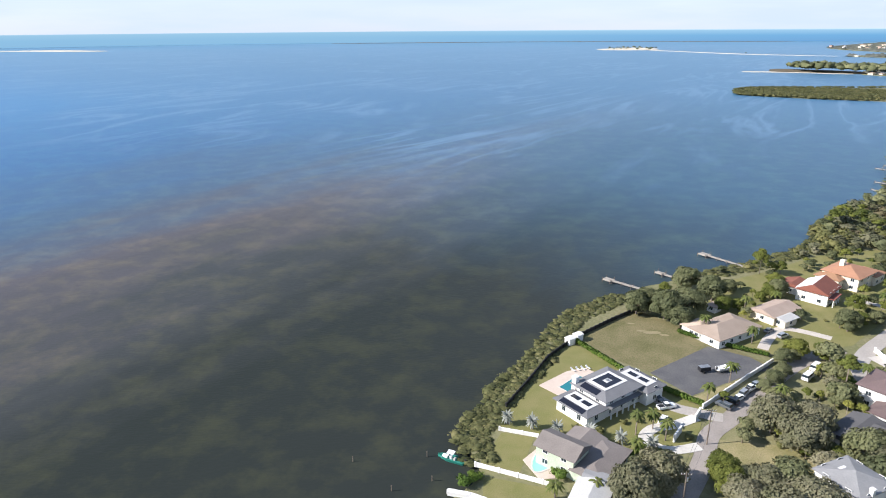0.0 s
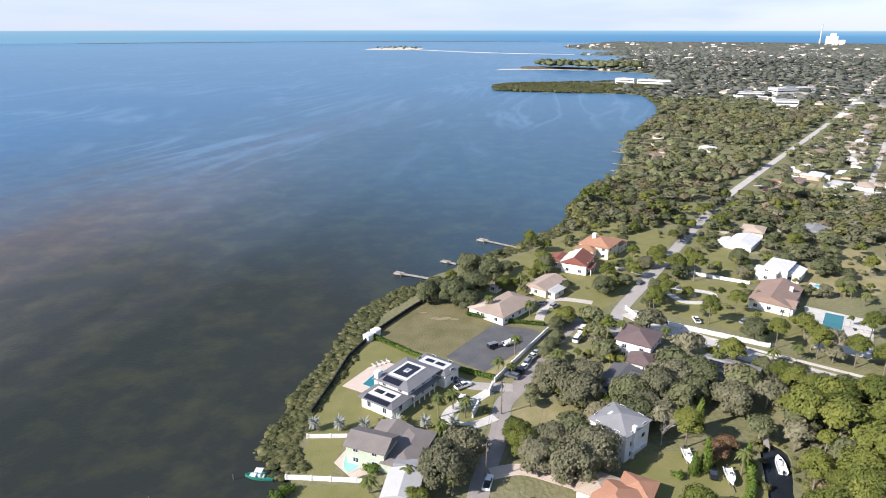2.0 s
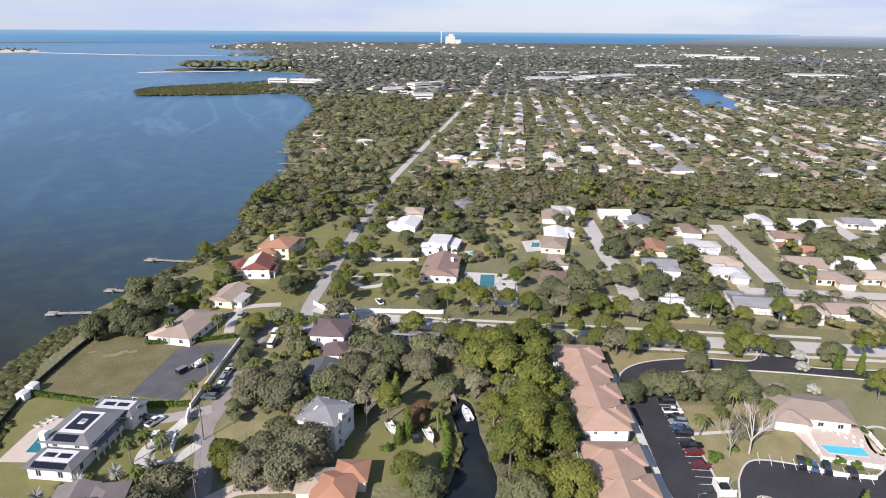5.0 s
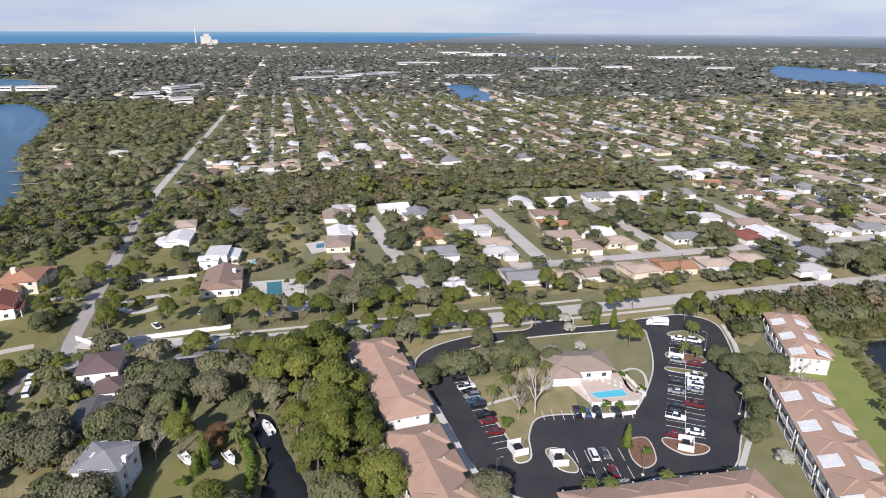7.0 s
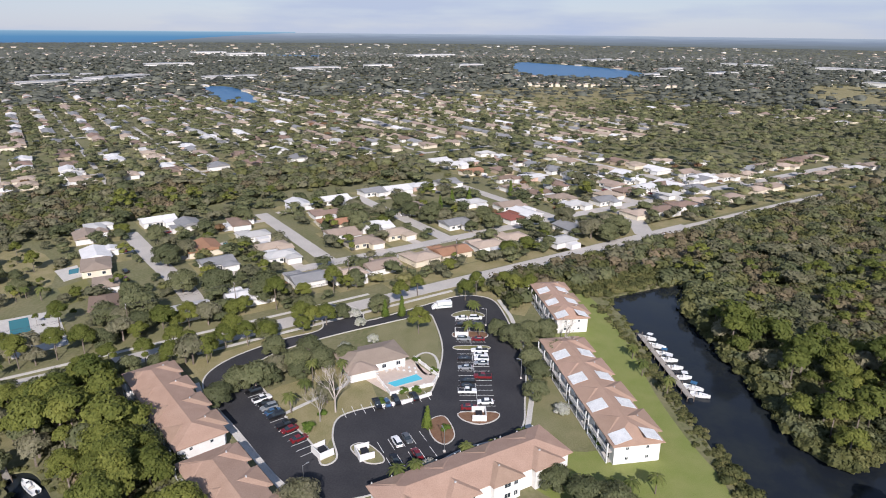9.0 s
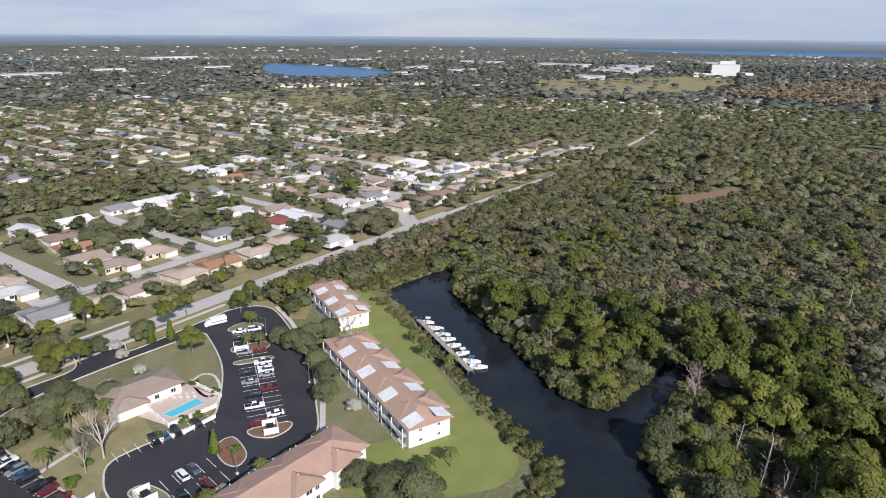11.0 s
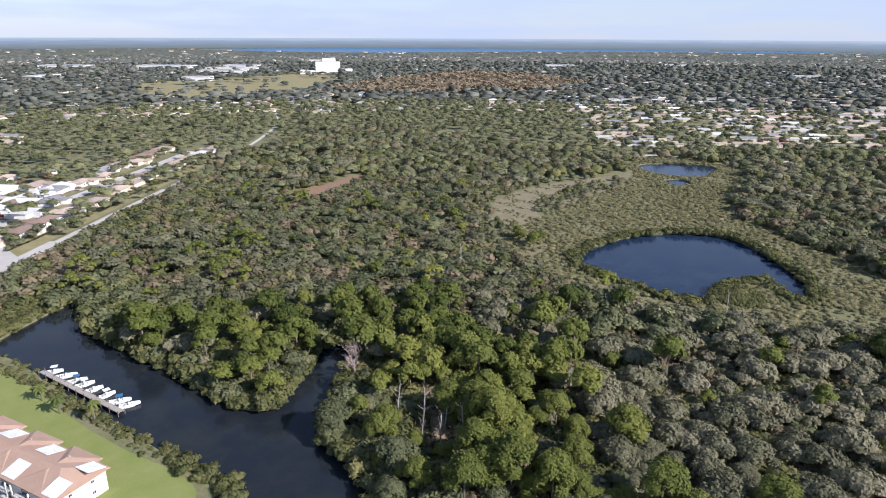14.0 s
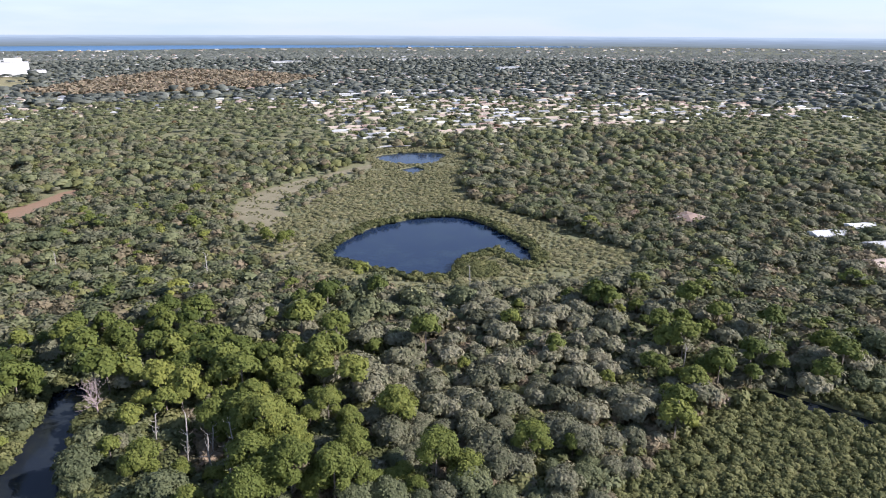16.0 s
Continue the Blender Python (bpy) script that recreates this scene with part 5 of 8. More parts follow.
CAR_MASTER = {}


def loft_bm(rows):
    """Rings of four corners (x, half width, z low, z high) joined along x."""
    bm = bmesh.new()
    rings = []
    for x, w0, w1, z0, z1 in rows:
        rings.append([bm.verts.new(p) for p in ((x, -w0, z0), (x, w0, z0), (x, w1, z1), (x, -w1, z1))])
    for p, q in zip(rings, rings[1:]):
        for k in range(4):
            bm.faces.new((p[k], p[(k + 1) % 4], q[(k + 1) % 4], q[k]))
    bm.faces.new(rings[0][::-1])
    bm.faces.new(rings[-1])
    return bm


CAR_FORM = {
    "sedan": (4.6, ((-2.3, 0.78, 0.74, 0.38, 0.72), (-2.2, 0.88, 0.80, 0.3, 0.92), (-1.3, 0.9, 0.84, 0.26, 0.95), (0.9, 0.9, 0.84, 0.26, 0.93), (2.0, 0.88, 0.78, 0.3, 0.78), (2.3, 0.74, 0.66, 0.4, 0.64)),
              ((-1.75, 0.76, 0.70, 0.88, 0.95), (-1.0, 0.80, 0.62, 0.9, 1.40), (0.25, 0.80, 0.62, 0.9, 1.42), (1.15, 0.78, 0.68, 0.88, 0.95))),
    "suv": (4.7, ((-2.35, 0.82, 0.78, 0.42, 0.95), (-2.25, 0.92, 0.86, 0.36, 1.06), (0.9, 0.94, 0.88, 0.34, 1.08), (2.1, 0.92, 0.82, 0.38, 0.98), (2.35, 0.8, 0.72, 0.46, 0.82)),
            ((-2.2, 0.82, 0.74, 1.02, 1.1), (-1.95, 0.84, 0.68, 1.04, 1.70), (0.3, 0.84, 0.68, 1.04, 1.72), (1.2, 0.82, 0.74, 1.02, 1.1))),
    "van": (5.4, ((-2.7, 0.92, 0.88, 0.42, 1.3), (-2.65, 0.98, 0.92, 0.36, 1.4), (1.5, 0.98, 0.92, 0.36, 1.35), (2.4, 0.95, 0.85, 0.38, 1.05), (2.7, 0.85, 0.78, 0.46, 0.9)),
            ((-2.66, 0.92, 0.86, 1.35, 1.5), (-2.6, 0.92, 0.82, 1.36, 2.15), (1.2, 0.92, 0.82, 1.34, 2.15), (1.95, 0.88, 0.8, 1.2, 1.3))),
    "pickup": (5.5, ((-2.75, 0.92, 0.9, 0.5, 1.0), (-2.7, 0.96, 0.94, 0.45, 1.06), (0.9, 0.96, 0.9, 0.42, 1.08), (2.4, 0.95, 0.86, 0.45, 1.02), (2.75, 0.85, 0.78, 0.52, 0.86)),
               ((-0.75, 0.84, 0.78, 1.04, 1.1), (-0.6, 0.86, 0.72, 1.05, 1.75), (0.55, 0.86, 0.72, 1.05, 1.76), (1.3, 0.84, 0.76, 1.04, 1.1))),
}


def car(x, y, turn, paint="white", form="sedan", group="", z=0.06):
    key = (paint, form)
    m = pose(x, y, z, 0, 0, turn)
    if key in CAR_MASTER:
        ob = copy_thing(CAR_MASTER[key], m)
        return tagged(ob, group=group)
    L, body, cabin = CAR_FORM[form]
    root = new("van" if form == "van" else "pickup_truck" if form == "pickup" else "car")
    root.matrix_basis = m
    part("body", loft_bm(body), CAR_PAINT[paint], root)
    part("cabin_glass", loft_bm(cabin), PANE, root, "dark tinted glass")
    zt = max(r[4] for r in cabin)
    xs = [r[0] for r in cabin if r[4] > zt - 0.1]
    part("roof_panel", loft_bm([(min(xs) - 0.05, 0.66, 0.63, zt - 0.03, zt + 0.03), (max(xs) + 0.05, 0.66, 0.63, zt - 0.03, zt + 0.03)]) if form != "van" else box_bm(min(xs), max(xs), -0.83, 0.83, zt - 0.55, zt + 0.03, bevel=0.05), CAR_PAINT[paint], root)
    if form == "pickup":
        part("cargo_bed", box_bm(-2.6, -0.85, -0.78, 0.78, 1.0, 1.09), DARK, root, "dark open cargo bed")
    for wx in (-L * 0.29, L * 0.31):
        for wy in (-0.84, 0.84):
            part("wheel", tube_bm((wx, wy - 0.1, 0.33), (wx, wy + 0.1, 0.33), 0.33, 0.33, 10), RUBBER, root)
    for sy in (-1, 1):
        part("headlight", box_bm(L / 2 - 0.16, L / 2 - 0.03, sy * 0.62 - 0.14, sy * 0.62 + 0.14, 0.62, 0.74), LAMP_GLASS, root)
        part("tail_light", box_bm(-L / 2 - 0.02, -L / 2 + 0.1, sy * 0.66 - 0.1, sy * 0.66 + 0.1, 0.7, 0.86), TAIL_GLASS, root)
    nice = {"sedan": "sedan car", "suv": "sport utility car", "van": "delivery van", "pickup": "pickup truck"}[form]
    tagged(root, f"{paint} {nice} with dark windows, parked", "car" if form in ("sedan", "suv") else form, group)
    CAR_MASTER[key] = root
    return root


def hull_bm(L, B, H):
    bm = bmesh.new()
    rings = []
    for k in range(7):
        t = k / 6
        w = B / 2 * (1 - max(0, (t - 0.45) / 0.55) ** 2.2)
        w = max(w, 0.03)
        x = -L / 2 + t * L
        keel = -H * 0.35 + max(0, t - 0.6) * H * 0.8
        top = H * (0.62 + 0.3 * t * t)
        rings.append([bm.verts.new(p) for p in ((x, 0, keel), (x, w * 0.8, keel + H * 0.25), (x, w, top), (x, w * 0.82, top), (x, w * 0.72, top - H * 0.35), (x, -w * 0.72, top - H * 0.35), (x, -w * 0.82, top), (x, -w, top), (x, -w * 0.8, keel + H * 0.25))])
    for p, q in zip(rings, rings[1:]):
        for k in range(9):
            bm.faces.new((p[k], p[(k + 1) % 9], q[(k + 1) % 9], q[k]))
    bm.faces.new(rings[0][::-1])
    bm.faces.new(rings[-1])
    return bm


def boat(x, y, turn, L=6.2, top=True, paint=HULL, text="white motorboat moored at a dock", z=-0.55, cover=None):
    root = group_at("boat", x, y, z, turn)
    part("hull", hull_bm(L, L * 0.36, 1.05), paint, root)
    part("deck", box_bm(L * 0.12, L * 0.33, -L * 0.1, L * 0.1, 0.55, 0.8, bevel=0.05), HULL, root)
    part("console", box_bm(-0.35, 0.35, -0.4, 0.4, 0.3, 1.25, bevel=0.06), HULL, root)
    part("windscreen", box_bm(0.3, 0.36, -0.36, 0.36, 1.2, 1.6), PANE, root)
    part("seat", box_bm(-1.3, -0.75, -0.55, 0.55, 0.3, 0.8, bevel=0.06), CONCRETE, root)
    engine = part("outboard", box_bm(-L / 2 - 0.55, -L / 2 - 0.05, -0.22, 0.22, 0.35, 1.15, bevel=0.08), DARK, root)
    part("shaft", box_bm(-L / 2 - 0.35, -L / 2 - 0.2, -0.06, 0.06, -0.6, 0.36), DARK, engine)
    if top:
        part("canopy", box_bm(-0.95, 0.95, -0.85, 0.85, 2.1, 2.2, bevel=0.04), cover or HULL, root)
        for sx, sy in ((-0.7, -0.6), (-0.7, 0.6), (0.6, -0.6), (0.6, 0.6)):
            part("canopy_pole", tube_bm((sx, sy, 0.4), (sx, sy * 1.2, 2.12), 0.03, 0.03, 5), STEEL, root)
    clear_disc(x, y, 2.5)
    return tagged(root, text, "boat")


def trailer_under(root_x, root_y, turn, L=6.0):
    root = group_at("boat_trailer", root_x, root_y, 0, turn)
    part("frame", box_bm(-L / 2, L / 2 + 1.4, -0.08, 0.08, 0.38, 0.5), STEEL, root)
    for sy in (-1, 1):
        part("bunk", box_bm(-L / 2, L / 3, sy * 0.6 - 0.08, sy * 0.6 + 0.08, 0.45, 0.62), TIMBER, root)
        wheel = part("wheel", tube_bm((-1.2, sy * 0.95 - 0.1, 0.3), (-1.2, sy * 0.95 + 0.1, 0.3), 0.3, 0.3, 10), RUBBER, root)
        part("rim", tube_bm((-1.2, sy * 0.95 - 0.115, 0.3), (-1.2, sy * 0.95 + 0.115, 0.3), 0.16, 0.16, 8), STEEL, wheel)
    part("axle", tube_bm((-1.2, -0.95, 0.3), (-1.2, 0.95, 0.3), 0.05, 0.05, 5), STEEL, root)
    return tagged(root, "galvanised boat trailer on grass", "trailer")


def dock(p, q, width=1.8, head=None, text="weathered wooden boat dock on piles"):
    p, q = Vector(p).to_2d(), Vector(q).to_2d()
    d = (q - p).normalized()
    L, turn = (q - p).length, math.degrees(math.atan2(d.y, d.x))
    root = group_at("dock", p.x, p.y, 0, turn)
    n = max(int(L / 1.2), 2)
    me = bpy.data.meshes.new("plank")
    bm = box_bm(0.03, L / n - 0.03, -width / 2, width / 2, 0.42, 0.5)
    bm.to_mesh(me)
    bm.free()
    me.materials.append(TIMBER)
    for k in range(n):
        adopt("plank", me, root, at=Matrix.Translation((k * L / n, 0, 0)))
    for s in (-1, 1):
        part("beam", box_bm(0, L, s * width * 0.4 - 0.07, s * width * 0.4 + 0.07, 0.2, 0.415), TIMBER, root)
    m = max(int(L / 4), 1)
    for k in range(m + 1):
        for s in (-1, 1):
            part("pile", tube_bm((k * L / m, s * (width / 2 + 0.08), -2.2), (k * L / m, s * (width / 2 + 0.08), 1.15), 0.12, 0.11, 6), POLE, root)
    if head:
        part("head_deck", box_bm(L, L + head[0], -head[1] / 2, head[1] / 2, 0.3, 0.5), TIMBER, root)
        for sx in (0.2, head[0] - 0.2):
            for s in (-1, 1):
                part("pile", tube_bm((L + sx, s * head[1] / 2, -2.2), (L + sx, s * head[1] / 2, 1.6), 0.12, 0.11, 6), POLE, root)
        part("bench", box_bm(L + 0.4, L + head[0] - 0.4, head[1] / 2 - 0.5, head[1] / 2 - 0.1, 0.5, 0.95), TIMBER, root)
    return tagged(root, text, "dock")


def wall_line(points, height=1.3, thick=0.25, mat=WHITE, name="garden_wall", text="white stuccoed garden wall with posts", posts=6.0):
    pts = [Vector(p).to_2d() for p in points]
    root = group_at(name, pts[0].x, pts[0].y)
    o = Vector((pts[0].x, pts[0].y))
    for p, q in zip(pts, pts[1:]):
        d = (q - p)
        L, turn = d.length, math.degrees(math.atan2(d.y, d.x))
        at = pose(p.x - o.x, p.y - o.y, 0, 0, 0, turn)
        part("panel", box_bm(0, L, -thick / 2, thick / 2, -0.1, height), mat, root, at=at)
        part("coping", box_bm(-0.02, L + 0.02, -thick / 2 - 0.05, thick / 2 + 0.05, height, height + 0.08), mat, root, at=at)
        for k in range(int(L / posts) + 1):
            part("post", box_bm(k * posts - 0.22, k * posts + 0.22, -0.22, 0.22, -0.1, height + 0.25, bevel=0.02), mat, root, at=at)
    clear_line(points, 1.0)
    return tagged(root, text, "wall")


def fence_line(points, height=1.2, gap=2.2, mat=DARK, text="dark metal rail fence", name="fence"):
    pts = [Vector(p).to_2d() for p in points]
    root = group_at(name, pts[0].x, pts[0].y)
    o = pts[0].copy()
    for p, q in zip(pts, pts[1:]):
        d = q - p
        L, turn = d.length, math.degrees(math.atan2(d.y, d.x))
        at = pose(p.x - o.x, p.y - o.y, 0, 0, 0, turn)
        for z in (0.15, height - 0.1):
            part("rail", box_bm(0, L, -0.03, 0.03, z, z + 0.07), mat, root, at=at)
        n = max(int(L / gap), 1)
        for k in range(n):
            part("post", box_bm(k * L / n - 0.05, k * L / n + 0.05, -0.05, 0.05, -0.1, height), mat, root, at=at)
        bm = bmesh.new()
        for k in range(int(L / 0.45)):
            add_box(bm, k * 0.45 - 0.02, k * 0.45 + 0.02, -0.015, 0.015, 0.2, height - 0.1)
        part("pickets", bm, mat, root, at=at)
    return tagged(root, text, "fence")


def pool(outline, mat, deck, deck_mat, text, depth=1.0):
    """A pool in a paved deck: coping round the water."""
    CLEAR_AREAS.append(list(deck))
    root = group_at("swimming_pool", *outline[0])
    ox, oy = outline[0]
    shift = [(x - ox, y - oy) for x, y in outline]
    sheet("deck", [(x - ox, y - oy) for x, y in deck], deck_mat, z=0.10, depth=0.12, parent=root, label="pale paved pool deck")
    sheet("pool_water", rounded(shift, 4) if len(shift) > 4 else shift, mat, z=0.14, parent=root, label="clear pool water")
    ring = (rounded(shift, 4) if len(shift) > 4 else shift)
    strip("coping", ring + ring[:1], 0.4, CONCRETE, z=0.17, thick=0.08, parent=root)
    return tagged(root, text, "pool")


def lounger(x, y, turn):
    root = group_at("sun_lounger", x, y, 0.1, turn)
    part("seat", box_bm(-0.6, 0.6, -0.32, 0.32, 0.3, 0.38), TRIM, root)
    part("backrest", box_bm(0, 0.75, -0.32, 0.32, 0, 0.07), TRIM, root, at=pose(0.58, 0, 0.34, 0, -35, 0))
    for sx in (-0.5, 0.5):
        for sy in (-0.27, 0.27):
            part("leg", box_bm(sx - 0.03, sx + 0.03, sy - 0.03, sy + 0.03, 0, 0.3), TRIM, root)
    return tagged(root, "white sun lounger on the pool deck", "lounger", "loungers by the clubhouse pool")


def utility_pole(x, y, turn, h=10.5):
    root = group_at("utility_pole", x, y, 0, turn)
    part("post", tube_bm((0, 0, -0.3), (0, 0, h), 0.17, 0.12, 8), POLE, root)
    part("crossarm", box_bm(-1.2, 1.2, -0.07, 0.07, h - 0.75, h - 0.6), POLE, root)
    for k in (-1.05, -0.4, 0.4, 1.05):
        part("insulator", tube_bm((k, 0, h - 0.6), (k, 0, h - 0.35), 0.06, 0.05, 6), TRIM, root)
    part("transformer", tube_bm((0.3, 0.1, h - 2.4), (0.3, 0.1, h - 1.5), 0.24, 0.24, 8), STEEL, root)
    clear_disc(x, y, 0.8)
    return tagged(root, "brown timber utility pole with crossarm", "utility pole", "utility poles")


def wires(p, q, h=10.0, sag=0.9):
    p, q = Vector(p), Vector(q)
    side = (q - p).normalized().cross(Vector((0, 0, 1)))
    root = group_at("overhead_line", p.x, p.y, h - 0.4)
    for k in (-1.05, -0.4, 1.05):
        bm = bmesh.new()
        rings = []
        for j in range(9):
            t = j / 8
            c = (q - p) * t + side * k + Vector((0, 0, 0.4 - 4 * sag * t * (1 - t)))
            rings.append([bm.verts.new(c + Vector(o)) for o in ((0, 0, 0.03), (0.026, 0.0, -0.015), (-0.026, 0.0, -0.015))])
        for a, b in zip(rings, rings[1:]):
            for m in range(3):
                bm.faces.new((a[m], a[(m + 1) % 3], b[(m + 1) % 3], b[m]))
        part("wire", bm, DARK, root)
    return tagged(root, "sagging black overhead wires between poles", "wires", "overhead lines")


def lamp_post(x, y, turn):
    root = group_at("street_lamp", x, y, 0, turn)
    part("pole", tube_bm((0, 0, 0), (0, 0, 6.5), 0.1, 0.07, 7), STEEL, root)
    part("arm", tube_bm((0, 0, 6.4), (1.1, 0, 6.7), 0.05, 0.04, 5), STEEL, root)
    part("lamp_head", box_bm(0.9, 1.6, -0.15, 0.15, 6.62, 6.78, bevel=0.03), STEEL, root)
    part("base", box_bm(-0.3, 0.3, -0.3, 0.3, 0, 0.5, bevel=0.04), CONCRETE, root)
    return tagged(root, "grey steel lamp post in the car park", "lamp post", "car park lamps")


def bin_yard(x, y, turn):
    """White walled yard with a refuse container."""
    root = group_at("bin_enclosure", x, y, 0.05, turn)
    for s in ((-2.3, 2.3, 1.7, 1.95), (-2.3, -2.05, -1.9, 1.7), (2.05, 2.3, -1.9, 1.7)):
        part("panel", box_bm(*s, 0, 1.9), WHITE, root)
    part("floor_slab", box_bm(-2.3, 2.3, -2.2, 1.7, 0, 0.06), CONCRETE, root)
    can = part("container", loft_bm([(-1.0, 0.7, 0.85, 0.2, 1.4), (1.0, 0.7, 0.85, 0.2, 1.4)]), DARK, root, "dark steel refuse container")
    part("lid", box_bm(-1.02, 1.02, -0.88, 0.88, 1.4, 1.48), DARK, can)
    clear_disc(x, y, 3)
    return tagged(root, "white walled refuse enclosure in the car park", "bin enclosure", "refuse enclosures")

# ---- the waterside lane: houses, gardens, walls ----
V = GRID - 90          # turn of a house whose long side follows the cross road

# white villa with solar roofs
villa = house(34, 162, GRID, (
    dict(L=14, W=11.5, h=5.4, kind="deck", pitch=0.3, over=0.9, windows=2, win=(1.2, 1.6)),
    dict(x=-10.6, y=-0.4, L=7.2, W=11, h=3.5, kind="deck", pitch=0.3, over=0.9, windows=2, win=(1.2, 1.6)),
    dict(x=10.5, y=-2.4, L=7, W=12, h=4.4, kind="deck", pitch=0.3, over=0.8, windows=2),
), "white two-storey villa with grey roofs and solar panels", roof="villa", category="villa")
for cx, cy, L, W, h in ((0, 0, 15.8, 13.3, 5.4), (-10.6, -0.4, 9.0, 12.8, 3.5), (10.5, -2.4, 8.6, 13.6, 4.4)):
    d = min(L, W) / 4
    top = h + d * 0.3
    part("roof_deck", box_bm(cx - L / 2 + d, cx + L / 2 - d, cy - W / 2 + d, cy + W / 2 - d, top - 0.1, top + 0.1), ROOF["white"], villa, "flat white roof deck")
    if L > 15:                                              # a ring of panels round a white middle
        for i, k in ((i, k) for i in range(3) for k in range(3)):
            if (i, k) != (1, 1):
                solar_panel(villa, cx - 2.3 + k * 2.3, cy - 1.7 + i * 1.7, top + 0.13, 2.28, 1.68, 1, 2)
        part("roof_vent", box_bm(cx - 0.4, cx + 0.4, cy - 0.3, cy + 0.3, top + 0.08, top + 0.5), STEEL, villa)
    else:
        for q in (-1.9, 1.9):
            solar_panel(villa, cx, cy + q, top + 0.13, 1.7, 3.0, 3, 1)
solar_panel(villa, -13.95, -0.4, 3.9, 1.7, 8.4, 8, 1, tilt_y=-16.7)
solar_panel(villa, -6.25, 0.4, 5.97, 2.2, 6.0, 6, 1, tilt_y=-16.7)
chimney(villa, -6.6, 5.6, 3.0, 7.6, WHITE, 1.5)
for k in range(5):
    part("column", box_bm(-6 + k * 2.4 - 0.16, -6 + k * 2.4 + 0.16, -7.2, -6.9, 0, 3.4), TRIM, villa)
part("porch_roof", box_bm(-6.6, 6.4, -7.5, -5.6, 3.4, 3.65), ROOF["villa"], villa)
pool(((21.5, 168.5), (28, 175.8), (30.6, 173.6), (24.6, 165.4)), POOL_DARK, ((15.8, 169.2), (25, 178), (31, 180.5), (35, 176), (26, 163), (22, 163)), PAVER, "villa pool with dark teal water and pale deck")
for k in range(4):
    ob = lounger(27 + k * 1.6, 178.2 + k * 0.55, GRID + 90)
    tagged(ob, "white sun lounger beside the villa pool", group="loungers by the villa pool")
house(21, 133, GRID + 15, (
    dict(L=7.5, W=10, x=-1, y=2, h=5.2, roof="slate_brown", kind="gable", pitch=0.45, windows=2, wall=GREEN_WALL),
    dict(L=8, W=8, x=6.5, y=0.5, h=3.0, roof="slate_brown", kind="gable", pitch=0.25),
    dict(L=15, W=7.5, x=2.5, y=-6.5, h=3.0, roof="slate_brown", pitch=0.22, kind="hip"),
), "pale green house with grey-brown shingle roofs", wall=GREEN_WALL)
pool(((11.5, 131), (12.5, 136), (15.5, 138.5), (17.5, 136), (16.5, 132), (13, 129.5)), POOL_GREEN, ((9.5, 134), (15, 141), (20, 138.5), (19, 128), (13, 127)), PAVER, "kidney pool with green water and paved deck")
house(23, 117, GRID + 27, (dict(L=9, W=7, h=4.2, roof="pale", kind="gable", pitch=0.25), dict(L=5, W=6, x=7, h=3.4, roof="grey", kind="gable", pitch=0.2)), "grey metal-roofed waterside house", roof="pale")
tall = house(79.7, 122.3, 27, (dict(L=10.5, W=10.5, h=7.6, roof="grey", pitch=0.3, over=0.5, windows=2),), "tall white house with pale grey hipped roof", wall=WHITE)
chimney(tall, -2.0, -5.4, 0, 9.2, WHITE, 0.9)
part("skylight", box_bm(-1.8, 0, 1.2, 2.6, 8.2, 8.75), ROOF["white"], tall)
part("porch", box_bm(-3.2, 2.8, -6.3, -5.2, 2.6, 2.8), TRIM, tall)
house(111, 164.5, GRID + 2, (
    dict(L=12.5, W=11, h=6.3, roof="dark_brown", pitch=0.36, windows=2),
    dict(x=-8.5, y=-4, L=9.5, W=8, h=3.3, roof="dark_brown", pitch=0.34, windows=2),
    dict(x=-1, y=-8.5, L=9, W=6, h=3.2, roof="dark_brown", pitch=0.34, windows=2),
), "large white house with dark brown tiled roofs")
house(94, 147, GRID, (dict(L=15, W=8, h=3.2, roof="charcoal", kind="gable", pitch=0.26), dict(x=4, y=-7, L=8, W=9, h=3.2, roof="charcoal", kind="gable", pitch=0.26)), "white house with charcoal shingle roof")
solar_far = house(130, 144, GRID, (dict(L=9, W=15, h=3.1, roof="grey", kind="gable", pitch=0.26),), "grey-roofed bungalow with solar panels")
solar_panel(solar_far, -2.4, 2, 4.05, 2.6, 9, 6, 2, tilt_y=-14.5)
house(67, 101, GRID + 5, (dict(L=11, W=9, h=3.4, roof="terracotta", pitch=0.38), dict(x=6.5, y=-3, L=7, W=7, h=3.2, roof="terracotta", pitch=0.38), dict(x=3, y=5, L=8, W=7, h=3.1, roof="tan", pitch=0.3)), "house with terracotta tiled hip roofs", wall=CREAM)
house(81, 206, GRID - 5, (dict(L=21, W=12, h=3.2, roof="taupe", pitch=0.3), dict(x=-6, y=5, L=9, W=8, h=3.0, roof="tan", pitch=0.28)), "white bungalow with wide taupe hip roof")
house(104, 222, GRID - 4, (dict(L=15, W=9, h=3.2, roof="taupe", kind="gable", pitch=0.3), dict(x=-3, y=-5.5, L=7, W=5, h=2.8, roof="pale", kind="gable", pitch=0.2)), "low tan-roofed house with pale porch", wall=CREAM)
gabled = house(127, 240, GRID + 8, (dict(L=13, W=11, h=4.6, roof="red", kind="gable", pitch=0.5), dict(x=2, y=9, L=9, W=8, h=3.2, roof="red", kind="gable", pitch=0.3)), "white gabled house, one roof slope red tiled and one white")
part("roof_sheet", box_bm(-7.1, 7.1, -3.35, 3.35, 0.04, 0.12), ROOF["white"], gabled, "white metal roof slope", at=pose(0, 3.05, 4.6 + 1.52, -26.57, 0, 0))
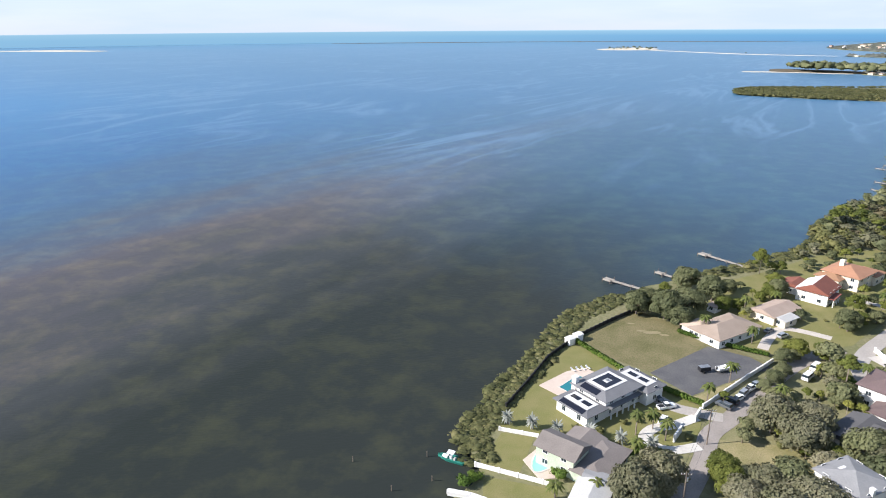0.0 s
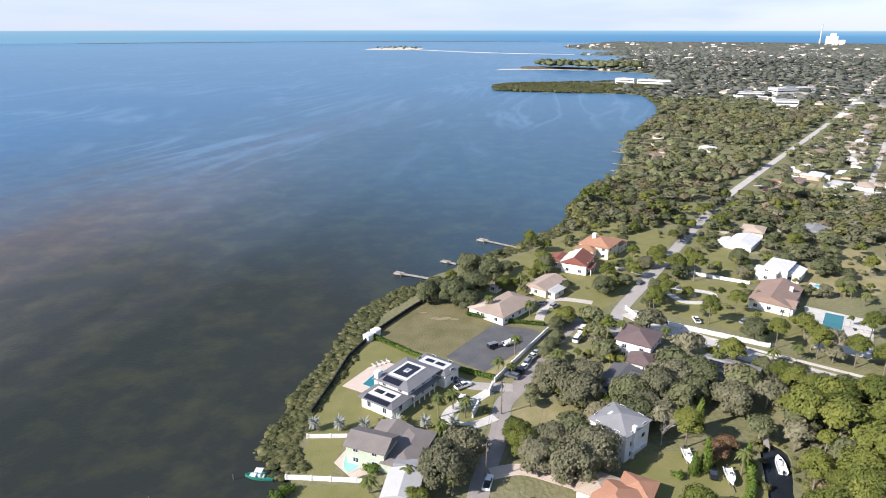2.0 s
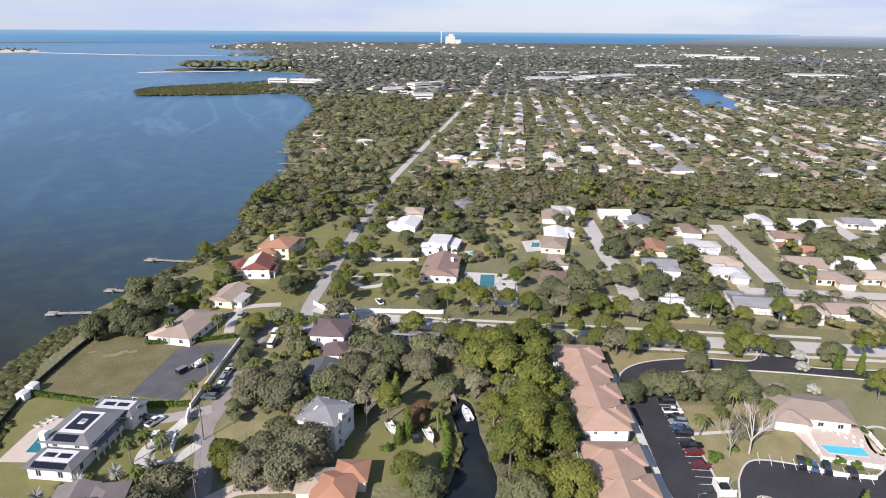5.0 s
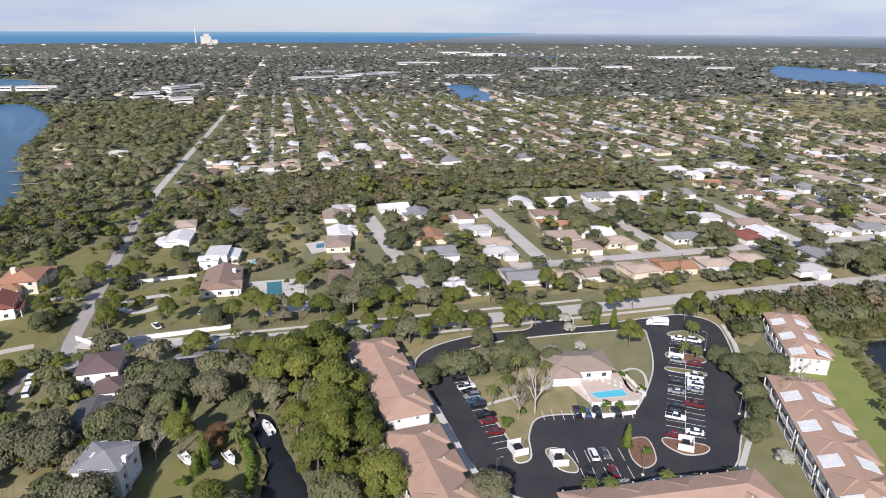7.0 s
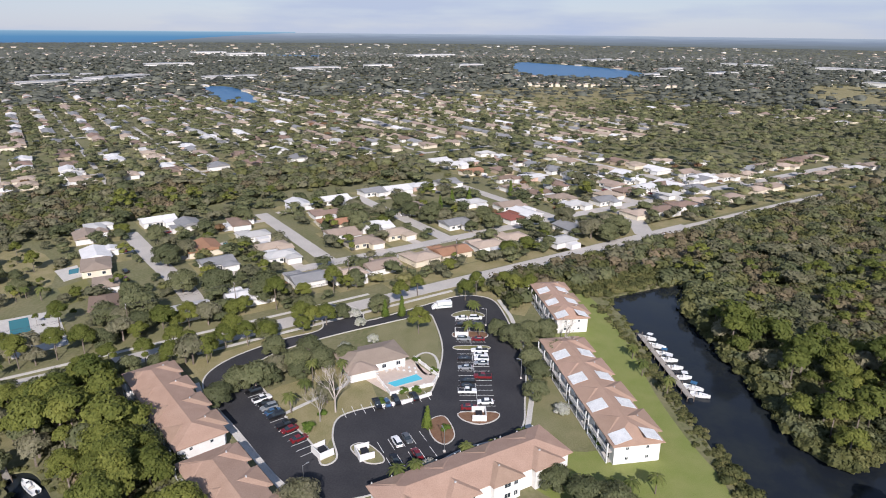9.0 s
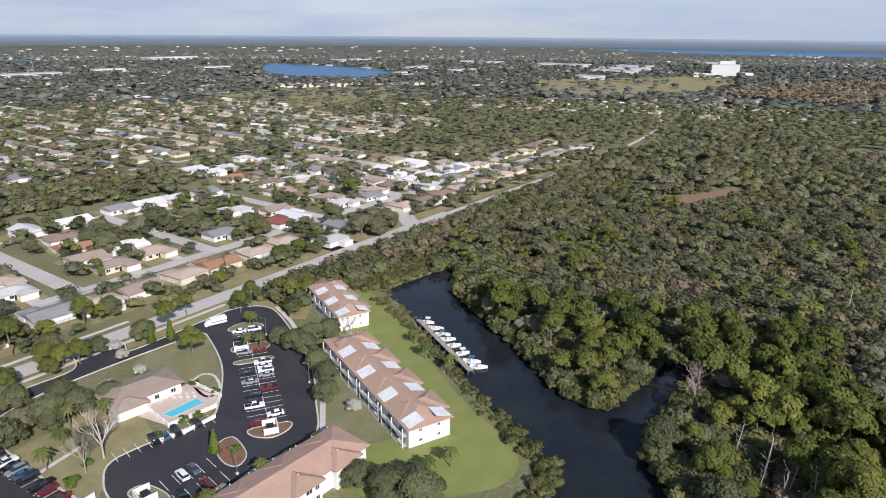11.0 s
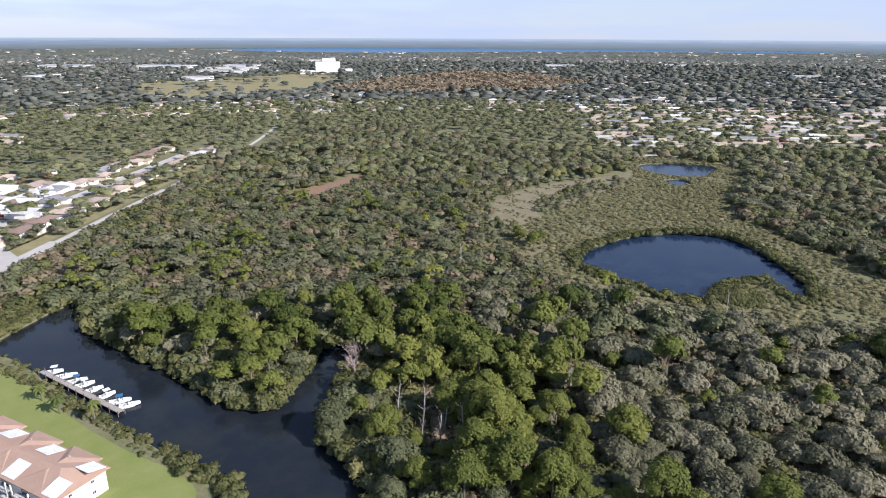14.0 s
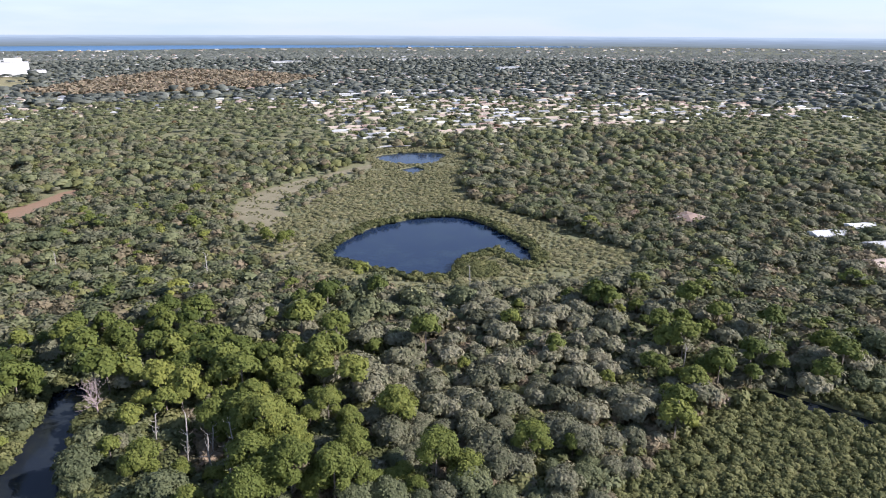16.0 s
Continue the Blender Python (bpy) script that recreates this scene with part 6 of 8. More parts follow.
for k in range(4):
    part("column", box_bm(-5.5 + k * 2.2, -5.2 + k * 2.2, -7.4, -7.1, 0, 3.2), TRIM, gabled)
part("porch_roof", box_bm(-6.2, 2.4, -7.7, -5.3, 3.2, 3.4), ROOF["red"], gabled)
terr = house(147, 257, GRID, (dict(L=16, W=14, h=5.6, roof="terracotta", pitch=0.32), dict(x=9, y=-4, L=9, W=8, h=4.0, roof="terracotta", pitch=0.32), dict(x=-8, y=3, L=8, W=9, h=4.2, roof="terracotta", pitch=0.32)), "large house with terracotta tiled hip roofs", wall=CREAM)
chimney(terr, -1.5, 2.5, 5.6, 9.6, CREAM, 1.8)
big = house(184, 187, GRID - 2, (dict(L=23, W=14, h=3.6, roof="brown", kind="gable", pitch=0.36), dict(x=-7, y=-3, L=8, W=10, h=3.4, roof="brown", kind="gable", pitch=0.34)), "long white house with brown gabled roof")
chimney(big, 3, -4.5, 3.5, 6.4, WHITE, 1.2)
house(205, 209, GRID - 5, (dict(L=13, W=9, h=5.6, roof="white", kind="flat", over=0.3), dict(x=2, y=-5, L=11, W=7, h=3.4, roof="white", kind="gable", pitch=0.25), dict(x=-6, y=3, L=6, W=8, h=4.4, roof="white", kind="gable", pitch=0.25)), "white modern house with flat and pitched roofs")
house(247, 173.5, GRID - 6, (dict(L=17, W=11, h=3.2, roof="taupe", pitch=0.28),), "cream bungalow with taupe hip roof", wall=CREAM)
house(228, 157, GRID - 6, (dict(L=13, W=9, h=3.2, roof="taupe", pitch=0.3),), "white bungalow with taupe roof by a cul-de-sac")
house(209, 145, GRID - 8, (dict(L=15, W=11, h=3.2, roof="brown", pitch=0.28),), "bungalow with broad brown hip roof", wall=TAN_WALL)
house(207, 112, V, (dict(L=14, W=9, h=3.3, roof="pale", kind="gable", pitch=0.24),), "white bungalow with pale flat-pitched roof at the road end")
pool(((195, 174), (199, 169), (185, 157), (181, 162)), POOL_TEAL, ((192, 181), (206, 163), (181, 141), (169, 152)), CONCRETE, "estate pool with green water and pale deck")
pool(((240, 182), (246, 186), (249, 183), (243, 179)), POOL_DARK, ((233, 179), (244, 191), (252, 186), (240, 175)), CONCRETE, "small pool behind a bungalow")
pool(((286, 133), (289, 135.5), (291.5, 133), (288.5, 130.5)), POOL, ((283, 133), (289, 138), (294, 133), (288, 128)), CONCRETE, "bright blue garden pool")
pool(((210.5, 196), (213.5, 197.5), (215.5, 193.5), (212.5, 192)), POOL, ((208, 197), (213, 200), (218, 193), (213, 190)), CONCRETE, "light blue garden pool among palms")

# walls, hedges and fences of the gardens
hedge(((29, 199), (45, 174.5), (60.5, 160.5)), 1.5, 1.7, "long clipped green hedge beside the villa")
hedge(((66, 207), (74, 200), (90, 191)), 1.3, 1.5, "clipped hedge behind the asphalt yard")
hedge(((106.5, 106.5), (99.5, 97.5), (91, 91)), 2.0, 2.4, "tall rough hedge along the creek")
hedge(((27, 128), (40, 141), (47, 137)), 1.2, 1.1, "low clipped garden hedge by the villa drive")
wall_line(((60, 159.5), (78, 176.5), (90, 187.5)), 1.4, 0.25, text="white wall along the asphalt yard")
wall_line(((-2, 131), (8, 127.5), (15, 125)), 1.1, text="white wall round a waterside lawn")
wall_line(((4, 146), (14, 143.5)), 1.0, text="white wall between two gardens")
wall_line(((15, 143), (24, 138), (36, 135), (44, 134)), 1.2, text="white wall behind silver palms")
wall_line(((125, 196), (125, 188), (141, 170.5), (155, 156)), 1.5, text="long white estate wall along the road", posts=5)
wall_line(((170, 222), (187, 205)), 1.3, text="white estate wall in the trees")
wall_line(((48, 143.5), (51, 148)), 2.0, 0.4, text="white gate wall of the villa drive")
wall_line(((56, 153), (58.5, 157)), 2.0, 0.4, text="white gate wall of the villa drive")
wall_line(((-8, 121), (-3, 120), (6, 116)), 0.9, 1.2, text="white concrete sea wall")
wall_line(((6, 157), (13, 171), (20, 186), (28, 197), (33, 203), (45, 215), (57, 226)), 1.3, 0.14, mat=DARK, name="fence", text="dark solid shoreline fence above the mangroves", posts=2.4)
fence_line([(200, 122), (205, 116), (214, 104), (240, 72), (276, 28), (306, -10)], height=1.6, gap=4, text="tall dark fence along the main road")

# drives
road("driveway", rounded(((47, 166), (52, 160), (57, 157.5), (64, 155)), 4, closed=False), 4.4, "greyish paved drive of the villa", mat=WORN_ROAD, z=0.11, category="drive", verge=0.3)
road("driveway", rounded(((57, 155), (50, 151), (44, 149), (41, 144), (46, 140), (54, 142)), 4, closed=False), 3.2, "curved pale drive before the villa", mat=CONCRETE, z=0.12, category="drive", verge=0.2)
road("driveway", rounded(((45, 120), (53, 119.5), (61, 113), (68, 107)), 4, closed=False), 4.2, "tan drive to a tiled house", mat=PAVER, z=0.10, category="drive", verge=0.3)
road("driveway", rounded(((116, 205), (104, 212), (96, 205), (90, 196)), 4, closed=False), 3.4, "pale drive to a bungalow", mat=DRIVE, z=0.1, category="drive", verge=0.3)
road("driveway", rounded(((152, 225), (145, 236), (136, 236)), 4, closed=False), 3.4, "pale drive to gabled houses", mat=DRIVE, z=0.1, category="drive", verge=0.3)
road("driveway", rounded(((150, 212), (160, 206), (166, 200), (158, 194), (150, 197), (150, 206)), 4), 3.0, "round pale estate drive", mat=CONCRETE, z=0.1, category="drive", verge=0.3)
road("pavement", [plan(214.5, b) for b in (-40, 0, 60, 110)], 1.6, "pale pavement beside the main road", mat=CONCRETE, z=0.10, category="pavement", verge=0.0)
road("pavement", [plan(199.5, b) for b in (40, 90, 140)], 1.6, "pale pavement beside the main road", mat=CONCRETE, z=0.10, category="pavement", verge=0.0)
fountain = group_at("fountain", 157, 201)
part("basin", tube_bm((0, 0, 0), (0, 0, 0.5), 1.8, 1.8, 16), CONCRETE, fountain)
part("pedestal", tube_bm((0, 0, 0.5), (0, 0, 1.5), 0.3, 0.2, 8), CONCRETE, fountain)
part("bowl", tube_bm((0, 0, 1.5), (0, 0, 1.8), 0.4, 0.8, 12), CONCRETE, fountain)
tagged(fountain, "round stone fountain in a drive circle", "fountain")

# sheds by the shore
for x, y in ((28, 196.5), (31, 199.5)):
    house(x, y, GRID, (dict(L=2.6, W=2.4, h=2.3, roof="white", kind="gable", pitch=0.3, over=0.15, windows=0),), "small white garden shed by the shore", category="shed", name="shed", clear=0.3)
house(84, 226, GRID, (dict(L=4, W=3.5, h=2.5, roof="taupe", kind="hip", over=0.4, windows=1),), "small boathouse at the dock foot", category="shed", name="boathouse", clear=0.3)

# houses among the far woods
hx, hy = plan(-241, 271)
house(hx, hy, GRID + 20, (dict(L=15, W=9, h=4.6, roof="brown", pitch=0.4), dict(x=-6, y=-6, L=9, W=8, h=4.0, roof="brown", pitch=0.4)), "large brown-roofed house deep in the woods", wall=TAN_WALL, clear=2)
for a, b, L, rf in ((-290, 228, 18, "white"), (-300, 205, 16, "pale"), (-277, 186, 17, "tan"), (-318, 232, 15, "white")):
    hx, hy = plan(a, b)
    house(hx, hy, GRID - 10, (dict(L=L, W=10, h=3.4, roof=rf, kind="gable", pitch=0.25),), "pale-roofed house at the edge of the woods", clear=7)
# docks and boats on the bay
dock((62, 245), (52, 253.5), 1.5, (4, 3.5))
dock((81, 255.5), (75, 262), 1.5, (4, 3))
dock((113, 272), (101, 287), 1.5, (4.5, 4))
for p, q in (((257, 400), (243, 420)), ((295, 467), (282, 487)), ((305, 488), (293, 497)), ((329, 517), (315, 526)), ((268, 430), (257, 442))):
    dock(p, q, 1.8, None, "distant wooden dock on piles")
boat(-8, 134, 160, 7.0, True, HULL_GREEN, "green and white motorboat moored off the shore", z=-0.6, cover=HULL)
for x, y in ((-32, 132), (-21, 122), (-14, 135), (-12, 126)):
    tagged(part("mooring_post", tube_bm((0, 0, -2.5), (0, 0, 0.8), 0.12, 0.1, 6), POLE, None, at=pose(x, y, 0)), "grey timber mooring post in the bay", "mooring post", "mooring posts")
# creek and lawn boats
boat(114, 105, 60, 6.8, False, HULL, "white cabin boat in a narrow creek", z=-0.5)
for x, y, t in ((93, 112, 250), (98, 103, 245)):
    trailer_under(x, y, t)
    boat(x, y, t, 6.0, False, HULL, "white motorboat on a trailer on the lawn", z=0.95)
car(95.4, 105.5, 240, "black", "suv")
dock((121, 118), (115, 111), 1.4, None, "short wooden creek dock")

# ---- the apartment estate ----
apartment(143.5, 85.5, 45, 4, 11.2, 11.5, "two-storey apartments with tan tiled roof", balcony=1)
apartment(106.5, 50.5, 45, 4, 11.2, 11.5, "two-storey apartments with tan tiled roof by the woods", balcony=1)
apartment(124.5, 3.5, 126, 4, 11.5, 11.5, "two-storey apartments with tan roof at the drive end", balcony=-1)
apartment(166, -28, 15.5, 4, 14.2, 12.0, "two-storey canal-side apartments with white roof patches", patches=True, balcony=1)
apartment(226, -22, 14, 3, 11.0, 11.0, "two-storey canal-side apartments beside the main road", patches=True, balcony=1)

OUTER = rounded(((117, 36), (121, 47), (140, 66), (156, 82), (166, 87), (178, 84), (192, 73), (201, 62), (209, 63), (216, 67), (223, 57), (217, 50), (211, 47), (219, 37), (230, 25), (238, 15), (237, 4), (224, -2), (189, -9), (164, -9), (148, -7), (139, 7), (128, 17), (120, 26)), 5)
INNER = rounded(((169, 76), (162, 68), (148, 56), (136, 44.5), (129, 40.5), (132, 37.5), (141, 41), (150, 41), (157, 31), (163, 20), (170, 17.5), (192, 17.5), (213, 22.5), (219, 26), (213, 35), (200, 53), (188, 67), (178, 74)), 5)
CLEAR_LINES.append((OUTER + OUTER[:1], 3.5))
CLEAR_AREAS.append(INNER)
CLEAR_AREAS.append([(131, 196), (159, 217), (186, 207), (215, 200), (232, 184), (205, 150), (181, 140), (157, 164)])
CLEAR_AREAS.append([(148, -10), (190, -14), (222, -6), (262, -24), (248, -40), (130, -56), (118, -30)])
lot = sheet("parking_lot", OUTER, ASPHALT, z=0.06, holes=[INNER], label="fresh black asphalt drive and car park", category="car park")
CLEAR_AREAS += [[(233, 20), (237, 6), (222, -1), (160, -8), (146, -4), (140, 8), (128, 18), (120, 28), (119, 40), (128, 40), (142, 40), (152, 36), (163, 18), (215, 22)]]
CLEAR_LINES += [([(122, 44), (142, 62), (160, 80), (172, 82), (190, 68), (204, 52), (220, 34), (228, 22)], 4.0)]
for loop in (OUTER, INNER):
    tagged(strip("kerb", loop + loop[:1], 0.45, CONCRETE, z=0.2, thick=0.22, label="pale concrete kerb round the car park", category="kerb"), kind="structure")
strip("pavement", [(116, 34), (119, 46.5), (139, 66.5), (155, 83), (162, 88)], 1.6, CONCRETE, z=0.1, label="pale footpath behind the kerb", category="footpath")
strip("pavement", [(150, -9.5), (165, -11), (190, -11), (222, -4.5), (236, 0)], 1.5, CONCRETE, z=0.1, label="pale footpath behind the kerb", category="footpath")
strip("pavement", [(149, 57), (158, 50), (166, 44), (171, 43)], 1.2, CONCRETE, z=0.1, label="pale path over the lawn to the clubhouse", category="footpath")
strip("pavement", rounded(((175, 20), (179, 17.5), (187, 19.5), (189, 23), (185, 25.5), (178, 23)), 5), 0.8, CONCRETE, z=0.1, label="curving garden path", category="footpath")

LINE_MESH = {}
PAINTS = {"w": "white", "s": "silver", "b": "black", "r": "red", "u": "blue", "g": "grey", "n": "green", "t": "tan"}


def stalls(p, q, n, depth, side, pattern, flip=0):
    """A row of marked stalls from p to q, n of them, opening to one side, with the cars that stand in it."""
    p, q = Vector(p), Vector(q)
    d = (q - p) / n
    e = d.normalized()
    nrm = Vector((-e.y, e.x)) * side
    turn = math.degrees(math.atan2(nrm.y, nrm.x))
    if depth not in LINE_MESH:
        bm = box_bm(0, depth, -0.07, 0.07, 0, 0.012)
        me = bpy.data.meshes.new("stall_line")
        bm.to_mesh(me)
        bm.free()
        me.materials.append(PAINT)
        LINE_MESH[depth] = me
    for k in range(n + 1):
        c = p + d * k
        adopt("stall_line", LINE_MESH[depth], lot, at=pose(c.x, c.y, 0.064, 0, 0, turn))
    for k, letter in enumerate(pattern[:n]):
        if letter not in PAINTS:
            continue
        c = p + d * (k + 0.5) + nrm * (depth * 0.5 + float(rng.uniform(-0.3, 0.3)))
        car(c.x, c.y, turn + (180 if (k * 7 + flip) % 3 else 0) + float(rng.uniform(-2, 2)), PAINTS[letter], ("sedan", "suv", "sedan", "suv", "sedan", "pickup")[(k * 5 + flip) % 6], "cars in the apartment car park")


stalls((158, 71.5), (131.5, 46.5), 14, 5.0, 1, "b.wbsub.br.r..", 1)
stalls((149.5, 39.5), (161, 17.8), 9, 4.8, 1, "...bub.b.", 2)
stalls((133.5, 25.5), (139.5, 15.5), 4, 4.8, -1, "b.r.", 0)
stalls((139.5, 28.9), (145.5, 18.9), 4, 4.8, -1, ".wg.", 4)
AX0, AX1 = Vector((218.0, 10.7)), Vector((156.5, 3.9))
for i, (k0, k1, left, right) in enumerate(((0, 4, "w.b.", "w.b."), (6, 8, "s.", "r."), (9, 22, "..b.s..bbw..r", "wwws..r....w.")) ):
    a, b = AX0.lerp(AX1, k0 / 22), AX0.lerp(AX1, k1 / 22)
    stalls(a[:], b[:], k1 - k0, 5.0, -1, left, i)
    stalls(a[:], b[:], k1 - k0, 5.0, 1, right, i + 3)
    strip("stall_line", [(a.x, a.y), (b.x, b.y)], 0.12, PAINT, z=0.075, thick=0.012, parent=lot)


def planter(points, mat, text):
    loop = rounded(points, 4)
    root = sheet("planting_island", loop, mat, z=0.19, depth=0.16, label=text, category="planting island", kind="structure")
    strip("kerb", loop + loop[:1], 0.3, CONCRETE, z=0.22, thick=0.18, parent=root)
    return root


def spot(k, off):
    c = AX0.lerp(AX1, k / 22)
    e = (AX1 - AX0).normalized()
    return (c.x - e.y * off, c.y + e.x * off)


planter([spot(-2.2, 0), spot(-1.2, 5.2), spot(-0.2, 5), spot(-0.2, -5), spot(-1.2, -5.2)], LAWN, "kerbed grass island at the car park's end")
planter([spot(4.3, -5), spot(4.3, 5), spot(5.8, 5), spot(5.8, -5)], MULCH, "kerbed island with a refuse yard")
planter([spot(8.1, -5), spot(8.1, 5), spot(8.9, 5), spot(8.9, -5)], LUSH, "kerbed grass strip across the car park")
planter([spot(22.2, -5), spot(22.2, 5), spot(23.4, 4.6), spot(24.2, 0), spot(23.4, -4.6)], MULCH, "kerbed island at the car park's near end")
planter([(138.5, 33.5), (136, 35), (131, 30), (131.5, 26), (134, 26.5), (138, 30.5)], LAWN, "rounded kerbed island beside the drive")
planter([(150, 17), (153, 13), (145, 9.5), (140.5, 11.5), (143, 15)], MULCH, "kerbed island with mulch and evergreens")
bin_yard(133.5, 41.5, 45), bin_yard(134, 31, 30), bin_yard(*spot(22.9, 0), 186), bin_yard(*spot(5, -3), 96)
for x, y, t in ((120, 42, -45), (137.5, 11.5, 30), (212, 4, 90), (176, -8, 90)):
    lamp_post(x, y, t)
# long white box trailer
trailer = group_at("box_trailer", 225, 20.5, 0.06, 110)
part("box", box_bm(-3, 2.6, -1.15, 1.15, 0.7, 3.0, bevel=0.05), HULL, trailer)
part("cab", loft_bm([(2.7, 1.0, 0.9, 0.5, 2.3), (3.6, 1.0, 0.8, 0.5, 2.2), (4.6, 0.95, 0.8, 0.5, 1.2)]), HULL, trailer)
part("stripe", box_bm(-2.9, 2.5, -1.17, 1.17, 1.5, 1.8), CAR_PAINT["green"], trailer)
for wx in (-2, 3.4):
    for wy in (-1.0, 1.0):
        part("wheel", tube_bm((wx, wy - 0.12, 0.42), (wx, wy + 0.12, 0.42), 0.42, 0.42, 10), RUBBER, trailer)
tagged(trailer, "white box truck with teal stripe at the kerb", "truck")

# clubhouse and pool
house(179.5, 39, 122, (dict(L=19, W=11, h=3.5, roof="taupe", pitch=0.28, over=1.0, windows=2), dict(x=5.5, y=5, L=8, W=7, h=3.2, roof="taupe", pitch=0.28, over=0.8, windows=1)), "white clubhouse with wide taupe hip roof", category="clubhouse")
pool(((168.5, 32), (175, 23.8), (172, 21.3), (166.5, 29)), POOL, ((171, 40), (176.5, 37), (184, 27), (174, 17.5), (169, 18.5), (162.5, 29.5)), PAVER, "bright blue clubhouse pool on a tan deck")
wall_line(((176, 38.5), (162, 29.5), (168.8, 18), (174, 17), (184.5, 26)), 1.1, 0.2, text="low white wall round the pool deck", posts=3.5)
wall_line(((155, 32), (158, 25), (163.5, 17.8)), 1.0, 0.25, text="white wall behind the parked cars", posts=4)
for k in range(6):
    lounger(178 - k * 0.3 - 0.9, 33 - k * 1.9 + 0.6, 200)
    lounger(179.8 - k * 0.4, 34.2 - k * 1.9, 200)
for k in range(3):
    t = group_at("patio_table", 172.5 + k * 2.2, 35.6 - k * 2.6, 0.1)
    part("tabletop", tube_bm((0, 0, 0.7), (0, 0, 0.75), 0.6, 0.6, 12), TRIM, t)
    part("pedestal", tube_bm((0, 0, 0), (0, 0, 0.7), 0.06, 0.06, 6), TRIM, t)
    tagged(t, "round white patio table by the pool", "table", "patio tables")

# canal landing with moored boats
dock((211, -49.5), (170, -56.5), 1.8, None, "long weathered canal dock with mooring posts")
for i, (x, y) in enumerate(((209, -52.5), (203.5, -54), (198, -55), (194, -55.8), (189, -56.5), (183, -57.8), (177, -59), (173, -60))):
    boat(x, y, 254 + (i * 37) % 31 - 14, 4.7 + (i * 29) % 5 * 0.3, i % 3 != 1, HULL, "white motorboat moored stern-on at the canal dock", cover=CANVAS if i % 4 == 2 else HULL)

# vehicles elsewhere
for x, y, t, c, f in ((74, 167.5, 45, "silver", "suv"), (71.5, 164.8, 40, "white", "sedan"), (66, 160.5, 130, "grey", "suv"), (68.5, 163, 130, "black", "suv"), (76.5, 170, 40, "white", "pickup"), (79, 172.5, 40, "silver", "sedan"),
        (50, 159, 20, "white", "pickup"), (46.3, 168.5, -50, "black", "suv"), (47.5, 152.5, 60, "white", "sedan"), (48.5, 163.5, -55, "grey", "sedan"), (97, 209, 40, "grey", "sedan"), (144, 217.5, 41, "grey", "suv"), (144, 180, 70, "white", "pickup"), (160, 174, 10, "silver", "suv"),
        (162, 172, 10, "black", "suv"), (43, 116.5, 60, "white", "pickup"), (118, 158, 40, "red", "sedan"), (220, 62, -50, "grey", "suv"), (262, 10, 130, "black", "sedan"), (100, 205, 35, "silver", "suv"), (196, 262, 41, "white", "sedan"), (210, 268, 41, "black", "suv"), (238, 155, 44, "red", "sedan"), (246, 160, 44, "black", "suv")):
    car(x, y, t, c, f, z=0.1)
for x, y in ((96, 177.5), (101, 183.5)):
    car(x, y, 45, "white", "van", z=0.1)
boat(73, 180.8, 20, 5.6, False, HULL, "white boat on a trailer in the asphalt yard", z=0.95)
trailer_under(73, 180.8, 20)
dark_box = group_at("utility_trailer", 66.5, 180, 0.06, 15)
part("box", box_bm(-1.7, 1.7, -0.9, 0.9, 0.5, 1.9, bevel=0.06), DARK, dark_box)
part("roof_panel", box_bm(-1.65, 1.65, -0.85, 0.85, 1.9, 1.96), STEEL, dark_box)
for wy in (-1.0, 1.0):
    part("wheel", tube_bm((-0.4, wy - 0.12, 0.35), (-0.4, wy + 0.12, 0.35), 0.35, 0.35, 10), RUBBER, dark_box)
tagged(dark_box, "black enclosed cargo trailer in the asphalt yard", "trailer")

# poles and wires
POLES = [(43, 118), (56, 143), (131, 190), (162, 160.5), (193, 127), (216, 98), (246, 62), (280, 20)]
for x, y in POLES:
    utility_pole(x, y, 40 if y < 150 and x > 100 else 0)
for (ax, ay), (bx, by) in zip(POLES[2:], POLES[3:]):
    wires((ax, ay, 0), (bx, by, 0))
wires((43, 118, 0), (56, 143, 0))

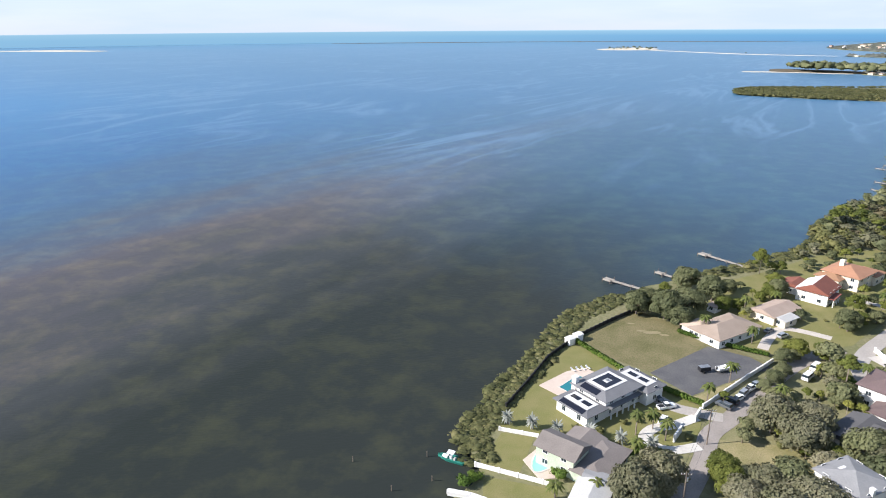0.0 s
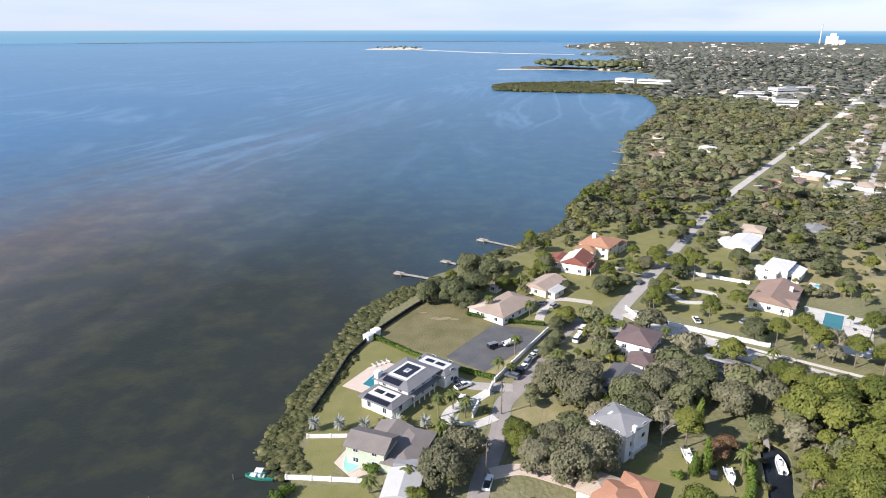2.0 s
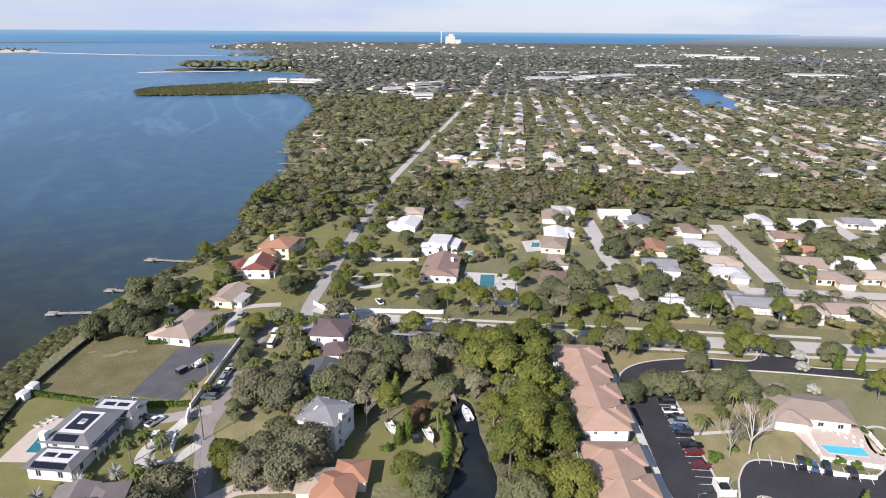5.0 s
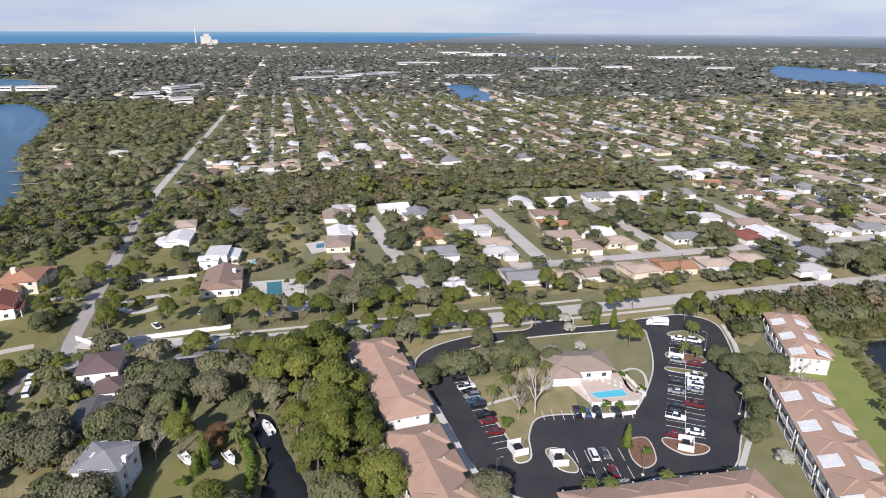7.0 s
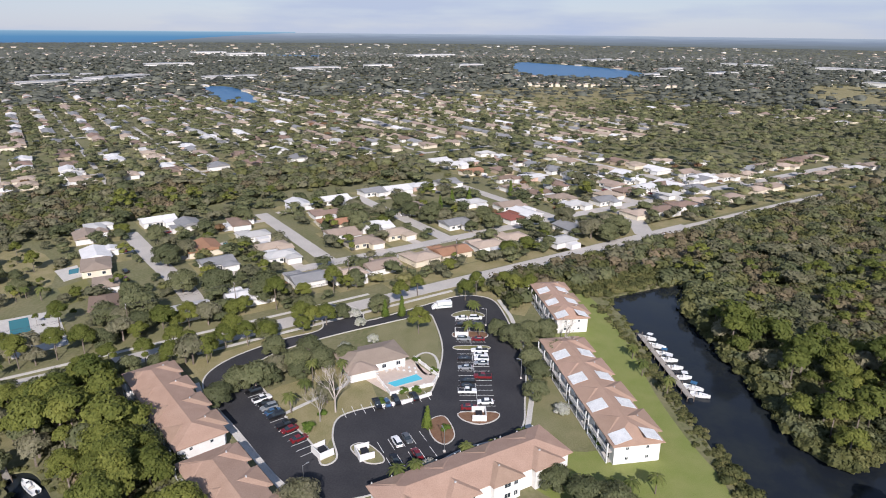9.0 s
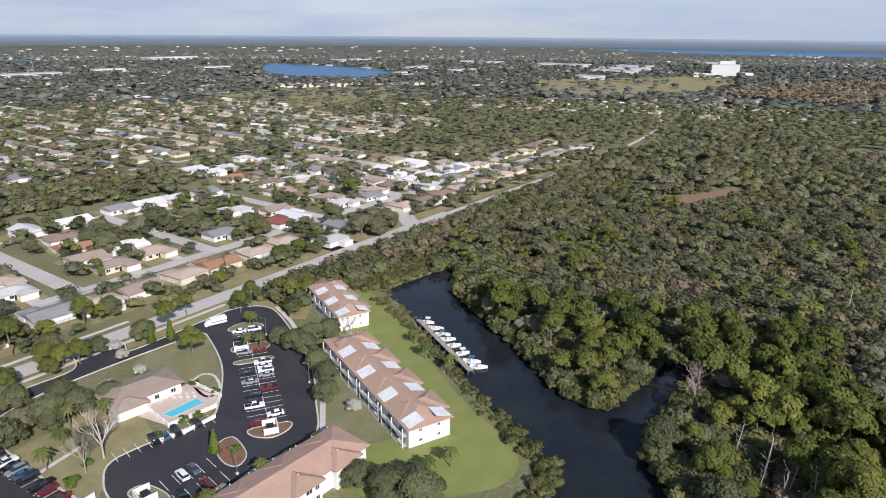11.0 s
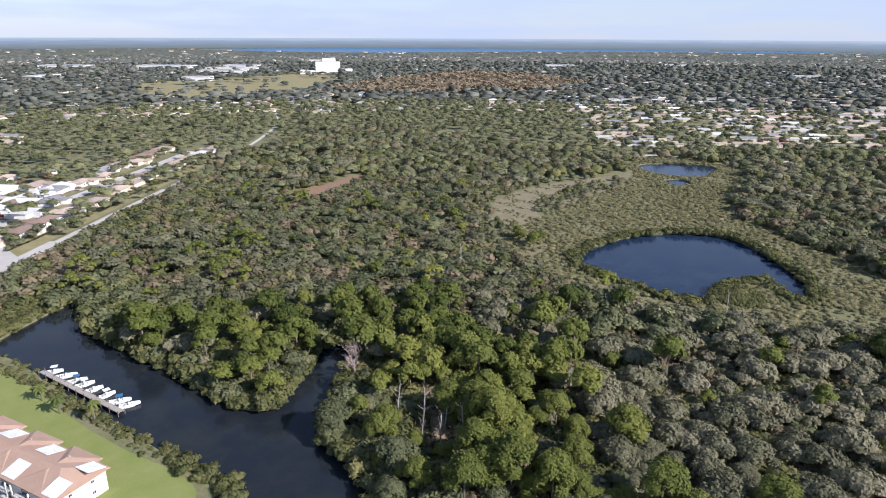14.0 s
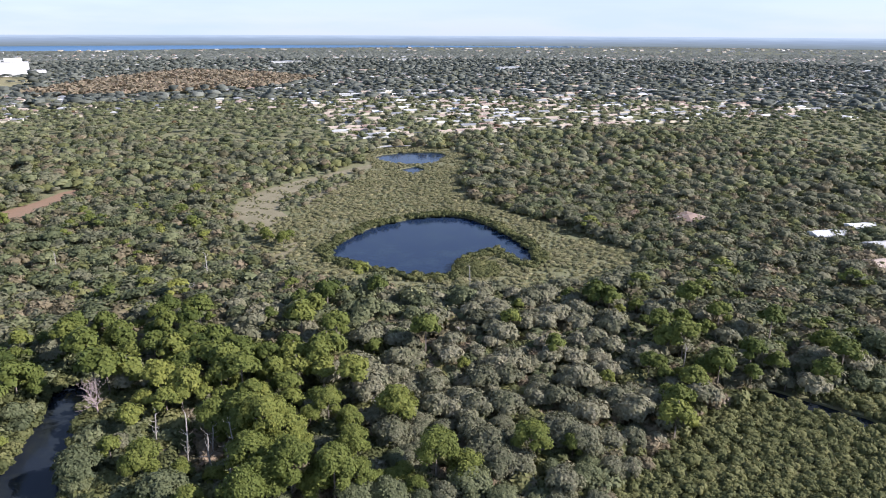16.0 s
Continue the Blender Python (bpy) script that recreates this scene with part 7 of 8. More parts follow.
# ---- garden and street trees ----
for kind, s, spots in (
    ("grey_oak", 1.1, ((40, 125), (33, 119), (74, 149), (78, 141.5), (84, 149), (63, 123), (56, 118), (69, 115), (62, 112))),
    ("grey_oak", 1.1, ((100, 136), (92, 130), (117, 127), (109, 142))),
    ("oak", 1.1, ((91, 137), (116, 140), (104, 131), (110, 134))),
    ("oak", 1.2, ((55, 222), (64, 218), (73, 221), (86, 235), (79, 247))),
    ("lush", 0.75, ((129, 215), (109, 239), (87, 226), (106, 189), (98, 191))),
    ("oak", 0.85, ((60, 229), (68, 212), (124, 211), (112, 240), (191, 129), (192, 122), (195, 136), (223, 205), (230, 206), (198, 226))),
    ("oak", 0.8, ((159, 74), (163, 66), (168, 58), (183, 60), (199, -5), (202, -11), (204, -17), (183, -11), (165, -12), (188, -20), (204, 0), (176, -13), (196, -8), (171, 60), (175, 53))),
    ("oak", 0.75, ((150, 76), (146, 80), (126, -15), (181, 71), (180, 47))),
    ("pine", 0.8, ((115, 265), (165, 224), (167, 214), (144, 199), (132, 189), (147, 177), (172, 160), (192, 152), (162, 182), (162, 231))),
    ("pine", 0.75, ((203, 27), (207, 70), (191, 77), (187, 82), (170, 108), (179, 103), (174, 90), (239, 9), (243, -2), (243, -12), (167, 118), (157, 121), (236, 32), (189, 88), (234, 13), (237, -6), (226, 37))),
    ("grey_oak", 0.7, ((156, 46.5), (169, 66), (222, 44))),
    ("lush", 0.7, ((55, 130), (54.5, 125.5), (25, 112))),
    ("conifer", 0.95, ((103, 122), (94.5, 107.5))),
    ("conifer", 0.85, ((215, 41), (216, 35), (147, 17))),
    ("conifer", 0.7, ((91, 107), (101, 122), (105, 106))),
    ("russet", 0.6, ((99, 110), (104, 112))),
    ("flower", 0.42, ((205, 48), (213, 52), (186, 49), (193, 41), (129, 14), (158, -19))),
):
    for x, y in spots:
        tree(kind, x, y, s * float(rng.uniform(0.9, 1.1)))
for x, y in ((39, 146), (44, 149), (37, 137), (46, 144), (72, 174), (62, 162.5), (81, 161), (113, 178), (124, 169), (129, 149), (136, 151), (16, 121), (25, 121), (102, 104), (34, 115), (74, 206), (178, 188), (214, 175), (215, 182), (214, 187),
        (140, 233), (146, 230), (116, 174), (117, 166), (141, 154), (135, 155), (148, 147), (157, 147), (167, 54), (160, 54), (122, 21), (124, 17), (134, 6), (150, 55), (126, -32), (193, -44), (182, -45), (171, -50), (170, 46), (88, 200), (94, 224), (108, 231)):
    palm(x, y, float(rng.uniform(4.2, 7)))
for x, y, h in ((127.5, -38, 5.2), (124, -27, 5.2), (138, -1, 4), (143, -8, 4.4)):
    palm(x, y, h)
for k in (-1.4, 5.4, -0.9, 5.0):
    x, y = spot(k, float(rng.uniform(-3, 3)))
    palm(x, y, 4.6, z=0.19)
for x, y in ((6.3, 149), (12.6, 147), (18.8, 145), (27.3, 144.2), (34.2, 141.8), (41.5, 139.6)):
    palm(x, y, 2.7, "silver", 1.15)
for x, y, k in ((190, -24, 1.15), (90.5, 119.5, 1.15), (151.7, 43, 1.9), (147, 46, 1.3), (201, -23, 1.3)):
    bare_tree(x, y, k)
for x, y, r in ((151, 58, 8), (156, 52, 7), (147, 50, 6)):
    clear_disc(x, y, r)
for x, y, s in ((165, 22.5, 0.55), (164, 26, 0.55), (157, 31.5, 0.6), (177, 18.8, 0.5), (183, 25, 0.5), (173, 45, 0.6), (182, 50, 0.5), (147, 12, 0.5), (143, 48, 0.7), (145, -28, 0.9), (150, 46, 0.5), (37, 151, 0.4), (41, 152, 0.4), (52, 145, 0.45), (30, 147, 0.4), (24, 148, 0.4), (18, 128, 0.8), (-4, 124, 0.8), (-2, 126, 0.7), (107, 176, 0.6), (100, 170, 0.6), (121, 182, 0.6), (87, 107, 0.6), (75, 130, 0.6)):
    shrub(x, y, s, "hedge" if s > 0.45 else "mangrove")
def scatter(poly, n, seed, kinds, lo, hi, margin=1.5):
    """Garden trees spread over a plot, clear of houses, pools, drives and each other."""
    g = np.random.default_rng(seed)
    p = np.array(poly)
    q = g.uniform(p.min(0), p.max(0), (n * 4, 2))
    q = q[inside(q, poly)][:n]
    for x, y in q:
        ok = free_spot(x, y, margin)
        if ok:
            tree(kinds[int(g.integers(0, len(kinds)))], float(x), float(y), float(g.uniform(lo, hi)), group="garden trees")


def free_spot(x, y, margin):
    xy = np.array(((x, y),))
    for line, half in CLEAR_LINES:
        if near_line(xy, line, half + margin)[0]:
            return False
    d = np.array(CLEAR_DISCS)
    return bool((((d[:, :2] - xy) ** 2).sum(1) > (d[:, 2] + margin) ** 2).all())


STREET_OAKS = ((286, 167), (256, 146), (268, 143), (228, 125), (226, 110), (196, 131), (201, 127), (223, 89), (224, 82), (331, 84), (318, 74), (350, 84), (348, 51), (336, 39), (337, 32), (332, 5), (345, 10), (321, -45), (317, -53), (327, -59), (341, -33), (323, 138), (357, 57), (432, -49), (420, -53))
STREET_GREEN = ((294, 190), (216, 139), (210, 96), (213, 71), (328, 63), (325, 16), (299, -12), (304, -23), (316, -21), (242, 58), (267, 22), (281, 8), (287, -3), (232, 106))
for i, (x, y) in enumerate(STREET_OAKS):
    tree(("oak", "oak", "grey_oak")[i % 3], x, y, float(rng.uniform(0.95, 1.3)), group="street trees")
for i, (x, y) in enumerate(STREET_GREEN):
    tree(("lush", "oak")[i % 2], x, y, float(rng.uniform(0.6, 0.85)), group="street trees")
for x, y in ((359, 36), (378, 31), (384, 21), (406, -4)):
    tree("conifer", x, y, 1.1)
clear_disc(197, 171, 9)
for x, y, k in ((181, -257, 0.6), (172, -256, 0.7), (174, -265, 0.6), (186, -262, 0.65)):        # pines beside the trail
    tree("pine", x, y, k, group="woodland trees")
clear_disc(338, -238, 14)
clear_disc(345, -262, 12)
for x, y, r in ((322, -262, 15), (330, -285, 15), (316, -240, 13), (306, -256, 12), (340, -302, 12)):        # low growth before the clearing
    clear_disc(x, y, r)
scatter([(92, 192), (120, 200), (150, 229), (199, 270), (182, 300), (150, 290), (118, 268), (84, 248), (60, 230), (76, 202)], 24, 5, ("oak", "pine", "oak", "lush"), 0.45, 0.7, 1.0)
scatter([(126, 198), (160, 224), (212, 262), (262, 240), (262, 205), (232, 170), (200, 150), (160, 160)], 26, 6, ("oak", "lush", "pine", "grey_oak"), 0.45, 0.75, 1.5)
for a in range(236, 430, 8):
    for off in (-6.5, 6.5):
        x, y = plan(a + float(rng.uniform(-2.5, 2.5)), -74 + off + float(rng.uniform(-1, 1)))
        if rng.uniform() < 0.7 and (((np.array(CLEAR_DISCS)[:, :2] - (x, y)) ** 2).sum(1) > (np.array(CLEAR_DISCS)[:, 2] + 1.2) ** 2).all():
            tree(("oak", "lush", "pine", "grey_oak")[int(rng.integers(0, 4))], x, y, float(rng.uniform(0.42, 0.7)), group="trees along the coastal road")
# pines along the main road
for b in range(-28, 108, 6):
    for a in ((196.5,) if b > 105 else (198, 221)):
        if rng.uniform() < 0.72:
            x, y = plan(a + float(rng.uniform(-3.5, 2.0)), b + float(rng.uniform(-2, 2)))
            tree("pine" if rng.uniform() < 0.75 else "oak", x, y, float(rng.uniform(0.6, 0.95)))
for b in range(-26, 30, 5):
    x, y = plan(189.5 + float(rng.uniform(-3, 3)), b + float(rng.uniform(-2, 2)))
    if free_spot(x, y, 1.0):
        tree("pine", x, y, float(rng.uniform(0.65, 0.95)))
for x, y in ((92, 186), (96.5, 189), (84.5, 173.5), (80, 169), (89, 178)):
    tree("oak", x, y, float(rng.uniform(0.42, 0.6)))
# dead and bare trees in the woods by the canal
dead = adopt("bare_tree", DEAD_BIG)
dead.data.materials.clear()
dead.data.materials.append(PALE_TWIG)
dead.matrix_basis = pose(137, -112, 0.0, 0, 0, 40) @ Matrix.Diagonal((1.75, 1.75, 1.35, 1))
clear_disc(137, -112, 6.5)
clear_disc(131, -107, 6)
clear_disc(126, -103, 4)
tagged(dead, "round dead tree with a fine pinkish-grey crown over the canal", "tree")
clear_disc(48, 180, 3)
for x, y, s in ((108, -118, 0.8), (66, -140, 0.9), (40, -150, 0.8), (20, -175, 0.9), (172, -190, 0.8), (-20, -210, 0.8), (60, -190, 0.9), (85, -200, 0.8)):
    bare_tree(x, y, s)
for x, y in ((93, -103), (97, -108), (90, -107), (104, -107), (86, -101), (112, -106), (100, -103), (176, -205), (70, -230), (-10, -190), (240, -190)):
    bare_tree(x, y, float(rng.uniform(0.8, 1.15)), snag=True)

# ---- the suburb: lots along the streets ----
MASTER_HOUSES = []
rs = random.Random(3)
for i, (roof, wall, text) in enumerate((("pale", WHITE, "white bungalow with pale roof"), ("white", WHITE, "white bungalow with wide white roof"), ("taupe", CREAM, "cream bungalow with taupe roof"), ("tan", WHITE, "white bungalow with tan roof"),
        ("grey", WHITE, "white bungalow with grey shingle roof"), ("brown", TAN_WALL, "tan bungalow with brown roof"), ("white", PINK_WALL, "pink bungalow with white roof"), ("taupe", WHITE, "white bungalow with taupe hip roof"), ("tan", CREAM, "cream bungalow with sandy tan roof"), ("brown", WHITE, "white bungalow with brown roof"),
        ("terracotta", CREAM, "cream bungalow with terracotta roof"), ("red", WHITE, "white bungalow with red roof"))):
    for detail in (2, 0):
        root = group_at("house", 0, -900 - 40 * i, -60)
        L, W = 13.5 + (i * 7) % 4, 9 + (i * 5) % 3
        block(root, 0, 0, L, W, 3.0, wall, ROOF[roof], "gable" if i % 3 == 1 else "hip", 0.27, 0.6, windows=0, door=bool(detail))
        block(root, L * 0.28, -W * 0.5 - 1.0, 6.4, 6.0, 2.9, wall, ROOF[roof], "gable" if i % 2 else "hip", 0.27, 0.5, windows=0)
        if detail:
            part("garage_door", box_bm(L * 0.28 - 2.3, L * 0.28 + 2.3, -W * 0.5 - 4.06, -W * 0.5 - 3.98, 0, 2.2), TRIM, root)
            part("driveway", box_bm(L * 0.28 - 2.4, L * 0.28 + 2.4, -W * 0.5 - 10.6, -W * 0.5 - 4.1, 0, 0.09), DRIVE, root, "pale concrete driveway")
            for q in (-0.32, -0.08):
                window(root, q * L, -W * 0.5, 1.0, -90, 1.5, 1.2)
            if i % 3 == 0:
                part("patio_cage", box_bm(-L * 0.35, L * 0.1, W * 0.5, W * 0.5 + 4.5, 0, 2.5), ROOF["white"], root, "white patio roof")
        tagged(root, text + (" and concrete driveway" if detail else ", far off"), "house", "suburban houses")
        MASTER_HOUSES.append(root)


# houses of the nearer streets: (a, b) of the plan and kind of house; row: the street that they face runs along a or b
STREETS_A, STREETS_B = (46, 113, 179, 258, 320, -74), (256, 343)
ALONG_A = ((350, 25, 7), (317, 25, 1), (363, 30, 0), (346, 72, 4), (334, 95, 9), (302, 70, 10), (354, 137, 1), (309, 192, 7), (266, 224, 11), (268, 237, 1), (235, 239, 4), (331, 369, 3), (485, -127, 9), (497, -108, 1), (688, -157, 3),
    (512, -43, 6), (465, -38, 1), (366, -27, 4), (495, -12, 3))
ALONG_B = ((361, 60, 1), (308, 95, 0), (286, 96, 3), (272, 95, 0), (278, 68, 4), (238, 94, 4), (233, 68, 1), (234, 110, 3), (236, 127, 7), (354, 159, 1), (326, 142, 9), (306, 138, 10), (289, 133, 7), (271, 136, 2), (360, 187, 4),
    (358, 204, 1), (357, 222, 6), (274, 156, 8), (292, 153, 1))
ALONG_B_EAST = ((273, 192, 4), (303, 226, 0), (287, 240, 7), (317, 272, 7), (300, 277, 9), (285, 279, 2), (268, 275, 0), (266, 297, 4), (220, 219, 0), (235, 148, 8), (235, 164, 10), (234, 184, 3), (236, 202, 8), (357, 243, 4), (233, 292, 8))
ALONG_B_FAR = ((297, 355, 1), (315, 338, 6), (376, 278, 10), (404, 281, 1), (430, 331, 0), (423, 279, 1), (345, 285, 9), (338, 306, 6), (328, 433, 3), (292, 410, 7), (268, 423, 3), (312, 456, 4), (264, 445, 8), (235, 449, 7), (267, 498, 8), (229, 372, 2),
    (256, 371, 4), (275, 345, 1), (253, 345, 0), (580, -132, 0), (401, -27, 4), (655, 0, 1), (643, -29, 7), (572, -19, 0))


def lots():
    """Places of the suburb's houses, facing their streets: the nearer ones one by one, then both sides of each lane."""
    rr = random.Random(9)
    out = []
    for a, b, kind in ALONG_A:
        street = min(STREETS_A, key=lambda q: abs(q - b))
        out.append((*plan(a, b), GRID + (0 if street > b else 180) + rr.uniform(-4, 4), kind))
    for a, b, kind in ALONG_B + ALONG_B_EAST + ALONG_B_FAR:
        street = min(STREETS_B, key=lambda q: abs(q - a))
        out.append((*plan(a, b), V + (180 if street > a else 0) + rr.uniform(-4, 4), kind))
    near = [(318, 268, 420), (385, 268, 420)]
    for b, a0, a1 in near + LANES:
        step = 19.5 if (b, a0, a1) in near else 20.0
        a = a0 + 4
        while a < a1:
            for side in (-1, 1):
                if rr.random() < (0.95 if a < 420 else 0.8):
                    x, y = plan(a + rr.uniform(-1.5, 1.5), b + side * (17.5 + rr.uniform(-1, 1)))
                    out.append((x, y, GRID + (180 if side > 0 else 0) + rr.uniform(-3, 3), -1))
            a += step
    b = 310
    while b < 560:
        x, y = plan(232, b)
        out.append((x, y, V + 180 + rr.uniform(-3, 3), -1))
        x, y = plan(275, b)
        out.append((x, y, V + rr.uniform(-3, 3), -1))
        b += 19
    for a in range(300, 1300, 26):                    # both sides of the coastal road
        for off, face in ((-24, 0), (22, 180)):
            if rr.random() < 0.72 and not (off < 0 and a < 470):
                x, y = plan(a + rr.uniform(-4, 4), -74 + off)
                out.append((x, y, GRID + face + rr.uniform(-8, 8), -1))
    for x, y in ((300, 452), (322, 470), (340, 505), (362, 540), (395, 575), (430, 560), (412, 522)):
        out.append((x, y, GRID + rr.uniform(-10, 10), -1))
    return out


LOTS = np.array(lots())
ok = inside(LOTS[:, :2], LAND)
named = LOTS[LOTS[:, 3] >= 0, :2]
for j in range(len(named), len(LOTS)):
    ok[j] &= bool((((named - LOTS[j, :2]) ** 2).sum(1) > 15.0 ** 2).all())
for loop in FOREST + LAKES + WATERS + [SWAMP]:
    ok &= ~inside(LOTS[:, :2], loop)
taken = np.array(CLEAR_DISCS)
for j in range(len(LOTS)):
    if ok[j] and (((taken[:, :2] - LOTS[j, :2]) ** 2).sum(1) < (taken[:, 2] + (6.5 if j >= len(named) else 1.5)) ** 2).any():
        ok[j] = False
ok &= ~near_line(LOTS[:, :2], R1, 11) & ~near_line(LOTS[:, :2], R2, 11)
for a in (466, 700, 940):
    ok &= ~near_line(LOTS[:, :2], [plan(a, -74), plan(a, 400)], 9)
LOTS = LOTS[ok]
LOTS = LOTS[np.argsort(np.hypot(LOTS[:, 0], LOTS[:, 1]))]
FAR_LOTS = []
for j, (x, y, t, kind) in enumerate(LOTS):
    clear_disc(x, y, 7.2)
    k = int(kind) if kind >= 0 else (j * 7 + int(x)) % 10
    if j < 98:
        copy_thing(MASTER_HOUSES[2 * k], pose(x, y, 0, 0, 0, t))
        c, s = math.cos(radians(t)), math.sin(radians(t))
        clear_disc(x + 4 * c + 11 * s, y + 4 * s - 11 * c, 3.6)
        if j % 3 == 0:
            car(x + 4 * c + 12 * s, y + 4 * s - 12 * c, t + 90, ("white", "silver", "black", "red", "grey", "blue")[j % 6], ("sedan", "suv", "pickup")[j % 3], "cars in the suburb", z=0.1)
    elif j < 205:
        copy_thing(MASTER_HOUSES[2 * k + 1], pose(x, y, 0, 0, 0, t))
    elif x * UY - y * UX < 600 or j % 10 > 2:
        FAR_LOTS.append((x, y, t))
for root in MASTER_HOUSES:
    for o in list(root.children_recursive) + [root]:
        bpy.data.objects.remove(o)
# front lawns of the nearer lots
LOT_LAWN = mesh_of("lawn", [(px, py, 0.0) for px, py in ((-9.3, -15), (9.3, -15), (9.3, 12), (-9.3, 12))], [(0, 1, 2, 3)], DRY)
for x, y, t, kind in LOTS[:132]:
    tagged(adopt("ground_lawn", LOT_LAWN, at=pose(x, y, 0.02, 0, 0, t)), "small dry front lawn round a bungalow", "lawn", kind="structure")

# the far houses of the plain: walls and roofs as one body each
g = np.random.default_rng(77)
P = []
for r0, r1, step in ((880, 1700, 27), (1700, 3000, 44), (3000, 4500, 80)):
    n = int(2 * r1 / step)
    gx, gy = np.meshgrid(np.arange(n) * step - r1, np.arange(n) * step - r1)
    q = np.stack((gx.ravel(), gy.ravel()), 1)
    c, s = math.cos(radians(GRID)), math.sin(radians(GRID))
    q = q @ np.array(((c, s), (-s, c))) + g.uniform(-0.3, 0.3, q.shape) * step
    r = np.hypot(q[:, 0], q[:, 1])
    bear = (np.degrees(np.arctan2(q[:, 0], q[:, 1])) + 90) % 360 - 90
    q = q[(r > r0) & (r < r1) & (bear > 10) & (bear < 205)]
    town = np.zeros(len(q))
    for k in range(6):
        a, w, ph = g.uniform(0, math.tau), g.uniform(300, 900), g.uniform(0, math.tau)
        town += np.sin((q[:, 0] * math.cos(a) + q[:, 1] * math.sin(a)) * math.tau / w + ph)
    keep = g.uniform(0, 1, len(q)) < np.clip(0.44 + town * 0.12, 0.05, 0.8) * (0.3 if r0 > 2900 else 1.0)
    ok = keep & inside(q, LAND) & ~inside(q, SWAMP)
    for loop in FOREST + LAKES:
        ok &= ~inside(q, loop)
    a_ = q[:, 0] * UX + q[:, 1] * UY
    b_ = q[:, 0] * UY - q[:, 1] * UX
    ok &= ~((a_ > 285) & (a_ < 690) & (b_ > 1050) & (b_ < 1725))
    ok &= ~inside(q, [(400, 990), (360, 1045), (400, 1150), (560, 1160), (690, 1160), (730, 1060), (600, 940), (470, 955)])
    ok &= ~((a_ > 630) & (a_ < 940) & (b_ > 570) & (b_ < 980))
    for b, a0, a1 in LANES:
        ok &= ~((a_ > a0 - 15) & (a_ < a1 + 15) & (abs(b_ - b) < 34))
    q = q[ok]
    if r0 < 1000:
        for x, y in q:
            clear_disc(x, y, 7.5)
    P.append(np.column_stack((q, GRID + g.integers(0, 4, len(q)) * 90, np.full(len(q), 1.0 if r0 < 1000 else 1.2 if r0 < 2000 else 1.4))))
P.append(np.array([(x, y, t, 1.0) for x, y, t in FAR_LOTS]).reshape(-1, 4))
P = np.concatenate(P)


def tri_template(bm):
    bmesh.ops.triangulate(bm, faces=bm.faces)
    v = np.array([p.co[:] for p in bm.verts])
    f = np.array([[q.index for q in t.verts] for t in bm.faces])
    bm.free()
    return v, f


def house_parts(L, W, kind):
    return tri_template(box_bm(-L / 2, L / 2, -W / 2, W / 2, -0.1, 3.0)), tri_template(roof_bm(0, 0, L, W, 3.0, kind, 0.27, 0.6))


def stamp(template, rows):
    tv, tf = template
    c, s = np.cos(np.radians(rows[:, 2]))[:, None], np.sin(np.radians(rows[:, 2]))[:, None]
    k = rows[:, 3][:, None]
    px = (tv[:, 0] * c - tv[:, 1] * s) * k + rows[:, 0][:, None]
    py = (tv[:, 0] * s + tv[:, 1] * c) * k + rows[:, 1][:, None]
    pz = np.broadcast_to(tv[:, 2], px.shape) * k
    return np.stack((px, py, pz), 2).reshape(-1, 3), (tf[None] + (np.arange(len(rows)) * len(tv))[:, None, None]).reshape(-1, 3)


bodies, tops = house_parts(14.5, 10.5, "hip"), house_parts(16, 9.5, "gable")
which = g.integers(0, 10, len(P))
for kinds, roof in (((0,), "white"), ((1,), "pale"), ((2, 3, 4), "grey"), ((5, 6), "tan"), ((7, 8), "taupe"), ((9,), "brown")):
    rows = P[np.isin(which, kinds)]
    half = len(rows) // 2
    v1, f1 = stamp(bodies[1], rows[:half])
    v2, f2 = stamp(tops[1], rows[half:])
    tagged(new("far_roofs", tri_mesh("far_roofs", np.concatenate((v1, v2)), np.concatenate((f1, f2 + len(v1))), ROOF[roof])), f"{roof} roofs of far suburban houses", "roofs", kind="stuff")
v1, f1 = stamp(bodies[0], P)
tagged(new("far_house_walls", tri_mesh("far_house_walls", v1, f1, CREAM)), "cream walls of far suburban houses", "houses", kind="stuff")


# ---- larger buildings far off ----
def big_building(x, y, turn, L, W, h, text, wall=WHITE, roof="pale", floors=2):
    root = group_at("large_building", x, y, 0, turn)
    part("wall", box_bm(-L / 2, L / 2, -W / 2, W / 2, -0.1, h), wall, root)
    part("parapet", box_bm(-L / 2 - 0.3, L / 2 + 0.3, -W / 2 - 0.3, W / 2 + 0.3, h, h + 0.9), ROOF[roof], root)
    for s in range(floors):
        z = 1.2 + s * (h / floors)
        part("window_band", box_bm(-L / 2 + 1, L / 2 - 1, -W / 2 - 0.06, -W / 2 + 0.02, z, z + min(1.5, h / floors * 0.45)), PANE, root)
        part("window_band", box_bm(-L / 2 - 0.06, -L / 2 + 0.02, -W / 2 + 1, W / 2 - 1, z, z + min(1.5, h / floors * 0.45)), PANE, root)
    part("roof_unit", box_bm(-L * 0.2, L * 0.05, -W * 0.2, W * 0.15, h + 0.85, h + 2.4), STEEL, root)
    n = max(int(L / W), 1)
    for k in range(n):
        q = ((k + 0.5) / n - 0.5) * L
        clear_disc(x + q * math.cos(radians(turn)), y + q * math.sin(radians(turn)), W / 2 + 5)
    return tagged(root, text, "building")


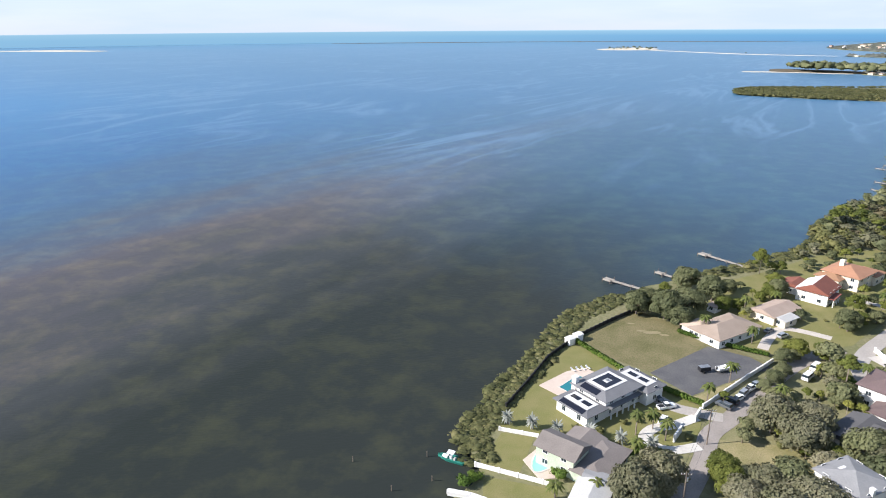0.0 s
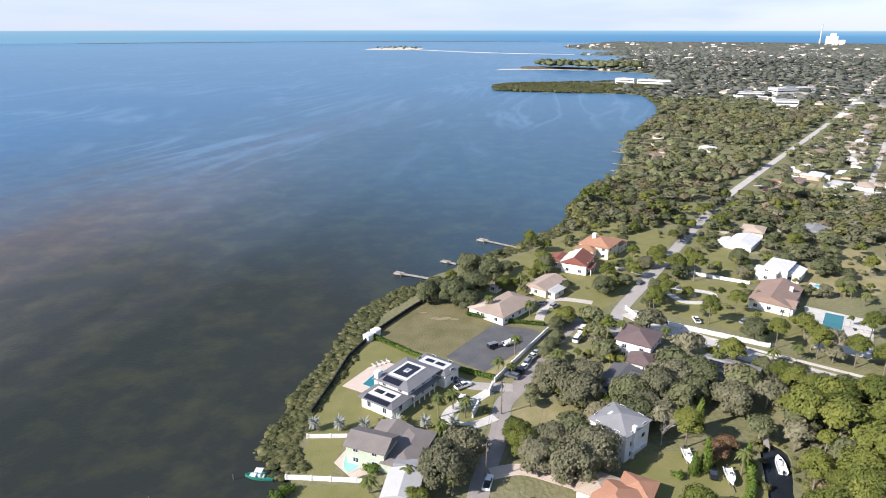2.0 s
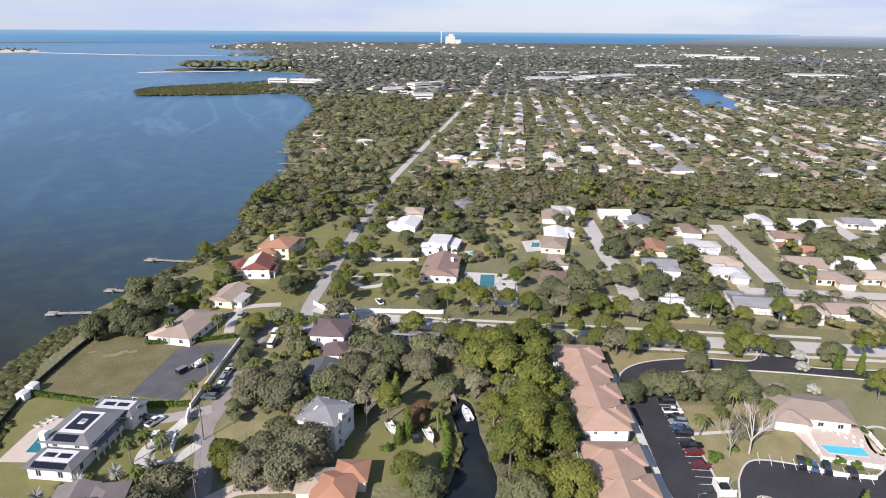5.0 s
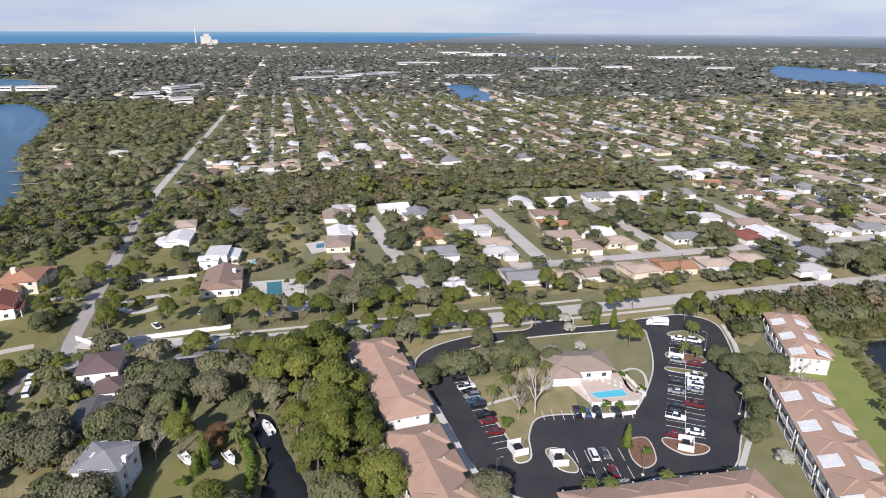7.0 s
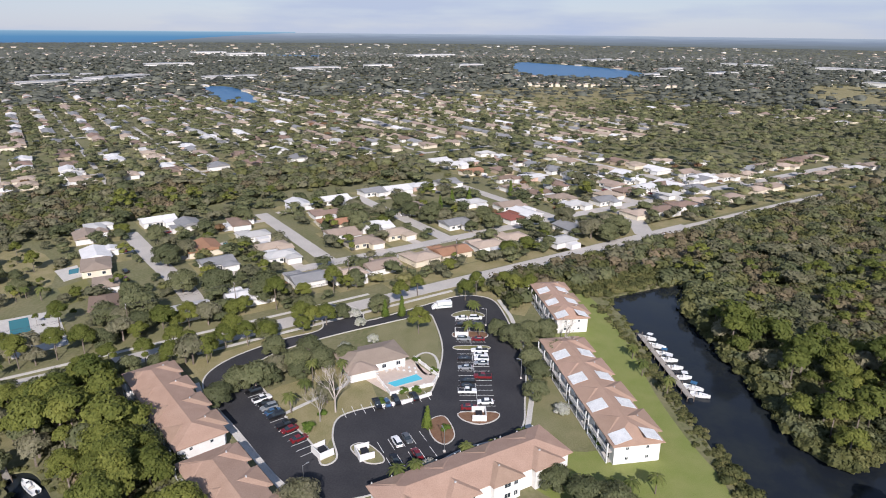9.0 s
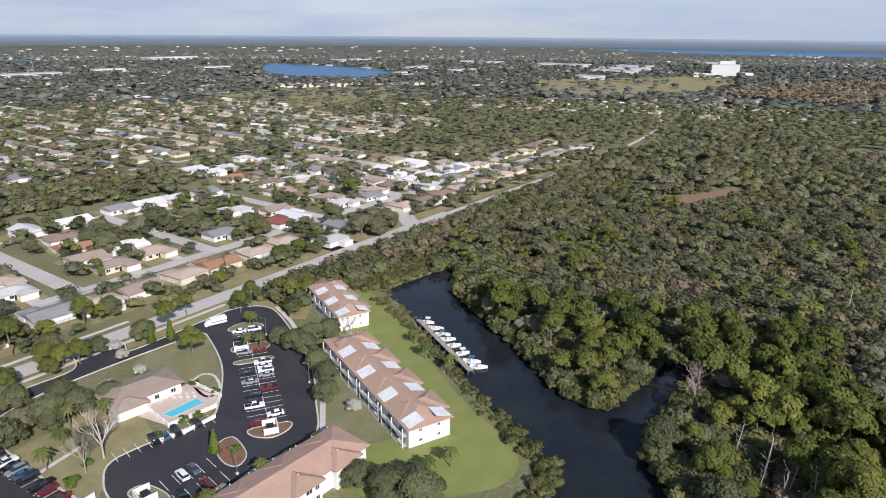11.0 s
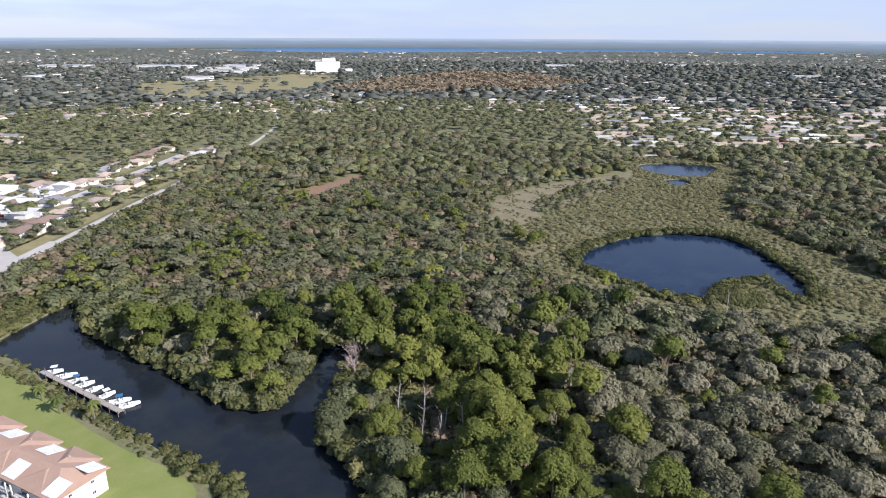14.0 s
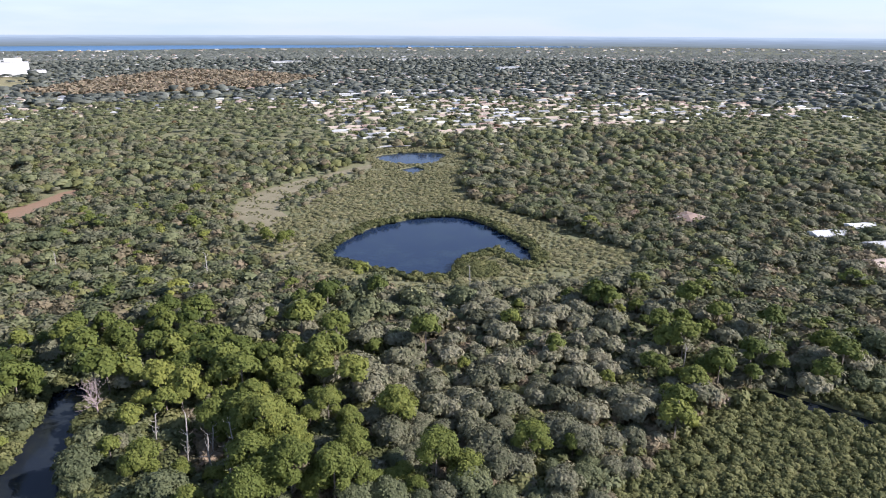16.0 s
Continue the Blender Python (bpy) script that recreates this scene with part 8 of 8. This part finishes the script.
for x, y, t, L, W, h in ((650, 1098, -45, 34, 14, 9), (681, 1052, -45, 58, 14, 9), (688, 815, -20, 44, 18, 9), (782, 838, 0, 70, 20, 11), (652, 706, -28, 28, 16, 10), (1110, 800, -40, 120, 40, 7), (1230, 758, -8, 130, 45, 8), (1260, 890, -40, 110, 40, 7),
        (1300, 560, V, 110, 36, 7), (1620, 480, V, 120, 40, 8), (1750, 350, V, 70, 30, 10), (1850, 120, V, 90, 30, 9), (1800, -420, V, 80, 30, 9), (1660, -500, V, 90, 30, 8), (1560, -330, V, 60, 25, 9), (1380, -720, GRID, 60, 30, 8), (1560, -880, GRID, 120, 30, 9), (1640, -960, GRID, 140, 40, 10), (1760, -1060, GRID, 100, 40, 10), (1900, -900, GRID, 160, 50, 9), (2100, -700, GRID, 140, 50, 9), (2300, -300, V, 140, 60, 9), (2500, 300, V, 180, 60, 10), (2350, 950, V, 130, 50, 12), (2480, 1150, V, 120, 60, 10), (1700, 900, V, 120, 40, 8), (1950, -1500, GRID, 110, 40, 8), (1150, -1800, GRID, 90, 35, 8), (900, -2100, GRID, 100, 40, 8), (430, -1750, GRID, 70, 30, 8)):
    big_building(x, y, t, L, W, h, "long low white commercial building far off")
for k in range(13):
    big_building(1265 - (k % 2) * 3, -37 - k * 12.9, 90, 8, 9, 5.2, "pale house in a far row beside open scrub", wall=CREAM, roof="tan", floors=1)
for k in range(6):
    big_building(1256 + 2.4 * k, -262 - k * 13, 90, 9, 9, 5.2, "pale house in a far row beside open scrub", wall=CREAM, roof="tan", floors=1)
hosp = big_building(1385, -1080, 52, 62, 26, 30, "tall white hospital block far inland", floors=7)
part("wing", box_bm(-62, -31, -16, 14, 0, 12), WHITE, hosp)
part("wing", box_bm(-20, 14, -10, 10, 30, 38), WHITE, hosp)
part("wing", box_bm(31, 70, -12, 12, 0, 9), WHITE, hosp)
plant = group_at("power_station", 3207, 3288, 0, 46 - 90)
part("hall", box_bm(28, 92, -20, 20, 0, 44), CONCRETE, plant)
part("hall", box_bm(48, 80, -20, 20, 44, 60), CONCRETE, plant)
part("chimney", tube_bm((0, 0, 0), (0, 0, 108), 4.5, 3, 10), CONCRETE, plant)
part("annexe", box_bm(92, 130, -16, 16, 0, 24), CONCRETE, plant)
tagged(plant, "pale power station with tall chimney on the skyline", "power station")
mast = group_at("radio_mast", 1810, 525)
part("pole", tube_bm((0, 0, 0), (0, 0, 46), 1.0, 0.35, 6), STEEL, mast)
for z in (30, 38, 44):
    part("antenna", box_bm(-1.6, 1.6, -0.3, 0.3, z, z + 1.6), STEEL, mast)
tagged(mast, "slim grey radio mast above far trees", "mast")
for i in range(36):
    x = 1290 + i * 22 + g.uniform(-8, 8)
    y = 2700 + 500 * math.sin(i * 0.19) + g.uniform(-60, 60)
    if inside(np.array(((x, y),)), LAND)[0]:
        big_building(x, y, GRID, 17, 11, float(g.uniform(5, 9)), "pale waterfront building far off", wall=(WHITE, CREAM, PINK_WALL)[i % 3], roof=("tan", "pale", "terracotta")[i % 3])

# ---- woods and far growth ----
SPIT_FLAT = [(400, 990), (372, 1045), (418, 1140), (560, 1150), (680, 1150), (720, 1060), (600, 960), (470, 965)]


def sector(r0, r1, step, seed, b0=-36, b1=206):
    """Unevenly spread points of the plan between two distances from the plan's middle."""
    g = np.random.default_rng(seed)
    n = int(2 * r1 / step) + 1
    gx, gy = np.meshgrid(np.arange(n) * step - r1, np.arange(n) * step - r1)
    p = np.stack((gx.ravel(), gy.ravel()), 1) + g.uniform(-0.46, 0.46, (gx.size, 2)) * step
    r = np.hypot(p[:, 0], p[:, 1])
    bear = (np.degrees(np.arctan2(p[:, 0], p[:, 1])) + 90) % 360 - 90
    return p[(r >= r0) & (r < r1) & (bear > b0) & (bear < b1)]


def wave(p, size, seed):
    """A smooth random value from place to place, about 0 to 1."""
    g = np.random.default_rng(seed)
    out = np.zeros(len(p))
    for k in range(7):
        a, ph = g.uniform(0, math.tau), g.uniform(0, math.tau)
        q = size * g.uniform(0.6, 1.7)
        out += np.sin((p[:, 0] * math.cos(a) + p[:, 1] * math.sin(a)) * math.tau / q + ph)
    return 0.5 + out / 7


def on_land(p):
    ok = inside(p, LAND)
    for loop in WATERS + LAKES:
        ok &= ~inside(p, loop)
    return ok


def in_any(p, loops):
    hit = np.zeros(len(p), bool)
    for loop in loops:
        hit |= inside(p, loop)
    return hit


FAR_DISCS = np.array(CLEAR_DISCS)


def free_of_discs(p, margin):
    """Keeps clear of houses and single trees, cell by cell for speed."""
    ok = np.ones(len(p), bool)
    cell = 24.0
    table = {}
    for i, (x, y, r) in enumerate(FAR_DISCS):
        for cx in range(int((x - r - margin) // cell), int((x + r + margin) // cell) + 1):
            for cy in range(int((y - r - margin) // cell), int((y + r + margin) // cell) + 1):
                table.setdefault((cx, cy), []).append(i)
    keys = np.floor(p / cell).astype(int)
    for j in range(len(p)):
        for i in table.get((keys[j, 0], keys[j, 1]), ()):
            x, y, r = FAR_DISCS[i]
            if (p[j, 0] - x) ** 2 + (p[j, 1] - y) ** 2 < (r + margin) ** 2:
                ok[j] = False
                break
    return ok


def grow(r0, r1, step, lod, seed, margin, town=0.75):
    p = sector(r0, r1, step, seed)
    p = p[on_land(p)]
    low = in_any(p, [MARSH, MANGROVE_FLAT, SPIT_FLAT, LOW_GROUND])
    wood = in_any(p, FOREST)
    golf = inside(p, GOLF)
    swamp = inside(p, SWAMP)
    g = np.random.default_rng(seed + 50)
    keep = free(p, margin, discs=False) & free_of_discs(p, margin)
    keep &= ~swamp & ~low
    chance = np.where(wood, 0.97 if r0 < 200 else np.clip(0.25 + 0.85 * wave(p, 48, 9), 0.3, 0.95), town * np.clip(0.5 + 1.0 * wave(p, 60, 3), 0.3, 1.3))
    aa, bb = p[:, 0] * UX + p[:, 1] * UY, p[:, 0] * UY - p[:, 1] * UX
    chance = np.where((aa > 640) & (aa < 920) & (bb > 590) & (bb < 970), 0.3, chance)
    chance = np.where((aa > np.where(bb < 330, 166, 178)) & (aa < 204) & (bb > 108) & (bb < 620), 0.0, chance)
    chance = np.where(~wood & (bb > 600), np.minimum(chance * 1.35, 0.95), chance)
    chance = np.where(golf, 0.25 * (wave(p, 90, 4) > 0.55), chance)
    keep &= g.uniform(0, 1, len(p)) < chance
    p, wood = p[keep], wood[keep]
    w1, w2 = wave(p, 75, 11), wave(p, 110, 12)
    pick = g.uniform(0, 1, len(p))
    grove = np.exp(-(((p - (104, -135)) / (46, 32)) ** 2).sum(1)) * 0.75 + np.exp(-(((p - (118, 92)) / (30, 34)) ** 2).sum(1)) * 1.6 + np.exp(-(((p - (5, -185)) / (50, 38)) ** 2).sum(1)) * 0.5 + np.exp(-(((p - (215, 340)) / (70, 70)) ** 2).sum(1)) * 0.45
    greys = np.exp(-(((p - (45, -178)) / (34, 40)) ** 2).sum(1)) * 1.3 + np.exp(-(((p - (20, -420)) / (150, 120)) ** 2).sum(1)) * 0.5
    wet = near_line(p, CANAL_LINE + CANAL_LINE[:1], 38) & wood
    greys = np.where(wet, greys - 0.25, greys)
    pine = pick < np.where(wood, np.clip((0.14 if r0 < 200 else 0.09) + grove + (w1 - 0.5) * 0.5 - greys, 0.03, 0.9), 0.1)
    rest = g.uniform(0, 1, len(p))
    grey = ~pine & (rest < np.where(wood, np.clip(0.34 + greys + (w2 - 0.5), 0.1, 0.84), 0.3))
    bush = ~pine & ~grey & (rest > np.where(wet, 0.3, np.where(wood, 0.62, 0.93)))
    rus = ~pine & ~grey & ~bush & (rest > 0.68) & (rest < 0.705)
    oak = ~pine & ~grey & ~bush & ~rus
    sz = (0.52 + 0.72 * g.uniform(0, 1, len(p)) ** 1.3) * (1 if step < 8 else step / 8.0) * np.where(wood & (step > 6), 1.25, 1.12)
    out = {}
    for kind, sel, s in (("oak", oak, 0.82), ("grey_oak", grey, 0.8), ("pine", pine, 0.92), ("mangrove", bush, 1.15), ("russet", rus, 0.55)):
        out[kind] = (p[sel], sz[sel] * s)
    return out


GOLF = [plan(*p) for p in ((690, 1330), (560, 1520), (437, 1725), (285, 1515), (300, 1230), (410, 1050), (560, 1080))]
WOOD_TEXT = {"oak": "dense dark green oak woods", "grey_oak": "grey-green moss-hung oak woods", "pine": "pines with rounded bright green crowns", "mangrove": "thick olive-green undergrowth", "russet": "scattered trees with russet leaves"}
SHORE_TREES = [p for p in COAST if p[1] < 262]
CLEAR_LINES.append((SHORE_TREES, 9.0))
CLEAR_LINES.append(([(262, -58), (244, -38), (222, -44), (172, -49), (133, -56), (116, -57), (100, -43), (60, -32)], 8.5))
near_wood = grow(116, 232, 5.4, "l1", 21, 1.6, town=0.42)
for kind, (p, s) in near_wood.items():
    order = np.argsort(np.hypot(p[:, 0], p[:, 1]))
    singles = {"pine": 60, "oak": 28, "grey_oak": 34, "mangrove": 14, "russet": 4}[kind]
    for i in order[:singles]:
        tree(kind, float(p[i, 0]), float(p[i, 1]), float(s[i]), group="woodland trees")
    rest = order[singles:]
    far_off = np.hypot(p[rest, 0], p[rest, 1]) > 178
    plant_stuff("woods", kind, "l1", p[rest[~far_off]], s[rest[~far_off]], WOOD_TEXT[kind])
    plant_stuff("woods", kind, "l1m", p[rest[far_off]], s[rest[far_off]], WOOD_TEXT[kind] + " behind")
# beyond 1000 m the leaf colour has haze painted in
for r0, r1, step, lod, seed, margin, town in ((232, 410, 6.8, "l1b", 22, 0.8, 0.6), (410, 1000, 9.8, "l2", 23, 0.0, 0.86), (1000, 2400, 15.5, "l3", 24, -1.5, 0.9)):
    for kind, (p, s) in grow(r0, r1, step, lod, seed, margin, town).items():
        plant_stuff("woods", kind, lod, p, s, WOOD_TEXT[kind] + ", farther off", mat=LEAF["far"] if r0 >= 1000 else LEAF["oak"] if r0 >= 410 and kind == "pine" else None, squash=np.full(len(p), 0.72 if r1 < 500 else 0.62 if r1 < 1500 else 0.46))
p = sector(2400, 4800, 25, 25)
p = p[on_land(p) & ~inside(p, GOLF) & ~inside(p, SWAMP)]
p = p[np.random.default_rng(5).uniform(0, 1, len(p)) < 0.55 + 0.5 * wave(p, 500, 31)]
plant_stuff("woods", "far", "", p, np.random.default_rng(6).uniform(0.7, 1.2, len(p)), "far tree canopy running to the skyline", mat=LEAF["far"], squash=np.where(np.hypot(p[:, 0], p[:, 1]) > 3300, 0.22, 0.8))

# shrubs and small trees that fill the gardens
for plot, n, seed in (([(92, 192), (120, 200), (150, 229), (199, 270), (182, 300), (150, 290), (118, 268), (84, 248), (60, 230), (76, 202)], 150, 81),
        ([(126, 198), (160, 224), (212, 262), (262, 240), (262, 205), (232, 170), (200, 150), (160, 160)], 130, 82), ([(58, 160), (92, 184), (112, 196), (124, 186), (140, 150), (110, 128), (86, 128), (56, 140)], 110, 83)):
    g = np.random.default_rng(seed)
    q = g.uniform(np.min(plot, 0), np.max(plot, 0), (n * 2, 2))
    q = q[inside(q, plot) & free_of_discs(q, 0.4) & (wave(q, 22, seed) > 0.42)]
    for line, half in CLEAR_LINES:
        q = q[~near_line(q, line, half + 0.5)]
    for k, (kind, lo, hi, text) in enumerate((("mangrove", 0.22, 0.5, "rounded garden shrubs by the houses"), ("oak", 0.3, 0.5, "small dark green garden trees"), ("pine", 0.28, 0.42, "small bright green garden trees"))):
        mine = q[k::3]
        plant_stuff("garden_shrubs", kind, "l1", mine, g.uniform(lo, hi, len(mine)), text, category="shrubs", spread=0.22)

# undergrowth that closes the woods
for r0, r1, step, lod, seed in ((116, 195, 3.6, "scrub", 70), (195, 280, 3.9, "bush", 71), (280, 460, 5.0, "bush", 72), (460, 900, 8.6, "mound", 76)):
    p = sector(r0, r1, step, seed)
    p = p[in_any(p, FOREST) & on_land(p) & ~in_any(p, [MARSH, MANGROVE_FLAT])]
    p = p[free(p, 0.3, discs=False)]
    pick = wave(p, 40, 73) + np.random.default_rng(74).normal(0, 0.22, len(p))
    pick = np.where(near_line(p, CANAL_LINE + CANAL_LINE[:1], 16), np.clip(pick, 0.3, 0.68), pick)
    for lo, hi, leaf, text in ((-9, 0.26, "grey_oak", "grey-green brush under the trees"), (0.26, 0.5, "oak", "dark green brush under the trees"), (0.5, 0.72, "mangrove", "olive scrub under the trees"), (0.72, 9, "brush", "brownish winter brush under the trees")):
        q = p[(pick >= lo) & (pick < hi)]
        plant_stuff("undergrowth", "mangrove", lod, q, np.random.default_rng(75).uniform(0.95, 1.95, len(q)) * (0.8 if r0 < 190 else 1 if r0 < 400 else 1.3) * np.where(inside(q, LOW_GROUND), 0.62, 1.0), text, category="undergrowth", mat=LEAF[leaf])

# mangroves: marsh round the pond, flats, shore and spit
g = np.random.default_rng(41)
p = sector(116, 600, 2.6, 42)
p = p[in_any(p, [MARSH, MANGROVE_FLAT]) & on_land(p) & (free(p, -0.8, discs=False) | (g.uniform(0, 1, len(p)) < 0.4))]
far = np.hypot(p[:, 0], p[:, 1]) > 230
flat_land = inside(p, MANGROVE_FLAT)
for sel, lod, leaf in ((~far & flat_land, "l1b", "mangrove"), (~far & ~flat_land, "bush", "marsh"), (far, "bush", "marsh")):
    q = p[sel]
    q = q[g.uniform(0, 1, len(q)) < np.where(inside(q, MARSH), 0.7 + 0.6 * wave(q, 30, 53), 1.0)]
    plant_stuff("mangroves", "mangrove", lod, q, g.uniform(0.35, 0.8, len(q)) * (0.75 + 0.5 * wave(q, 35, 48)) * np.where(inside(q, MARSH), 1.25, 1.0), "low olive-green mangrove thicket", spread=0.13, mat=LEAF[leaf], squash=np.where(inside(q, MARSH), 0.42, 1.0))
dry = sector(230, 470, 2.4, 55)
dry = dry[inside(dry, TRACK) & (wave(dry, 14, 56) > 0.52)]
plant_stuff("scrub", "mangrove", "mound", dry, g.uniform(0.2, 0.5, len(dry)), "tufts of brown grass on the dry marsh track", category="scrub", mat=LEAF["marsh"], squash=np.full(len(dry), 0.5))
clump = sector(240, 300, 1.9, 54)
clump = clump[np.hypot(clump[:, 0] - 75, clump[:, 1] + 257) < 10.5]
plant_stuff("mangroves", "mangrove", "scrub", clump, 1.35 - 0.075 * np.hypot(clump[:, 0] - 75, clump[:, 1] + 257), "rounded mangrove clump at the pond's edge", spread=0.12)


p = sector(116, 235, 2.5, 47)
p = p[inside(p, MANGROVE_FLAT) & on_land(p)]
plant_stuff("mangroves", "mangrove", "bush", p, g.uniform(0.45, 0.8, len(p)), "dense low mangroves that close the tidal flat", spread=0.15, z=-0.2)


def along(line, back, gap, seed, width):
    g = np.random.default_rng(seed)
    out = []
    for (ax, ay), (bx, by) in zip(line, line[1:]):
        L = math.hypot(bx - ax, by - ay)
        n = max(int(L * width / gap ** 2), 1)
        t, k = g.uniform(0, 1, n), g.uniform(0, width, n)
        nx, ny = (by - ay) / max(L, 1e-6), -(bx - ax) / max(L, 1e-6)
        out.append(np.stack((ax + (bx - ax) * t + nx * (k - back), ay + (by - ay) * t + ny * (k - back)), 1))
    return np.concatenate(out)


shore = along(COAST[12:], 3.0, 0.92, 43, 9.0)
shore = shore[(np.hypot(shore[:, 0], shore[:, 1]) < g.uniform(200, 560, len(shore))) & free_of_discs(shore, 0.3) & ((shore[:, 1] < 240) | (shore[:, 1] > 262))]
plant_stuff("mangroves", "mangrove", "mound", shore, g.uniform(0.3, 0.75, len(shore)) * (0.7 + 0.6 * wave(shore, 9, 57)), "belt of low olive mangroves along the bay shore", mat=LEAF["shore"], squash=np.full(len(shore), 0.34), z=-0.3, spread=0.2)


def ccw(loop):
    turn = sum(p[0] * q[1] - q[0] * p[1] for p, q in zip(loop, loop[1:] + loop[:1]))
    return list(loop) if turn > 0 else list(loop)[::-1]


bank = np.concatenate([along(ccw(loop) + ccw(loop)[:1], 1.3, 2.0, 44 + i, 5.0) for i, loop in enumerate((CANAL_LINE, POND))])
bank = bank[free_of_discs(bank, -0.5) & ~near_line(bank, [(212, -49.5), (170, -56.5)], 1.6) & (np.hypot(bank[:, 0], bank[:, 1]) > 100)]
lawn_side = near_line(bank, [(258, -62), (240, -41), (222, -45), (172, -50), (133, -57), (116, -58), (100, -43), (60, -32)], 5.5)
plant_stuff("mangroves", "mangrove", "l1m", bank, g.uniform(0.45, 1.0, len(bank)) * np.where(lawn_side, np.where(bank[:, 0] > 140, 0.42, 0.85), 1.0), "mangroves overhanging the canal banks", z=-0.6)
lawn_bank = along([(236, -37), (222, -41.5), (202, -46), (183, -49), (162, -53), (141, -58), (124, -60), (112, -54)], 1.6, 1.35, 58, 3.4)
plant_stuff("mangroves", "mangrove", "scrub", lawn_bank, g.uniform(0.2, 0.46, len(lawn_bank)), "belt of shrubs between the lawn and the canal", mat=LEAF["shore"], spread=0.22, z=-0.3)
HEAD = [(277, -17), (252, -24), (241, -36), (246, -50), (258, -62), (271, -75), (284, -90), (312, -74), (298, -43)]
head = sector(230, 340, 2.1, 59)
head = head[inside(head, HEAD) & on_land(head)]
for line, half in CLEAR_LINES:
    if len(line) > 2 and half < 8:
        head = head[~near_line(head, line, half)]
plant_stuff("mangroves", "mangrove", "scrub", head, g.uniform(0.35, 0.95, len(head)), "olive mangrove thicket round the canal's head", spread=0.22, z=-0.2)
far_bank = along(ccw(POND_FAR) + ccw(POND_FAR)[:1], 9.5, 2.3, 63, 9.0)
far_bank = far_bank[on_land(far_bank) & free(far_bank, 0.0, discs=False) & (wave(far_bank, 26, 64) > 0.3)]
plant_stuff("mangroves", "mangrove", "bush", far_bank, g.uniform(0.4, 0.9, len(far_bank)), "low scrub round the far pond", mat=LEAF["marsh"], spread=0.2)
creek_side = along(ccw(CREEK) + ccw(CREEK)[:1], 0.2, 2.4, 52, 2.5)
plant_stuff("mangroves", "mangrove", "scrub", creek_side, g.uniform(0.3, 0.5, len(creek_side)), "low scrub along the creek banks", z=-0.3)
spit = sector(900, 1250, 6.0, 45)
spit = spit[inside(spit, SPIT_FLAT) & on_land(spit)]
spit = np.concatenate((spit, along(SPIT[:22], 3, 4.5, 49, 9.0), along(COAST[-22:] + SPIT[:3], 2, 4.5, 50, 9.0)))
plant_stuff("mangroves", "mangrove", "bush", spit, g.uniform(1.5, 2.0, len(spit)), "mangrove-covered spit", mat=LEAF["shore"], squash=np.full(len(spit), 0.55))
cy = sector(1100, 1950, 7.8, 46)
cy = cy[inside(cy, SWAMP)]
plant_stuff("cypress_swamp", "cypress", "l3", cy, g.uniform(1.4, 2.1, len(cy)), "brown leafless cypress swamp", spread=0.12)
for i, loop in enumerate(ISLES):
    q = sector(1300, 4860, 10 if i == 0 else 24, 60 + i, -60, 100)
    q = q[inside(q, loop)]
    q = q[np.random.default_rng(i).uniform(0, 1, len(q)) < (0.75, 0.4, 0.08, 0.0, 0.0)[i]]
    if i == 0:
        q = q[q[:, 0] > 700]
    plant_stuff("island_trees", "oak", "l3", q, g.uniform(0.8, 1.4, len(q)) * (1.8 if i == 0 else 0.8), "dark trees on a bay island")
